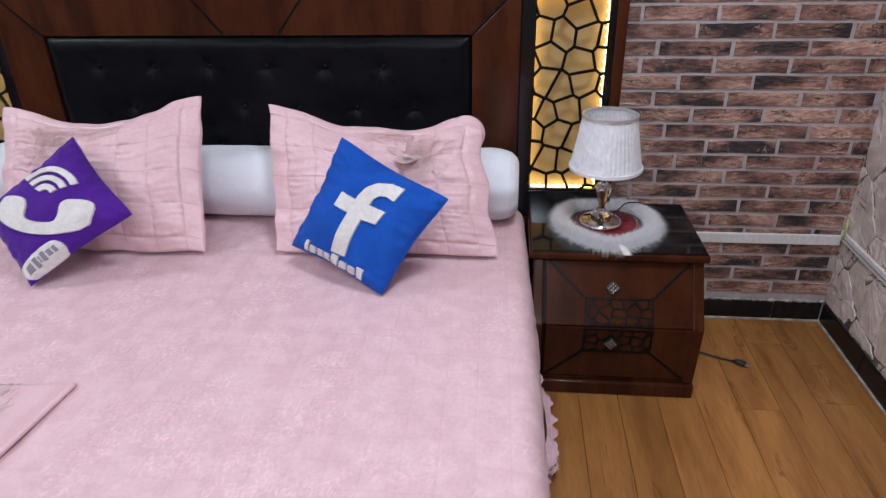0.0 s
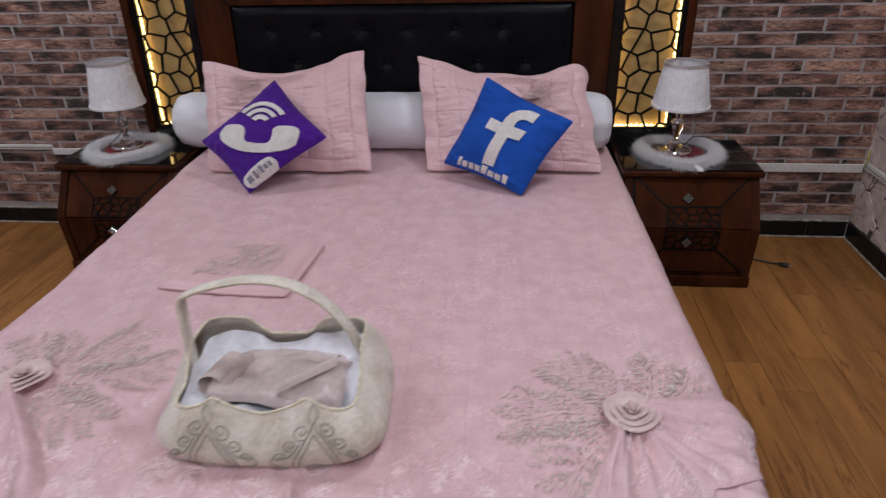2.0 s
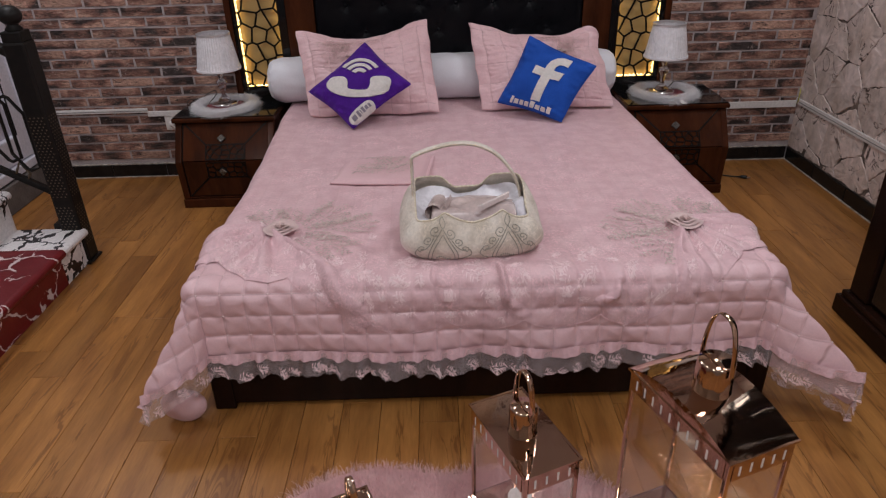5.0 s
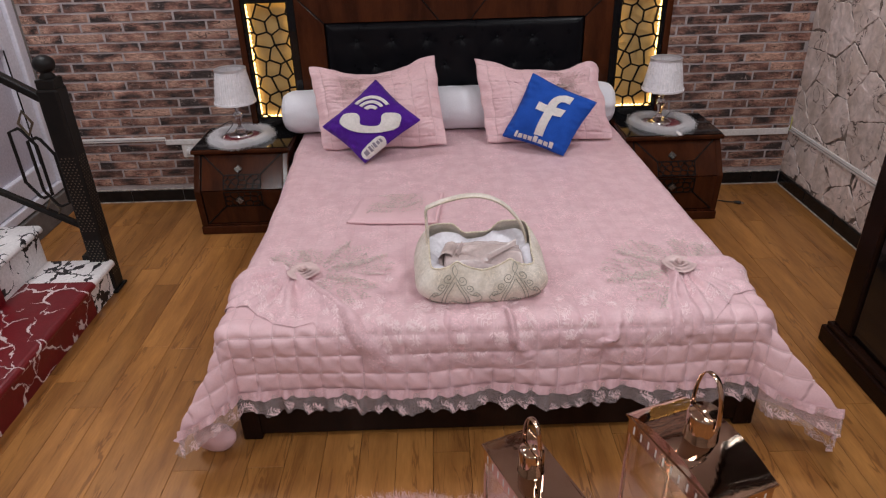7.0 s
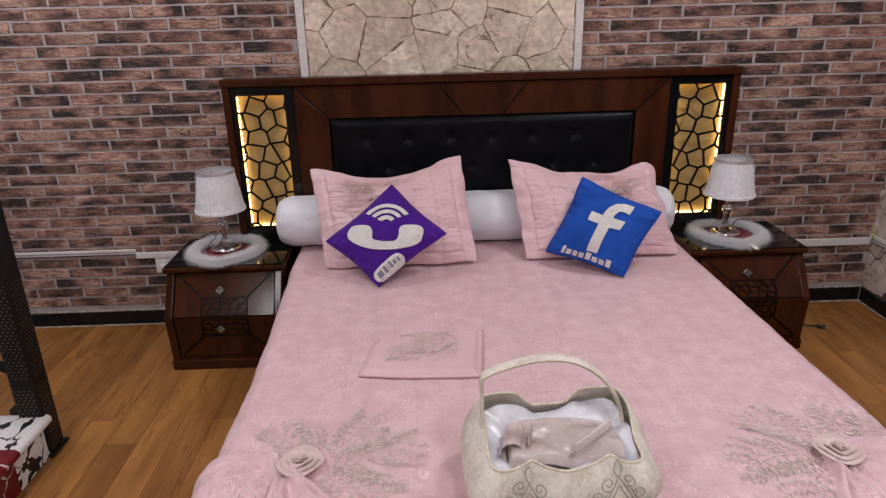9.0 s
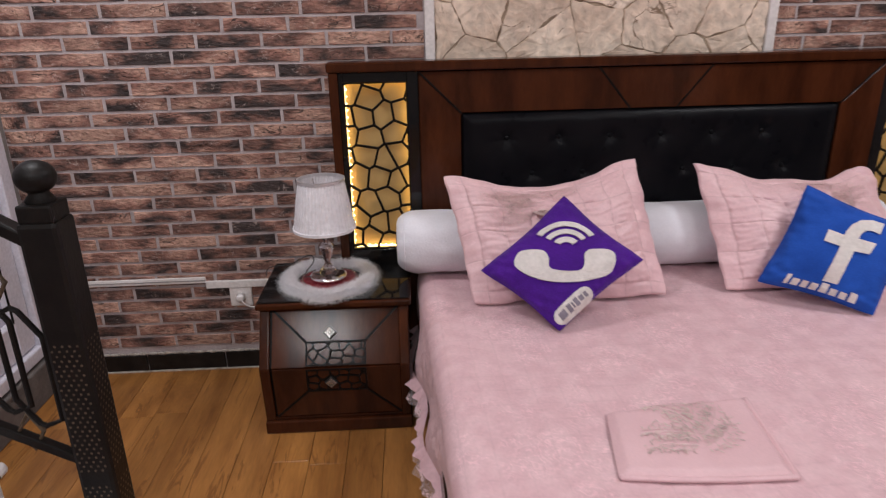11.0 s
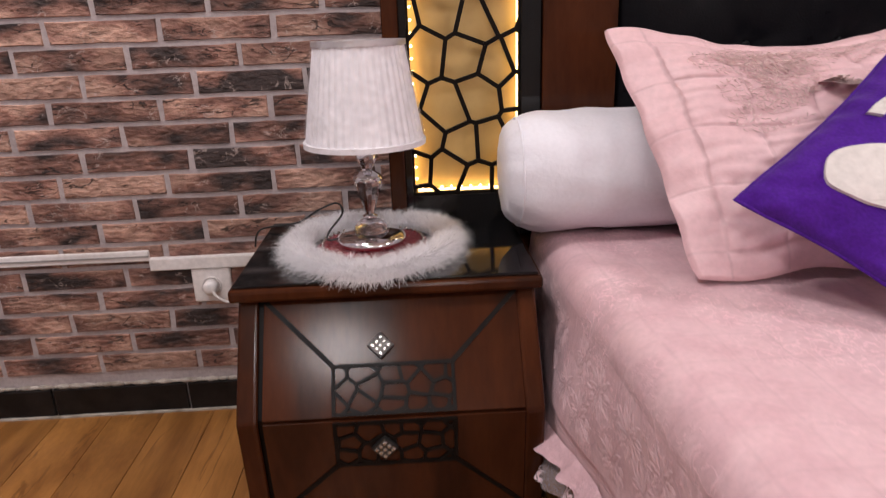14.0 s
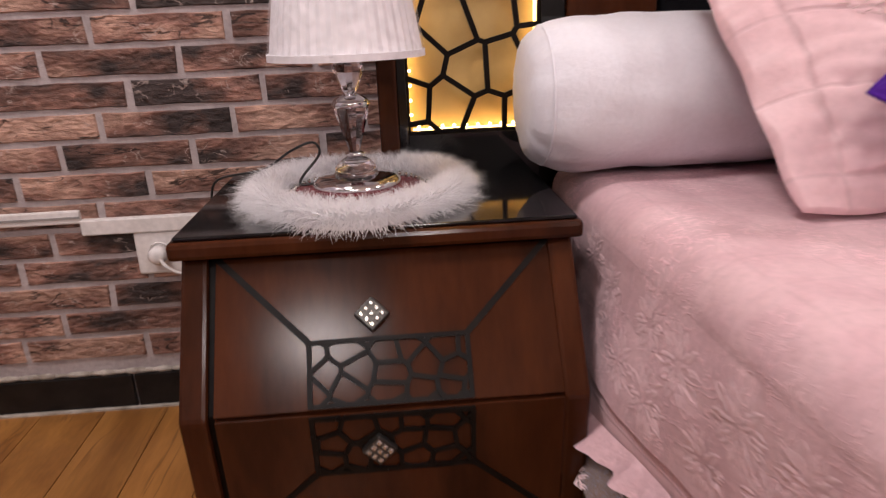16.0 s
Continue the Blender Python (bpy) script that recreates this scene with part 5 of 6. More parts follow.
def sham(corners, name, label, sag_top, sag_side, ear, rounded_ear=False):
    """A quilted pillow sham with a wide flange, from its corners: bottom-left, bottom-right, top-right, top-left."""
    A, B, C, D = (Vector(c) for c in corners)
    base = (A + B) / 2
    root = thing(name, base, label, "pillow", "pink pillows")
    nrm = (B - A).cross(D - A).normalized()
    if nrm.y > 0:
        nrm = -nrm

    def flat(u, v):
        p = A * (1 - u) * (1 - v) + B * u * (1 - v) + C * u * v + D * (1 - u) * v
        up, right = ((C + D) / 2 - base).normalized(), (B - A).normalized()
        dip = min(1.0, max(0.0, (min(u, 1 - u) - 0.02) / 0.36))
        p -= up * sag_top * dip * dip * (3 - 2 * dip) * v ** 2
        p += up * 0.012 * 4 * u * (1 - u) * (1 - v) ** 3
        p += right * sag_side * 4 * v * (1 - v) * (1 - 2 * u)
        cu, cv = abs(2 * u - 1), abs(2 * v - 1)
        k = 0.8 * (cu * cv) ** 5
        p += ((A + B + C + D) / 4 - p) * ((0.16 if u > 0.5 and rounded_ear else 0.040) if v > 0.5 else 0.05) * k
        p += right * 0.014 * noise.noise((v * 5, u * 2, ear)) + up * 0.014 * noise.noise((u * 5, v * 2, ear + 3))
        return p

    def face(sign):
        def fn(u, v):
            fu, fv = 0.088, 0.085
            iu, iv = (u - fu) / (1 - 2 * fu), (v - fv) / (1 - 2 * fv)
            h = 0.004 + 0.088 * (4 * u * (1 - u)) ** 0.85 * (4 * v * (1 - v)) ** 0.85
            rim = min(iu * (1 - 2 * fu), (1 - iu) * (1 - 2 * fu), iv * (1 - 2 * fv), (1 - iv) * (1 - 2 * fv))
            if rim > 0:
                g = min(abs(math.sin(math.pi * iu * 6)), abs(math.sin(math.pi * iv * 4)))
                h += 0.0065 * g ** 0.42 + 0.0025 + 0.006 * (1 - g) ** 2 * noise.noise((u * 34, v * 28, ear))
            else:
                along_ = u if (iv < 0 or iv > 1) else v
                h += 0.005 * min(1, -rim / 0.03) * (1 + 0.8 * math.sin(along_ * 38 + 3 * noise.noise((u * 4, v * 4, ear)))) * 0.7
            h += 0.010 * noise.noise((u * 5 + ear, v * 5, 2)) + 0.0040 * noise.noise((u * 9 + v * 16, v * 30 - u * 8, ear)) * min(1, 8 * min(u, v, 1 - u, 1 - v))
            if min(u, v, 1 - u, 1 - v) < 1e-6:
                h = 0.0
            p = flat(u, v)
            q = p + nrm * h * sign * (1 if sign > 0 else 0.55)
            # resting on the bedspread
            q.z = max(q.z, QZ + 0.008)
            return q - base
        return fn
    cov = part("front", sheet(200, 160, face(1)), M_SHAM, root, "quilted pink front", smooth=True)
    cloth_map(cov, 200, 160, lambda u, v: ((u - 0.088) / 0.824 * 6 * PITCH, (v - 0.085) / 0.83 * 4 * PITCH))
    part("back", sheet(36, 30, face(-1)), M_PINK, root, smooth=True)
    fr = face(1)
    return root, lambda x, y, h: fr(min(0.99, max(0.01, x)), min(0.99, max(0.01, y))) + nrm * (h + 0.0035)


pil_l, on_l = sham(((-0.742, -0.570, 0.506), (-0.053, -0.558, 0.506), (-0.110, -0.272, 0.938), (-0.826, -0.264, 0.892)), "pillow", "pink quilted pillow with silver embroidery and a wide flange", 0.078, 0.018, 1.0)
pil_r, on_r = sham(((0.141, -0.535, 0.506), (0.852, -0.530, 0.506), (0.780, -0.270, 0.872), (0.085, -0.272, 0.914)), "pillow", "pink quilted pillow with embroidery and one rounded ear", 0.064, 0.018, 5.0, True)
for root, on, at in ((pil_l, on_l, ((0.13, 0.80, -20, 0.24), (0.15, 0.62, 10, 0.26), (0.22, 0.88, -40, 0.20), (0.30, 0.56, 80, 0.22), (0.17, 0.48, 35, 0.20), (0.36, 0.70, 120, 0.18), (0.56, 0.90, 200, 0.16), (0.66, 0.86, 185, 0.16))),
                     (pil_r, on_r, ((0.88, 0.80, 200, 0.24), (0.86, 0.62, 170, 0.26), (0.80, 0.88, 225, 0.20), (0.72, 0.56, 100, 0.22), (0.84, 0.48, 145, 0.20), (0.66, 0.72, 60, 0.18), (0.44, 0.88, -20, 0.18), (0.52, 0.84, 10, 0.14)))):
    emb = bmesh.new()
    for x, y, a, L in at:
        leaf_spray(emb, on, x, y, radians(a), L, r4, 0.60, 0.5)
    part("embroidery", emb, M_EMBROID, root, "taupe-pink leaf embroidery", kind="stuff")
for root, on, x, y, rad in ((pil_l, on_l, 0.42, 0.62, 0.035), (pil_r, on_r, 0.66, 0.66, 0.035)):
    rosette(None, lambda nm, bm, m, root=root: part(nm, bm, m, root, "dusty rose petal", smooth=True), on(x, y, 0.0), rad, M_ROSE)
ear = bmesh.new()
bmesh.ops.create_uvsphere(ear, u_segments=20, v_segments=14, radius=0.060, matrix=Matrix.Translation(Vector((0.728, -0.285, 0.818)) - Vector(pil_r.location)) @ Matrix.Diagonal((1.0, 0.42, 1.0, 1)))
part("ear", ear, M_PINK, pil_r, "puffed rounded corner", smooth=True)


def cushion(L, B, R, T, material, label, thick=0.075):
    """A square velvet cushion from its corners. Square coordinates run from -1 to 1: L is (-1, -1), B (1, -1), R (1, 1), T (-1, 1)."""
    L, B, R, T = (Vector(c) for c in (L, B, R, T))
    root = thing("cushion", B, label, "cushion", "velvet cushions")
    nrm = (B - L).cross(T - L).normalized()
    if nrm.y > 0:
        nrm = -nrm

    def surf(p, q, h, sign=1):
        u, v = (p + 1) / 2, (q + 1) / 2
        pin = 0.045
        uu, vv = u + pin * (1 - 2 * u) * 4 * v * (1 - v), v + pin * (1 - 2 * v) * 4 * u * (1 - u)
        c = L * (1 - uu) * (1 - vv) + B * uu * (1 - vv) + R * uu * vv + T * (1 - uu) * vv
        c += ((L + B + R + T) / 4 - c) * 0.06 * max(0.0, p * p + q * q - 1.45)
        e = max(0, (1 - p * p) * (1 - q * q))
        t = thick * e ** 0.48 + 0.011 * noise.noise((p * 1.6, q * 1.6, L.x * 9)) * e ** 0.5 + 0.020 * (1 - e) ** 3 * max(0, e) ** 0.2 * noise.noise((p * 2 + q * 7, q * 2 - p * 5, L.x * 7))
        r = c + nrm * (t * sign * (1 if sign > 0 else 0.5) + (h + 0.003 if h else 0))
        r.z = max(r.z, QZ + 0.008)
        return r - B
    part("cover", sheet(90, 90, lambda u, v: surf(2 * u - 1, 2 * v - 1, 0)), material, root, smooth=True)
    part("back", sheet(30, 30, lambda u, v: surf(2 * u - 1, 2 * v - 1, 0, -1)), material, root, smooth=True)
    edge = [(-1 + 2 * k / 24, -1) for k in range(24)] + [(1, -1 + 2 * k / 24) for k in range(24)] + [(1 - 2 * k / 24, 1) for k in range(24)] + [(-1, 1 - 2 * k / 24) for k in range(24)]
    part("seam", tube([surf(p, q, 0) for p, q in edge], 0.003, 6, closed=True), material, root, smooth=True)
    return root, surf


vio, sv = cushion((-0.722, -0.616, 0.655), (-0.490, -0.785, 0.506), (-0.196, -0.667, 0.692), (-0.428, -0.506, 0.871), M_PURPLE, "purple velvet cushion with pale felt shapes, leaning on a pillow", 0.058)
dia = lambda a, b, h: sv(a - b, a + b, h)
handset = [(-0.59, -0.05), (-0.58, 0.12), (-0.51, 0.18), (-0.27, 0.15), (-0.18, 0.04), (-0.16, -0.12), (-0.07, -0.18), (0.11, -0.21), (0.25, -0.19), (0.29, -0.08), (0.29, 0.05), (0.37, 0.12), (0.58, 0.12), (0.66, 0.04), (0.66, -0.13), (0.60, -0.26), (0.43, -0.33), (0.14, -0.37), (-0.17, -0.33), (-0.43, -0.22)]
part("felt_shape", emblem([smooth_loop(handset)], dia), M_FELT, vio, "pale felt curved bar")
for r0, r1, half_a in ((0.085, 0.165, 58), (0.215, 0.285, 56), (0.335, 0.410, 56)):
    ring = [(0.05 + r1 * 1.12 * math.sin(radians(a)) - 0.05 * r1, 0.16 + r1 * math.cos(radians(a)) - 0.10 * r1 * math.sin(radians(a))) for a in range(-half_a, half_a + 1, 8)]
    ring += [(0.05 + r0 * 1.12 * math.sin(radians(a)) - 0.05 * r0, 0.16 + r0 * math.cos(radians(a)) - 0.10 * r0 * math.sin(radians(a))) for a in range(half_a, -half_a - 1, -8)]
    part("felt_arc", emblem([ring], dia, cuts=1), M_FELT, vio, "pale felt arc")


def turned(poly, cx, cy, deg):
    c, s_ = math.cos(radians(deg)), math.sin(radians(deg))
    return [(cx + p * c - q * s_, cy + p * s_ + q * c) for p, q in poly]


bubble = turned(rounded(-0.30, 0.30, -0.115, 0.115, 0.11), 0.17, -0.685, 43)
part("felt_bubble", emblem([bubble], dia), M_FELT, vio, "pale felt rounded patch")
part("felt_tip", emblem([[(0.06, -0.86), (0.15, -0.82), (0.13, -0.865)]], dia, cuts=1), M_FELT, vio)
for b0, b1, bh in ((-0.22, -0.12, 0.055), (-0.085, -0.03, 0.06), (-0.01, 0.01, 0.045), (0.03, 0.085, 0.06), (0.105, 0.165, 0.04), (0.185, 0.23, 0.04)):
    part("print_bar", emblem([turned([(b0, -bh), (b1, -bh), (b1, bh), (b0, bh)], 0.17, -0.685, 43)], dia, h=0.0062, cuts=1), M_GREYBAR, vio, "grey printed bar")

blu, sb = cushion((0.221, -0.590, 0.565), (0.526, -0.768, 0.506), (0.709, -0.648, 0.751), (0.388, -0.515, 0.883), M_BLUE, "blue velvet cushion with pale felt bars, leaning on a pillow", 0.068)
uv = lambda a, b, h: sb(2 * a - 1, 2 * b - 1, h)
stem = [(0.48, 0.15), (0.61, 0.16), (0.60, 0.54), (0.73, 0.56), (0.74, 0.69), (0.585, 0.68), (0.585, 0.74), (0.61, 0.79), (0.66, 0.81), (0.73, 0.80), (0.72, 0.93), (0.62, 0.925), (0.535, 0.88), (0.48, 0.80), (0.46, 0.71), (0.46, 0.665), (0.315, 0.665), (0.32, 0.54), (0.47, 0.54)]
part("felt_shape", emblem([stem], uv), M_FELT, blu, "pale felt crossed bar")
x = 0.20
for w, top in ((0.035, 0.135), (0.060, 0.105), (0.052, 0.105), (0.060, 0.105), (0.062, 0.135), (0.062, 0.105), (0.062, 0.105), (0.060, 0.135)):
    part("print_bar", emblem([[(x, 0.035), (x + w, 0.035), (x + w, top), (x, top)]], uv, h=0.003, cuts=1), M_FELT, blu, "pale printed bar")
    x += w + 0.022

# ---- nightstands ----
NS_H = 0.486


def nightstand(name, label):
    """Origin on the floor at the middle of its back; front towards -y. Sloping upper drawer, undercut lower one."""
    root = thing(name, (0, 0, 0), label, "nightstand", "nightstands")
    HWN = 0.266
    prof = [(-0.01, 0.055), (-0.01, 0.452), (-0.372, 0.452), (-0.488, 0.272), (-0.468, 0.055)]
    part("carcass", prism(prof, "x", -HWN + 0.03, HWN - 0.03, bevel=0.002), M_EBONY, root, "black inner carcass")
    outer = [(-0.005, 0.05), (-0.005, 0.455), (-0.384, 0.455), (-0.502, 0.272), (-0.482, 0.05)]
    for s in (-1, 1):
        part("side_panel", prism(outer, "x", s * HWN - s * 0.0, s * (HWN - 0.036), bevel=0.006), M_WOOD, root)
    part("plinth", boxes((-HWN - 0.002, HWN + 0.002, -0.492, 0.0, 0.0, 0.05), (-HWN + 0.03, HWN - 0.03, -0.478, -0.03, 0.05, 0.062), bevel=0.005), M_WOOD, root)
    part("top", boxes((-HWN - 0.012, HWN + 0.012, -0.405, 0.0, 0.455, NS_H - 0.006), bevel=0.007), M_WOOD, root)
    part("glass_top", boxes((-HWN - 0.004, HWN + 0.004, -0.396, -0.004, NS_H - 0.0058, NS_H), bevel=0.002), M_BLACKGLASS, root, "black glass top")

    # faces of the drawers, in (across, up the slope) coordinates
    ua, ub = Vector((0, -0.374, 0.446)), Vector((0, -0.494, 0.2735))
    la, lb = Vector((0, -0.494, 0.2705)), Vector((0, -0.475, 0.066))
    LU, LL = (ua - ub).length, (la - lb).length
    nu = Vector((0, (ua - ub).z, -(ua - ub).y)).normalized() * -1
    nl = Vector((0, (la - lb).z, -(la - lb).y)).normalized() * -1
    if nu.y > 0:
        nu = -nu
    if nl.y > 0:
        nl = -nl

    def up(p, q, h):
        d = ub + (ua - ub) * (q / LU) + nu * h
        return Vector((p + 0.005, d.y, d.z))

    def down(p, q, h):
        d = la + (lb - la) * (-q / LL) + nl * h
        return Vector((p + 0.005, d.y, d.z))
    W = HWN - 0.040

    def slab(place, q0, q1):
        bm = bmesh.new()
        vs = [bm.verts.new(place(p, q, h)) for h in (-0.006, 0.008) for p, q in ((-W, q0), (W, q0), (W, q1), (-W, q1))]
        for f in ((0, 1, 2, 3), (4, 5, 6, 7), (0, 1, 5, 4), (1, 2, 6, 5), (2, 3, 7, 6), (3, 0, 4, 7)):
            bm.faces.new([vs[k] for k in f])
        bmesh.ops.recalc_face_normals(bm, faces=bm.faces[:])
        bmesh.ops.bevel(bm, geom=bm.edges[:], offset=0.0016, segments=2, affect="EDGES", profile=0.5)
        return bm
    cx, cq, cl = 0.104, 0.086, -0.092
    d1 = part("drawer", slab(up, -0.001, LU - 0.002), M_WOOD, root, "sloping upper drawer")
    d2 = part("drawer", slab(down, -LL + 0.004, 0.001), M_WOOD, root, "undercut lower drawer")
    r5 = random.Random(8)
    for d, place, q0, q1, side in ((d1, up, 0.004, cq, 1), (d2, down, cl, -0.004, -1)):
        polys = cells(-cx, cx, q0, q1, 0.038, 0.030, 0.30, 0.0, r5)
        part("carved_lattice", net(polys, lambda p, q, h: place(p, q, 0.0078 + h), 0.0062, 0.0032, rng=r5), M_EBONY, d, "black carved irregular lattice")
        e = (LU - 0.004) if side > 0 else (-LL + 0.006)
        far = q1 if side > 0 else q0
        for s in (-1, 1):
            g = net([[(s * (W - 0.004), e), (s * cx, far), (s * cx, far + 0.0001)]], lambda p, q, h: place(p, q, 0.0078 + h), 0.0085, 0.0012)
            part("groove", g, M_EBONY, d, "black diagonal groove")
        kq = 0.118 if side > 0 else -0.054
        kn = bmesh.new()
        n_, up_ = (nu, (ua - ub).normalized()) if side > 0 else (nl, (la - lb).normalized())
        m = Matrix((Vector((1, 0, 0)), up_, n_)).transposed().to_4x4()
        m.translation = place(-0.020, kq, 0.014)
        b2 = bmesh.new()
        box(b2, -0.017, 0.017, -0.017, 0.017, -0.006, 0.006, bevel=0.0025)
        bmesh.ops.transform(b2, matrix=m @ pose(0, 0, 0, 0, 0, 45), verts=b2.verts[:])
        knob = part("knob", b2, M_PEWTER, d, "pewter square knob set with crystals")
        st = bmesh.new()
        for i in (-1, 0, 1):
            for j in (-1, 0, 1):
                bmesh.ops.create_cone(st, cap_ends=True, segments=4, radius1=0.0050, radius2=0.0028, depth=0.003, matrix=m @ pose(0, 0, 0, 0, 0, 45) @ pose(i * 0.0098, j * 0.0098, 0.0072, 0, 0, 45))
        part("crystal_setting", st, M_STUD, knob, "small pale crystals", kind="stuff")
    return root


ns = nightstand("nightstand", "dark lacquered nightstand with a black glass top")
ns.matrix_basis = pose(-1.227, -0.026, 0)
ns2 = copy_thing(ns, pose(1.215, -0.026, 0))


# ---- lamps on fur mats ----
def heart(a, r):
    """A rounded heart outline, its cleft towards +y."""
    k = 1 - 0.22 * math.exp(-((a - math.pi / 2) / 0.38) ** 2) + 0.13 * math.exp(-((a + math.pi / 2) / 0.36) ** 2)
    return r * 0.90 * k * math.cos(a), r * 0.95 * k * math.sin(a)


def fur_mat(loc, seed):
    root = thing("fur_mat", loc, "white fur heart-shaped mat with a red sequined middle", "mat", "fur mats")
    r6 = random.Random(seed)
    part("sequin_heart", sheet(40, 4, lambda u, v: (*heart(-math.pi + 2 * math.pi * u, 0.004 + 0.12 * v), 0.004 + 0.004 * (1 - v))), M_SEQUIN, root, "red sequined heart")

    def ring(u, v):
        a, b = -math.pi + 2 * math.pi * u, math.pi * (1 - v)
        x, y = heart(a, 0.166 + 0.024 * math.cos(b))
        return Vector((x, y, 0.001 + 0.022 * math.sin(b)))
    part("fur_base", sheet(64, 10, ring), M_FUR, root, smooth=True)
    roots = []
    for k in range(20000):
        u, v = r6.random(), r6.uniform(0.0, 1.0)
        p = ring(u, v)
        a, b = -math.pi + 2 * math.pi * u, math.pi * (1 - v)
        roots.append((p, (max(0.0, math.cos(b) + 0.35) * math.cos(a) * 1.2, max(0.0, math.cos(b) + 0.35) * math.sin(a) * 1.2, math.sin(b) * 0.7 + 0.08)))
    part("fur", strands(roots, 0.027, 0.17, 0.00062, r6), M_FUR, root, kind="stuff")
    pearls = bmesh.new()
    for k in range(44):
        a = -math.pi + 2 * math.pi * k / 44
        x, y = heart(a, 0.112)
        bmesh.ops.create_icosphere(pearls, subdivisions=1, radius=0.0036, matrix=Matrix.Translation((x, y, 0.012)))
    part("pearls", pearls, M_STUD, root, "string of small pearls", smooth=True, kind="stuff")
    return root


def table_lamp(loc, rz, cable, z1):
    root = thing("table_lamp", loc, "crystal table lamp with white pleated shade in film, unlit", "lamp", "table lamps", rz)
    part("base", lathe([(0.001, 0.0), (0.066, 0.0), (0.070, 0.006), (0.069, 0.013), (0.060, 0.019), (0.03, 0.022), (0.001, 0.023)], 48), M_CHROME, root, "chrome base", smooth=True)
    part("glass_foot", lathe([(0.001, 0.0235), (0.034, 0.0235), (0.033, 0.034), (0.024, 0.043), (0.013, 0.050), (0.001, 0.050)], 24), M_CRYSTAL, root, "clear crystal foot", smooth=True)
    part("collar", lathe([(0.001, 0.0502), (0.014, 0.0502), (0.015, 0.055), (0.011, 0.058), (0.001, 0.058)], 24), M_CHROME, root, smooth=True)
    part("crystal_stem", lathe([(0.001, 0.0585), (0.0085, 0.0585), (0.0105, 0.066), (0.026, 0.118), (0.0262, 0.126), (0.001, 0.126)], 8), M_CRYSTAL, root, "faceted crystal stem")
    part("collar", lathe([(0.001, 0.1265), (0.0275, 0.1265), (0.030, 0.132), (0.024, 0.139), (0.012, 0.146), (0.001, 0.146)], 32), M_CHROME, root, smooth=True)
    part("crystal_knop", lathe([(0.001, 0.1465), (0.009, 0.1465), (0.012, 0.152), (0.024, 0.182), (0.022, 0.190), (0.010, 0.196), (0.001, 0.196)], 8), M_CRYSTAL, root, "faceted crystal knop")
    part("socket", lathe([(0.001, 0.1965), (0.013, 0.1965), (0.013, 0.245), (0.001, 0.245)], 20), M_CHROME, root, smooth=True)
    z0, r0, r1 = 0.203, 0.113, 0.083
    shade = part("shade", lathe([(r0, z0), (r1, z1), (r1 - 0.002, z1), (r0 - 0.002, z0), (r0, z0)], 180, flute=0.010, flutes=45), M_SHADE, root, "white pleated silk shade")
    part("film", lathe([(r0 + 0.0035, z0 + 0.002), ((r0 + r1) / 2 + 0.0045, (z0 + z1) / 2), (r1 + 0.0035, z1 - 0.002)], 60, flute=0.012, flutes=11), M_FILM, shade, "crinkled clear film", smooth=True)
    for r, z in ((r0, z0), (r1, z1)):
        part("rim", lathe([(r + 0.0045, z - 0.005), (r + 0.0045, z + 0.005), (r - 0.003, z + 0.005), (r - 0.003, z - 0.005), (r + 0.0045, z - 0.005)], 60), M_BRAID if z == z1 else M_SHADE, shade, "silver braid rim" if z == z1 else "", smooth=False)
    sp = bmesh.new()
    for k in range(3):
        a = 2 * math.pi * k / 3
        tube([(0.008 * math.cos(a), 0.008 * math.sin(a), 0.243), (r1 * 0.97 * math.cos(a), r1 * 0.97 * math.sin(a), z1 - 0.01)], 0.0015, 5, bm=sp)
    part("spider", sp, M_CHROME, shade)
    part("lead", tube(smooth_path(cable), 0.0022, 7), M_CABLE, root, "thin dark lead", smooth=True)
    return root


FURZ = NS_H + 0.0006
fur_mat((-1.258, -0.236, FURZ), 31)
fur_mat((1.198, -0.220, FURZ), 32)
table_lamp((-1.261, -0.230, FURZ + 0.009), 0, [(-0.055, 0.0, 0.012), (-0.085, -0.015, 0.012), (-0.088, 0.03, 0.016), (-0.062, 0.06, 0.045), (-0.075, 0.09, 0.06), (-0.115, 0.10, 0.045), (-0.17, 0.13, 0.01), (-0.255, 0.15, -0.008), (-0.275, 0.16, -0.05)], 0.385)
table_lamp((1.176, -0.230, FURZ + 0.009), 20, [(0.05, 0.02, 0.012), (0.085, 0.03, 0.03), (0.12, 0.045, 0.04), (0.18, 0.05, 0.03), (0.24, 0.05, 0.004), (0.30, 0.05, -0.02)], 0.371)
tag = thing("paper_tag", (1.215, -0.405, FURZ + 0.012), "small white tag hanging from the fur mat", "tag")
part("tag_sheet", sheet(4, 6, lambda u, v: (-0.012 + 0.024 * u + 0.02 * v, -0.05 * v, 0.006 - 0.012 * v * v)), M_PLASTIC, tag)

cable = thing("plug_cable", (1.60, -0.30, 0.0), "black mains lead with its plug lying on the floor", "cable")
part("cord", tube([(-0.13, 0.10, 0.18), (-0.11, 0.085, 0.10), (-0.085, 0.07, 0.03), (-0.05, 0.05, 0.006), (-0.01, 0.03, 0.005), (0.04, 0.005, 0.005), (0.075, -0.012, 0.009)], 0.0036, 8), M_CABLE, cable, smooth=True)
part("plug", tube([(0.072, -0.010, 0.010), (0.082, -0.016, 0.011), (0.098, -0.026, 0.012), (0.108, -0.032, 0.012)], [0.005, 0.010, 0.012, 0.010], 10, flat=0.8), M_CABLE, cable, smooth=True)
pins = bmesh.new()
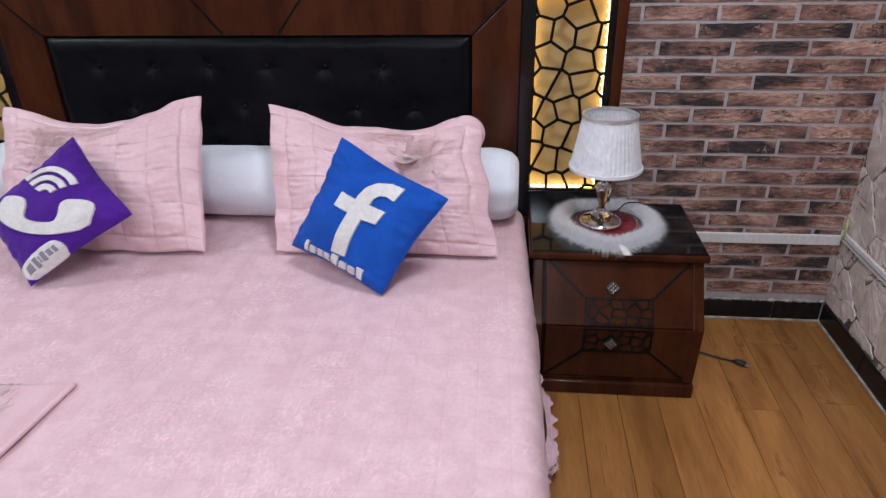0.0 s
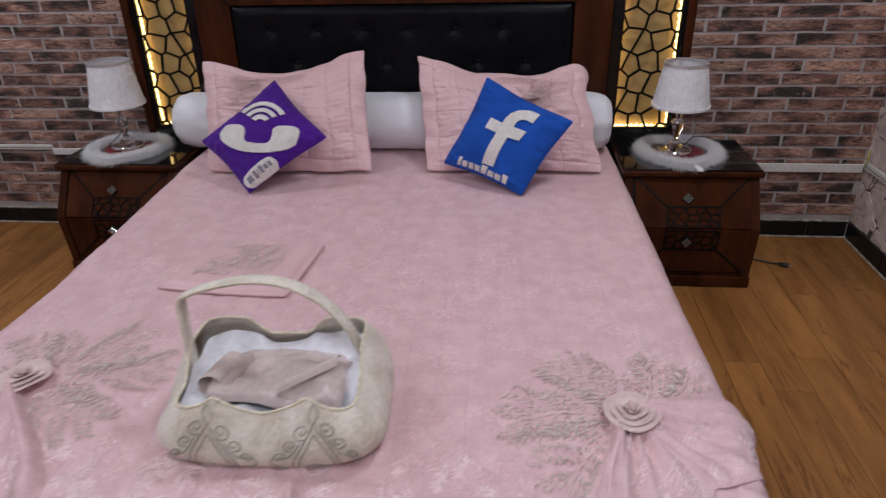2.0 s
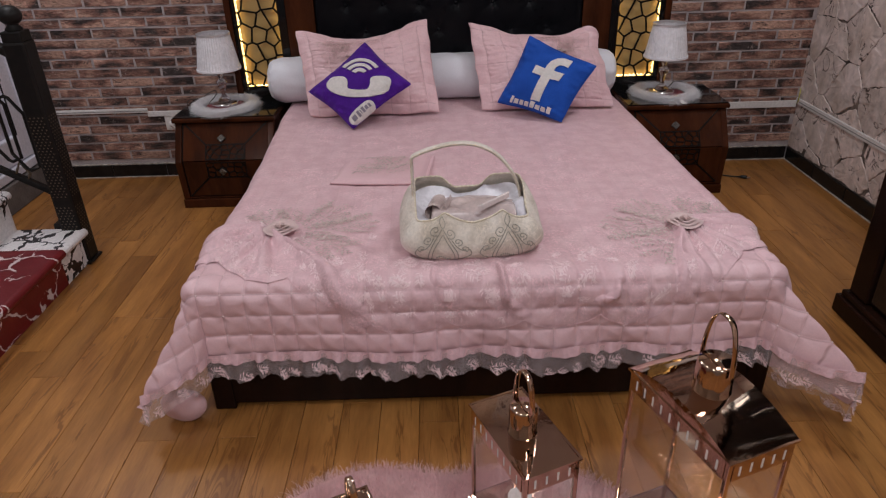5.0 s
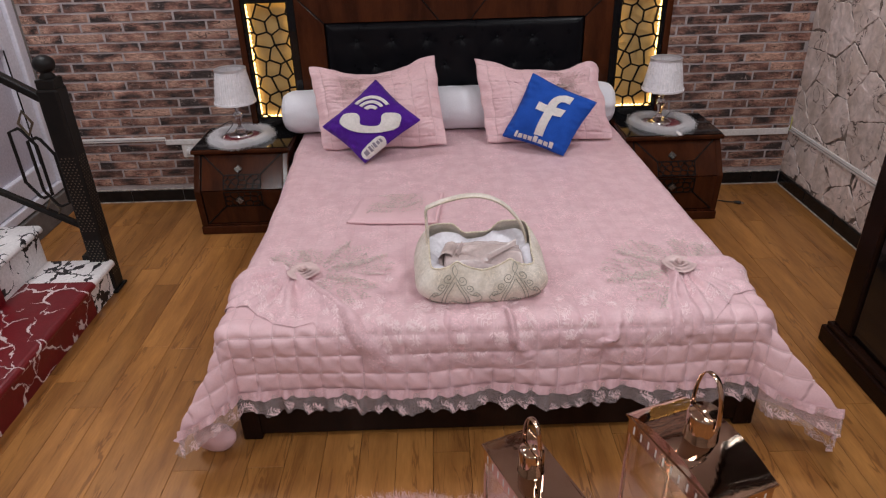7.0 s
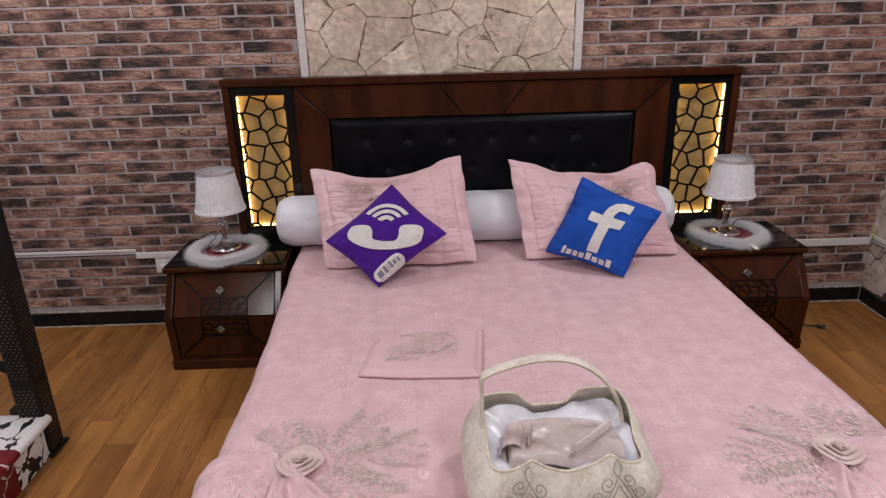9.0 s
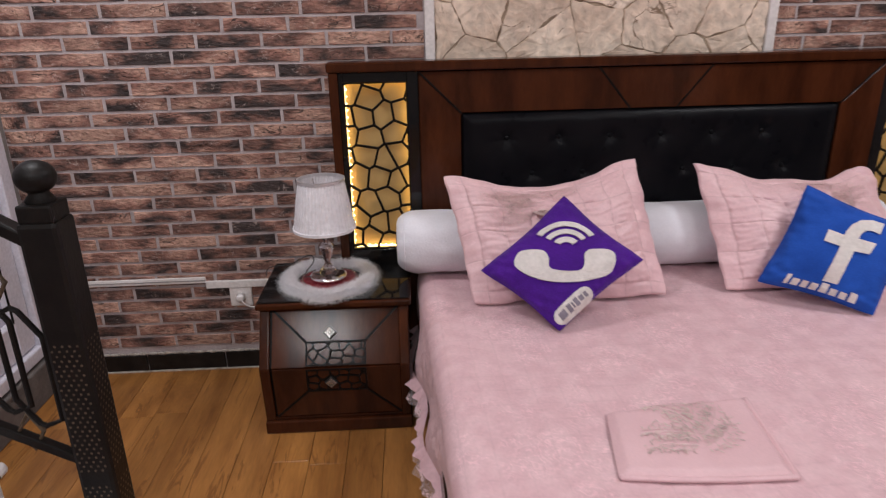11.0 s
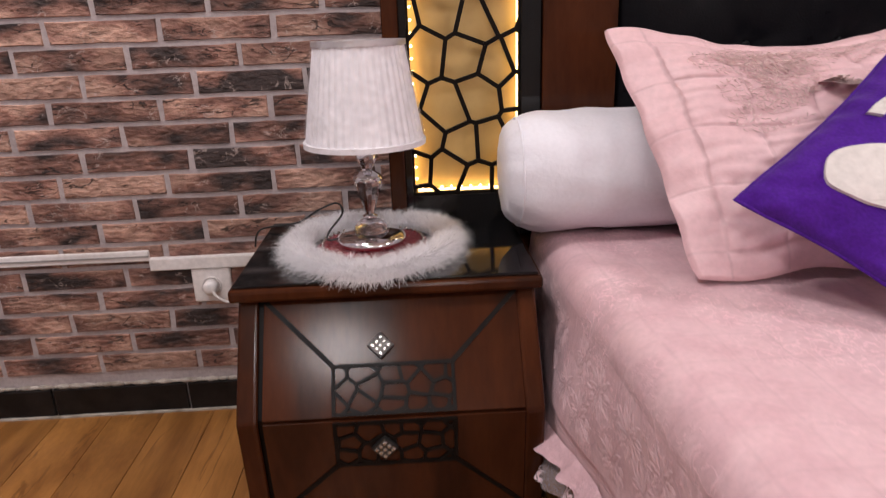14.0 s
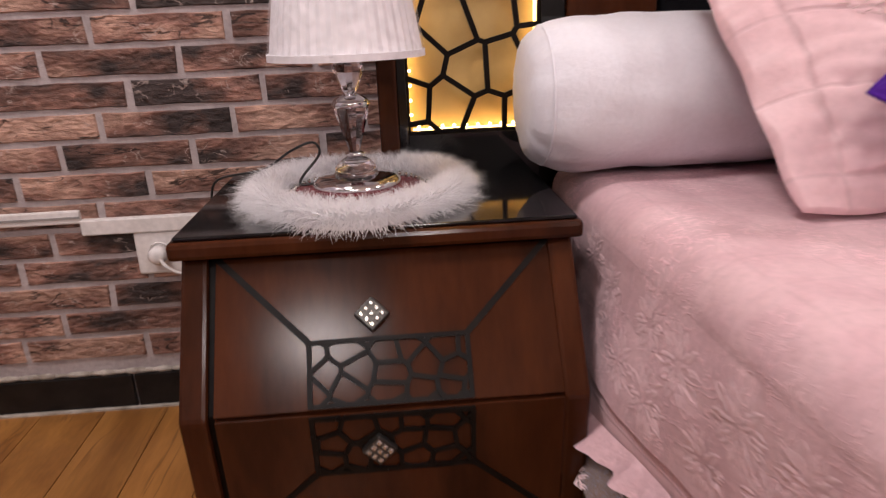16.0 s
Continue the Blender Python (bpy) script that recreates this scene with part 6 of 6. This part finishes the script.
for o in (-0.006, 0.006):
    tube([(0.106 + o * 0.5, -0.031 + o, 0.012), (0.124 + o * 0.5, -0.042 + o, 0.012)], 0.002, 6, bm=pins)
part("pins", pins, M_CHROME, cable)

# ---- on the bed: folded sham and basket ----
fold = thing("folded_sham", (-0.305, -1.345, QZ + 0.010), "pink embroidered pillow sham folded flat on the bed", "pillowcase")
FA, FB, FC, FD = (Vector(c) for c in ((-0.204, -0.118, 0), (0.170, -0.146, 0), (0.200, 0.150, 0), (-0.165, 0.115, 0)))


def folded(z, wob):
    def fn(u, v):
        p = FA * (1 - u) * (1 - v) + FB * u * (1 - v) + FC * u * v + FD * (1 - u) * v
        p.y += -0.018 * math.sin(math.pi * u) * (1 - v) ** 2 * 0.5
        e = min(u, 1 - u, v, 1 - v)
        p.z += z * min(1, 0.35 + e * 12) + wob * noise.noise((u * 4, v * 4, 1)) + 0.0025 * abs(math.sin(math.pi * u * 5)) * min(1, e * 10)
        return p
    return fn


sh = bmesh.new()
sheet(60, 44, folded(0.020, 0.004), bm=sh)
sheet(20, 16, lambda u, v: folded(0.0, 0.0)(u, v) * 0.995, bm=sh)
body = part("cloth", sh, M_PINK, fold, smooth=True)
part("fold_edge", tube([folded(0.010, 0)(k / 40, 0.0) + Vector((0, -0.002, 0.004)) for k in range(41)] + [folded(0.010, 0)(1, k / 30) + Vector((0.002, 0, 0.004)) for k in range(31)], 0.007, 8, flat=0.8), M_PINK, fold, "rolled folded edge", smooth=True)
emb = bmesh.new()
on_f = lambda x, y, h: folded(0.020, 0.004)(min(1, max(0, (x + 0.19) / 0.38)), min(1, max(0, (y + 0.14) / 0.26))) + Vector((0, 0, h + 0.003))
for x, y, a in ((0.01, -0.05, 90), (0.01, 0.03, 60), (0.01, 0.03, 120), (0.01, -0.02, 30), (0.01, -0.02, 150), (0.01, -0.06, 20), (0.01, -0.06, 160)):
    leaf_spray(emb, on_f, x, y, radians(a), 0.11, r4, 0.55, 0.6)
part("embroidery", emb, M_SILVER, fold, "silver-grey leaf embroidery", kind="stuff")

bag = thing("gift_basket", (0.016, -1.972, QZ + 0.012), "cream brocade basket with a satin lining, holding folded satin", "basket", rz=3)


def bag_ring(a, w, d, e=3.4):
    c, s_ = math.cos(a), math.sin(a)
    k = (abs(c) ** e + abs(s_) ** e) ** (-1 / e)
    return w * k * c, d * k * s_


def rim_z(a):
    """The scalloped rim: dips in the middle of front and back, raised at the four corners."""
    c, s_ = math.cos(a), math.sin(a)
    x = 0.176 * c * (abs(c) ** 9 + abs(s_) ** 9) ** (-1 / 9)
    back = max(0.0, min(1.0, s_ * 1.5 + 0.62))
    front_z = 0.120 + 0.030 * math.exp(-((abs(abs(x) - 0.088) / 0.030) ** 1.2)) - 0.008 * math.exp(-(x / 0.04) ** 2)
    ear = max(0.0, min(1.0, (abs(x) - 0.035) / 0.06))
    back_z = 0.138 + 0.040 * ear * ear * (3 - 2 * ear)
    return front_z + (back_z - front_z) * back * back * (3 - 2 * back)


def bag_body(u, v, inset=0.0):
    a = 2 * math.pi * u
    w = 0.174 + 0.054 * math.sin(math.pi * min(1.0, 0.06 + v * 0.94) ** 0.72) ** 0.8
    d = 0.114 + 0.041 * math.sin(math.pi * min(1.0, 0.06 + v * 0.94) ** 0.72) ** 0.8
    x, y = bag_ring(a, w - inset, d - inset, 3.4 + 5.6 * v ** 1.5)
    return Vector((x, y, rim_z(a) * v + 0.002 * noise.noise((x * 14, y * 14, v * 3))))


bb = bmesh.new()
sheet(160, 30, lambda u, v: bag_body(u, v), bm=bb)
sheet(96, 1, lambda u, v: Vector((*bag_ring(2 * math.pi * u, 0.18 * v, 0.12 * v), 0.0)), bm=bb)
part("outer", bb, M_BAG, bag, "cream brocade outside", smooth=True)
part("lining", sheet(96, 20, lambda u, v: bag_body(u, 0.15 + 0.85 * v, 0.012 - 0.009 * v) + Vector((0, 0, 0.001 + 0.008 * noise.noise((math.cos(6.28 * u) * 3, math.sin(6.28 * u) * 3, v * 4)) * (1 - v)))), M_BAG, bag, "inner brocade wall", smooth=True)


def satin(u, v):
    a = 2 * math.pi * u
    k = 0.30 + 0.70 * v
    x, y = bag_ring(a, 0.171 * k, 0.111 * k, 3.4 + 5.6 * v)
    z = 0.070 + (min(rim_z(a), 0.150) - 0.012 - 0.070) * v ** 1.3 + 0.010 * noise.noise((x * 22, y * 22, 2)) + 0.008 * math.sin(a * 5 + v * 3) * v
    return Vector((x, y, z))


part("satin_lining", sheet(96, 14, satin), M_LINING, bag, "white satin lining", smooth=True)
part("floor_cloth", sheet(96, 3, lambda u, v: Vector((*bag_ring(2 * math.pi * u, 0.06 * v, 0.04 * v, 3.2), 0.070 + 0.01 * noise.noise((u * 6, v, 1))))), M_LINING, bag, smooth=True)
part("cord_trim", tube([bag_body(k / 160, 1.0) + Vector((0, 0, 0.001)) for k in range(160)], [0.0026 + 0.0012 * (k % 2) for k in range(160)], 7, closed=True), M_ROPE, bag, "twisted gold cord on the rim", smooth=True)

# handle: an upright wide strap, arched, with gold edging
hp = []
HPTS = [(-0.172, 0.012, 0.10), (-0.178, 0.020, 0.17), (-0.179, 0.028, 0.245), (-0.179, 0.030, 0.272), (-0.170, 0.032, 0.284), (-0.120, 0.034, 0.302), (-0.045, 0.036, 0.316), (0.028, 0.038, 0.308), (0.092, 0.040, 0.272), (0.140, 0.042, 0.212), (0.166, 0.044, 0.145), (0.172, 0.046, 0.10)]


def along(pts, t):
    t = max(0.0, min(0.9999, t)) * (len(pts) - 1)
    i = int(t)
    f = t - i
    p = [Vector(pts[max(0, min(len(pts) - 1, i + k))]) for k in (-1, 0, 1, 2)]
    return 0.5 * (2 * p[1] + (p[2] - p[0]) * f + (2 * p[0] - 5 * p[1] + 4 * p[2] - p[3]) * f * f + (3 * p[1] - p[0] - 3 * p[2] + p[3]) * f ** 3)


def strap(u, v):
    c = along(HPTS, u)
    t = (along(HPTS, min(1, u + 0.01)) - along(HPTS, max(0, u - 0.01))).normalized()
    wide = Vector((0.10, 1, 0)).normalized()
    up_ = t.cross(wide).normalized()
    a = 2 * math.pi * v
    ca, sa = math.cos(a), math.sin(a)
    k = (abs(ca) ** 4 + abs(sa) ** 4) ** -0.25
    return c + wide * 0.0150 * k * ca + up_ * 0.0048 * k * sa


part("handle", sheet(60, 16, strap), M_BAG, bag, "arched padded handle", smooth=True)
for vv in (0.06, 0.44):
    part("handle_cord", tube([strap(k / 60, vv) for k in range(61)], 0.0015, 6), M_ROPE, bag, "gold cord edging", smooth=True)


def scroll(cx, s):
    """Half of a mirrored embroidered scroll, in (across, up) of the basket's front."""
    T = [k / 22 for k in range(23)]

    def curl(x, z, r, a0, turn):
        return [(cx + s * (x + r * (1 - 0.85 * t) * math.cos(a0 + turn * t)), z + r * (1 - 0.85 * t) * math.sin(a0 + turn * t)) for t in T]
    side = [(cx + s * (0.001 + 0.036 * (1 - t) ** 0.9 * (1 + 0.35 * math.sin(math.pi * t * 0.9))), 0.006 + 0.094 * t) for t in T]
    inner = [(cx + s * (0.001 + 0.027 * (1 - t) ** 0.9 * (1 + 0.35 * math.sin(math.pi * t * 0.9))), 0.006 + 0.080 * t) for t in T]
    leaf = [(cx + s * (0.046 + 0.022 * math.sin(math.pi * t * 0.75)), 0.006 + 0.046 * t) for t in T]
    link = [(cx + s * (0.056 - 0.034 * t), 0.046 + 0.030 * t - 0.010 * math.sin(math.pi * t)) for t in T]
    bud = [(cx + s * 0.0065 * math.sin(math.pi * t), 0.100 + 0.026 * t) for t in T]
    return [side, inner, leaf, link, bud, curl(0.018, 0.094, 0.014, -2.0, 8.5), curl(0.036, 0.074, 0.012, -1.6, 8.0), curl(0.052, 0.052, 0.011, -1.4, 7.5)]


def on_front(x, z):
    """The basket's front wall at (x, height)."""
    best = None
    lo, hi = math.pi, 2 * math.pi
    v = z / 0.15
    for _ in range(30):
        m = (lo + hi) / 2
        if bag_body(m / (2 * math.pi), min(1, v)).x < x:
            lo = m
        else:
            hi = m
    p = bag_body(lo / (2 * math.pi), min(1, v))
    return p + Vector((x * 0.1, -0.0015, 0))


sc = bmesh.new()
for cx in (-0.088, 0.092):
    for s in (-1, 1):
        for line in scroll(cx, s):
            tube([on_front(cx + (p - cx) * 1.15, q * 1.14) for p, q in line], 0.0014, 5, bm=sc)
    for k in range(7):
        bmesh.ops.create_icosphere(sc, subdivisions=1, radius=0.0030, matrix=Matrix.Translation(on_front(cx - 0.018 + 0.006 * k, 0.014 + 0.006 * math.sin(k * 0.9))))
part("scroll_embroidery", sc, M_SCROLL, bag, "grey-green scroll embroidery", smooth=True, kind="stuff")

satin_cloth = thing("satin_cloth", (0.022, -1.972, QZ + 0.098), "taupe satin cloth folded inside the basket", "cloth")


def folded_satin(u, v):
    x, y = -0.130 + 0.270 * u, -0.082 + 0.172 * v + 0.015 * math.sin(u * 3)
    z = 0.018 + 0.030 * math.sin(math.pi * min(1, v * 0.9 + 0.1)) * (0.6 + 0.4 * math.sin(math.pi * u)) + 0.014 * math.sin(7 * u + 5 * v) * (1 - v)
    z += 0.010 * noise.noise((u * 5, v * 5, 3))
    if min(u, v, 1 - u, 1 - v) < 1e-6:
        z -= 0.022
    return (x, y, z)


part("fold", sheet(48, 36, folded_satin), M_TAUPE, satin_cloth, smooth=True)
part("rolled_fold", sheet(30, 16, lambda u, v: (-0.120 + 0.055 * math.cos(2.2 * v * math.pi) * (0.35 + 0.4 * v) + 0.02 * u, -0.055 + 0.085 * u, 0.040 + 0.050 * math.sin(2.2 * v * math.pi) * (0.35 + 0.4 * v))), M_TAUPE, satin_cloth, smooth=True)
part("rolled_fold", sheet(30, 10, lambda u, v: (0.02 + 0.10 * u, -0.075 + 0.075 * u + 0.03 * v, 0.046 + 0.014 * math.sin(math.pi * v) + 0.012 * u)), M_TAUPE, satin_cloth, smooth=True)


# ---- lanterns and rug ----
def lantern(loc, rz, lx, ly, eave, chim, ring_top, label):
    """A metal lantern: four posts, glass sides, pierced bands, an arched roof with a chimney and a handle."""
    root = thing("lantern", loc, label, "lantern", "metal lanterns", rz)
    part("base", boxes((-lx - 0.008, lx + 0.008, -ly - 0.008, ly + 0.008, 0, 0.02), (-lx, lx, -ly, ly, 0.02, 0.035), bevel=0.003), M_COPPER, root)
    t = 0.011
    for sx in (-1, 1):
        for sy in (-1, 1):
            part("post", boxes((min(sx * lx, sx * (lx - t)), max(sx * lx, sx * (lx - t)), min(sy * ly, sy * (ly - t)), max(sy * ly, sy * (ly - t)), 0.035, eave - 0.001), bevel=0.0015), M_COPPER, root)
    bh = 0.052
    for s in (-1, 1):
        b1 = part("band", boxes((-lx + t, lx - t, s * ly - 0.002, s * ly + 0.002, eave - bh, eave - 0.002)), M_COPPER, root, "pierced metal band")
        b2 = part("band", boxes((s * lx - 0.002, s * lx + 0.002, -ly + t, ly - t, eave - bh, eave - 0.002)), M_COPPER, root, "pierced metal band")
        # Slots are solid pale bars; the light through them is only their colour.
        n = max(3, int(lx / 0.016))
        sl = boxes(*[(-lx + 0.03 + (2 * lx - 0.06) * k / (n - 1) - 0.003, -lx + 0.03 + (2 * lx - 0.06) * k / (n - 1) + 0.003, s * ly - 0.0025, s * ly + 0.0025, eave - 0.042, eave - 0.016) for k in range(n)], bevel=0.0008)
        part("slots", sl, M_FELT, b1, "pale bars standing for light through the slots", kind="stuff")
        n = max(3, int(ly / 0.016))
        sl = boxes(*[(s * lx - 0.0025, s * lx + 0.0025, -ly + 0.028 + (2 * ly - 0.056) * k / (n - 1) - 0.003, -ly + 0.028 + (2 * ly - 0.056) * k / (n - 1) + 0.003, eave - 0.042, eave - 0.016) for k in range(n)], bevel=0.0008)
        part("slots", sl, M_FELT, b2, "pale bars standing for light through the slots", kind="stuff")
        part("pane", boxes((-lx + t, lx - t, s * (ly - 0.005) - 0.0012, s * (ly - 0.005) + 0.0012, 0.036, eave - bh)), M_PANE, root, "clear glass side").visible_shadow = False
        part("pane", boxes((s * (lx - 0.005) - 0.0012, s * (lx - 0.005) + 0.0012, -ly + t, ly - t, 0.036, eave - bh)), M_PANE, root, "clear glass side").visible_shadow = False
    rise = chim - eave - 0.075

    def vault(x):
        return eave + rise * (1 - (x / lx) ** 2)
    part("roof", sheet(40, 8, lambda u, v: ((2 * u - 1) * (lx + 0.005), (2 * v - 1) * (ly + 0.004), vault((2 * u - 1) * lx) + 0.001 * math.sin(7 * u + 5 * v))), M_COPPER, root, "arched polished roof", smooth=True)
    for s in (-1, 1):
        arch = [(-lx, eave - 0.002)] + [(lx * (k / 10 - 1), vault(lx * (k / 10 - 1)) - 0.0012) for k in range(1, 20)] + [(lx, eave - 0.002)]
        part("gable_plate", prism(arch, "y", s * ly - 0.0018, s * ly + 0.0018), M_COPPER, root, "arched plate under the roof")
    part("roof_lip", boxes((-lx - 0.005, lx + 0.005, -ly - 0.005, -ly + 0.001, eave - 0.004, eave + 0.0015), (-lx - 0.005, lx + 0.005, ly - 0.001, ly + 0.005, eave - 0.004, eave + 0.0015), (-lx - 0.005, -lx + 0.001, -ly, ly, eave - 0.004, eave + 0.0015), (lx - 0.001, lx + 0.005, -ly, ly, eave - 0.004, eave + 0.0015)), M_COPPER, root)
    r = min(lx, ly) * 0.46
    part("chimney", lathe([(r * 1.10, eave + rise * 0.80), (r * 1.03, eave + rise + 0.008), (r, chim - 0.006), (r - 0.003, chim), (0.001, chim + 0.003)], 36), M_COPPER, root, smooth=True)

    def loop(u, v):
        a, b = math.pi * u, 2 * math.pi * v
        c = Vector(((r + 0.005) * math.copysign(abs(math.cos(a)) ** 0.75, math.cos(a)), 0, chim - 0.022 + (ring_top - chim + 0.022) * math.sin(a) ** 0.85))
        o = Vector((math.cos(a), 0, math.sin(a)))
        return c + o * 0.0020 * math.cos(b) + Vector((0, 1, 0)) * 0.0075 * math.sin(b)
    part("handle", sheet(48, 8, loop), M_COPPER, root, "flat arched metal handle", smooth=True)
    part("candle", lathe([(0.001, 0.036), (0.03, 0.036), (0.03, 0.125), (0.026, 0.128), (0.001, 0.126)], 28), M_FELT, root, "white candle", smooth=True)
    return root


RUGZ = 0.014
lantern((0.502, -2.785, RUGZ), -69.5, 0.163, 0.086, 0.484, 0.600, 0.712, "large polished rose-gold lantern standing on the rug")
lantern((0.104, -2.712, RUGZ), -67.0, 0.134, 0.073, 0.348, 0.425, 0.522, "smaller polished rose-gold lantern standing on the rug")
lantern((-0.290, -2.885, RUGZ), -66.0, 0.10, 0.058, 0.235, 0.30, 0.385, "small polished rose-gold lantern standing on the rug")

rug = thing("fur_rug", (-0.06, -2.985, 0.0), "shaggy pale pink fur rug", "rug")
r7 = random.Random(77)


def rug_edge(a):
    k = (abs(math.cos(a)) ** 3.4 + abs(math.sin(a)) ** 3.4) ** (-1 / 3.4)
    return (0.56 + 0.02 * math.sin(3 * a + 1)) * k * math.cos(a), (0.50 + 0.02 * math.sin(7 * a)) * k * math.sin(a)


part("pile_base", sheet(64, 6, lambda u, v: (rug_edge(2 * math.pi * u)[0] * (1 - v), rug_edge(2 * math.pi * u)[1] * (1 - v), 0.002 + 0.010 * min(1, v * 4))), M_PINKFUR, rug, smooth=True)
roots = []
for k in range(60000):
    a, q = r7.uniform(0, 2 * math.pi), math.sqrt(r7.random())
    x, y = rug_edge(a)
    roots.append(((x * q, y * q, 0.008), (0.5 * math.cos(a) * q, 0.5 * math.sin(a) * q, 0.8)))
part("pile", strands(roots, 0.034, 0.34, 0.0008, r7), M_PINKFUR, rug, kind="stuff")

# ---- floor planks ----
PLW, PLL = 0.128, 0.92
me_plank = bpy.data.meshes.new("plank")
pb = boxes((-PLW / 2 + 0.0006, PLW / 2 - 0.0006, -PLL / 2 + 0.0006, PLL / 2 - 0.0006, -0.006, 0.0), bevel=0.0012)
pb.to_mesh(me_plank)
pb.free()
me_plank.materials.append(M_PLANK)
r8 = random.Random(3)
cols = int((ROOM_E - ROOM_W) / PLW) + 1
for i in range(cols):
    x0 = ROOM_W + i * PLW
    x1 = min(x0 + PLW, ROOM_E)
    y1 = 0.0 + PLL * r8.uniform(0.0, 1.0)
    while y1 > ROOM_S:
        a, b = max(y1 - PLL, ROOM_S), min(y1, 0.0)
        if b - a > 0.02:
            if a < -4.4:
                a = max(ROOM_S, y1 - 3 * PLL)
                y1 -= 2 * PLL
            shared("plank", me_plank, floor, ((x0 + x1) / 2, (a + b) / 2, 0.0), scale=((x1 - x0) / PLW, (b - a) / PLL, 1))
        y1 -= PLL

# ---- brick slips ----
r9 = random.Random(17)
variants = []
for k in range(8):
    bm = bmesh.new()
    n = 6
    bot, topv = [], []
    ring = [(-0.5 + i / n, -0.5) for i in range(n)] + [(0.5, -0.5)] + [(0.5, 0.5)] + [(0.5 - i / n, 0.5) for i in range(1, n + 1)]
    for p, q in ring:
        wx, wz = r9.uniform(-0.008, 0.006), r9.uniform(-0.06, 0.045)
        P, Q = p * (1 + 0.0) + wx * (1 if p > 0 else -1) * (abs(p) > 0.45), q + wz * (1 if q > 0 else -1) * 0.6
        bot.append(bm.verts.new((P * 0.229, 0.0, Q * 0.0455)))
        topv.append(bm.verts.new((P * 0.229 * 0.985, -0.004 + r9.uniform(-0.0008, 0.0008), Q * 0.0455 * 0.93)))
    m = len(ring)
    for i in range(m):
        bm.faces.new((bot[i], bot[(i + 1) % m], topv[(i + 1) % m], topv[i]))
    bm.faces.new(topv)
    bmesh.ops.recalc_face_normals(bm, faces=bm.faces[:])
    me = bpy.data.meshes.new("brick")
    bm.to_mesh(me)
    bm.free()
    me.materials.append(M_BRICK)
    variants.append(me)
CW, CH, Z0 = 0.240, 0.0556, 0.054
spots = []
row = 0
while Z0 + (row + 1) * CH < ROOM_H:
    z = Z0 + (row + 0.5) * CH
    x = -2.047 - 12 * CW + ((row - 11) * 0.088 + r9.uniform(-0.02, 0.02)) % CW
    while x < ROOM_E:
        a, b = max(x + 0.0055, ROOM_W + 0.003), min(x + CW - 0.0055, ROOM_E - 0.003)
        if b - a > 0.02 and z - CH / 2 > 0.07:
            for lo_, hi_ in (((a, min(b, PX0 - 0.03)), (max(a, PX1 + 0.03), b)) if z > 1.25 else ((a, b),)):
                mid = (lo_ + hi_) / 2
                if hi_ - lo_ > 0.015 and not (abs(mid) < 1.12 and z < 1.24):
                    spots.append((mid, z, (hi_ - lo_) / (CW - 0.011)))
        x += CW
    row += 1
near = sorted(spots, key=lambda s: s[1])[:300]
for mid, z, w in near:
    shared("brick", r9.choice(variants), wall_north, (mid, 0.0, z), (0, r9.choice((0, math.pi)), 0), (w, 1, 1))
far = bmesh.new()
for mid, z, w in sorted(spots, key=lambda s: s[1])[300:]:
    m0 = len(far.verts)
    far.from_mesh(variants[r9.randrange(8)])
    far.verts.ensure_lookup_table()
    for v in far.verts[m0:]:
        v.co = (v.co.x * w + mid, v.co.y, v.co.z + z)
part("far_bricks", far, M_BRICK, wall_north, kind="stuff")
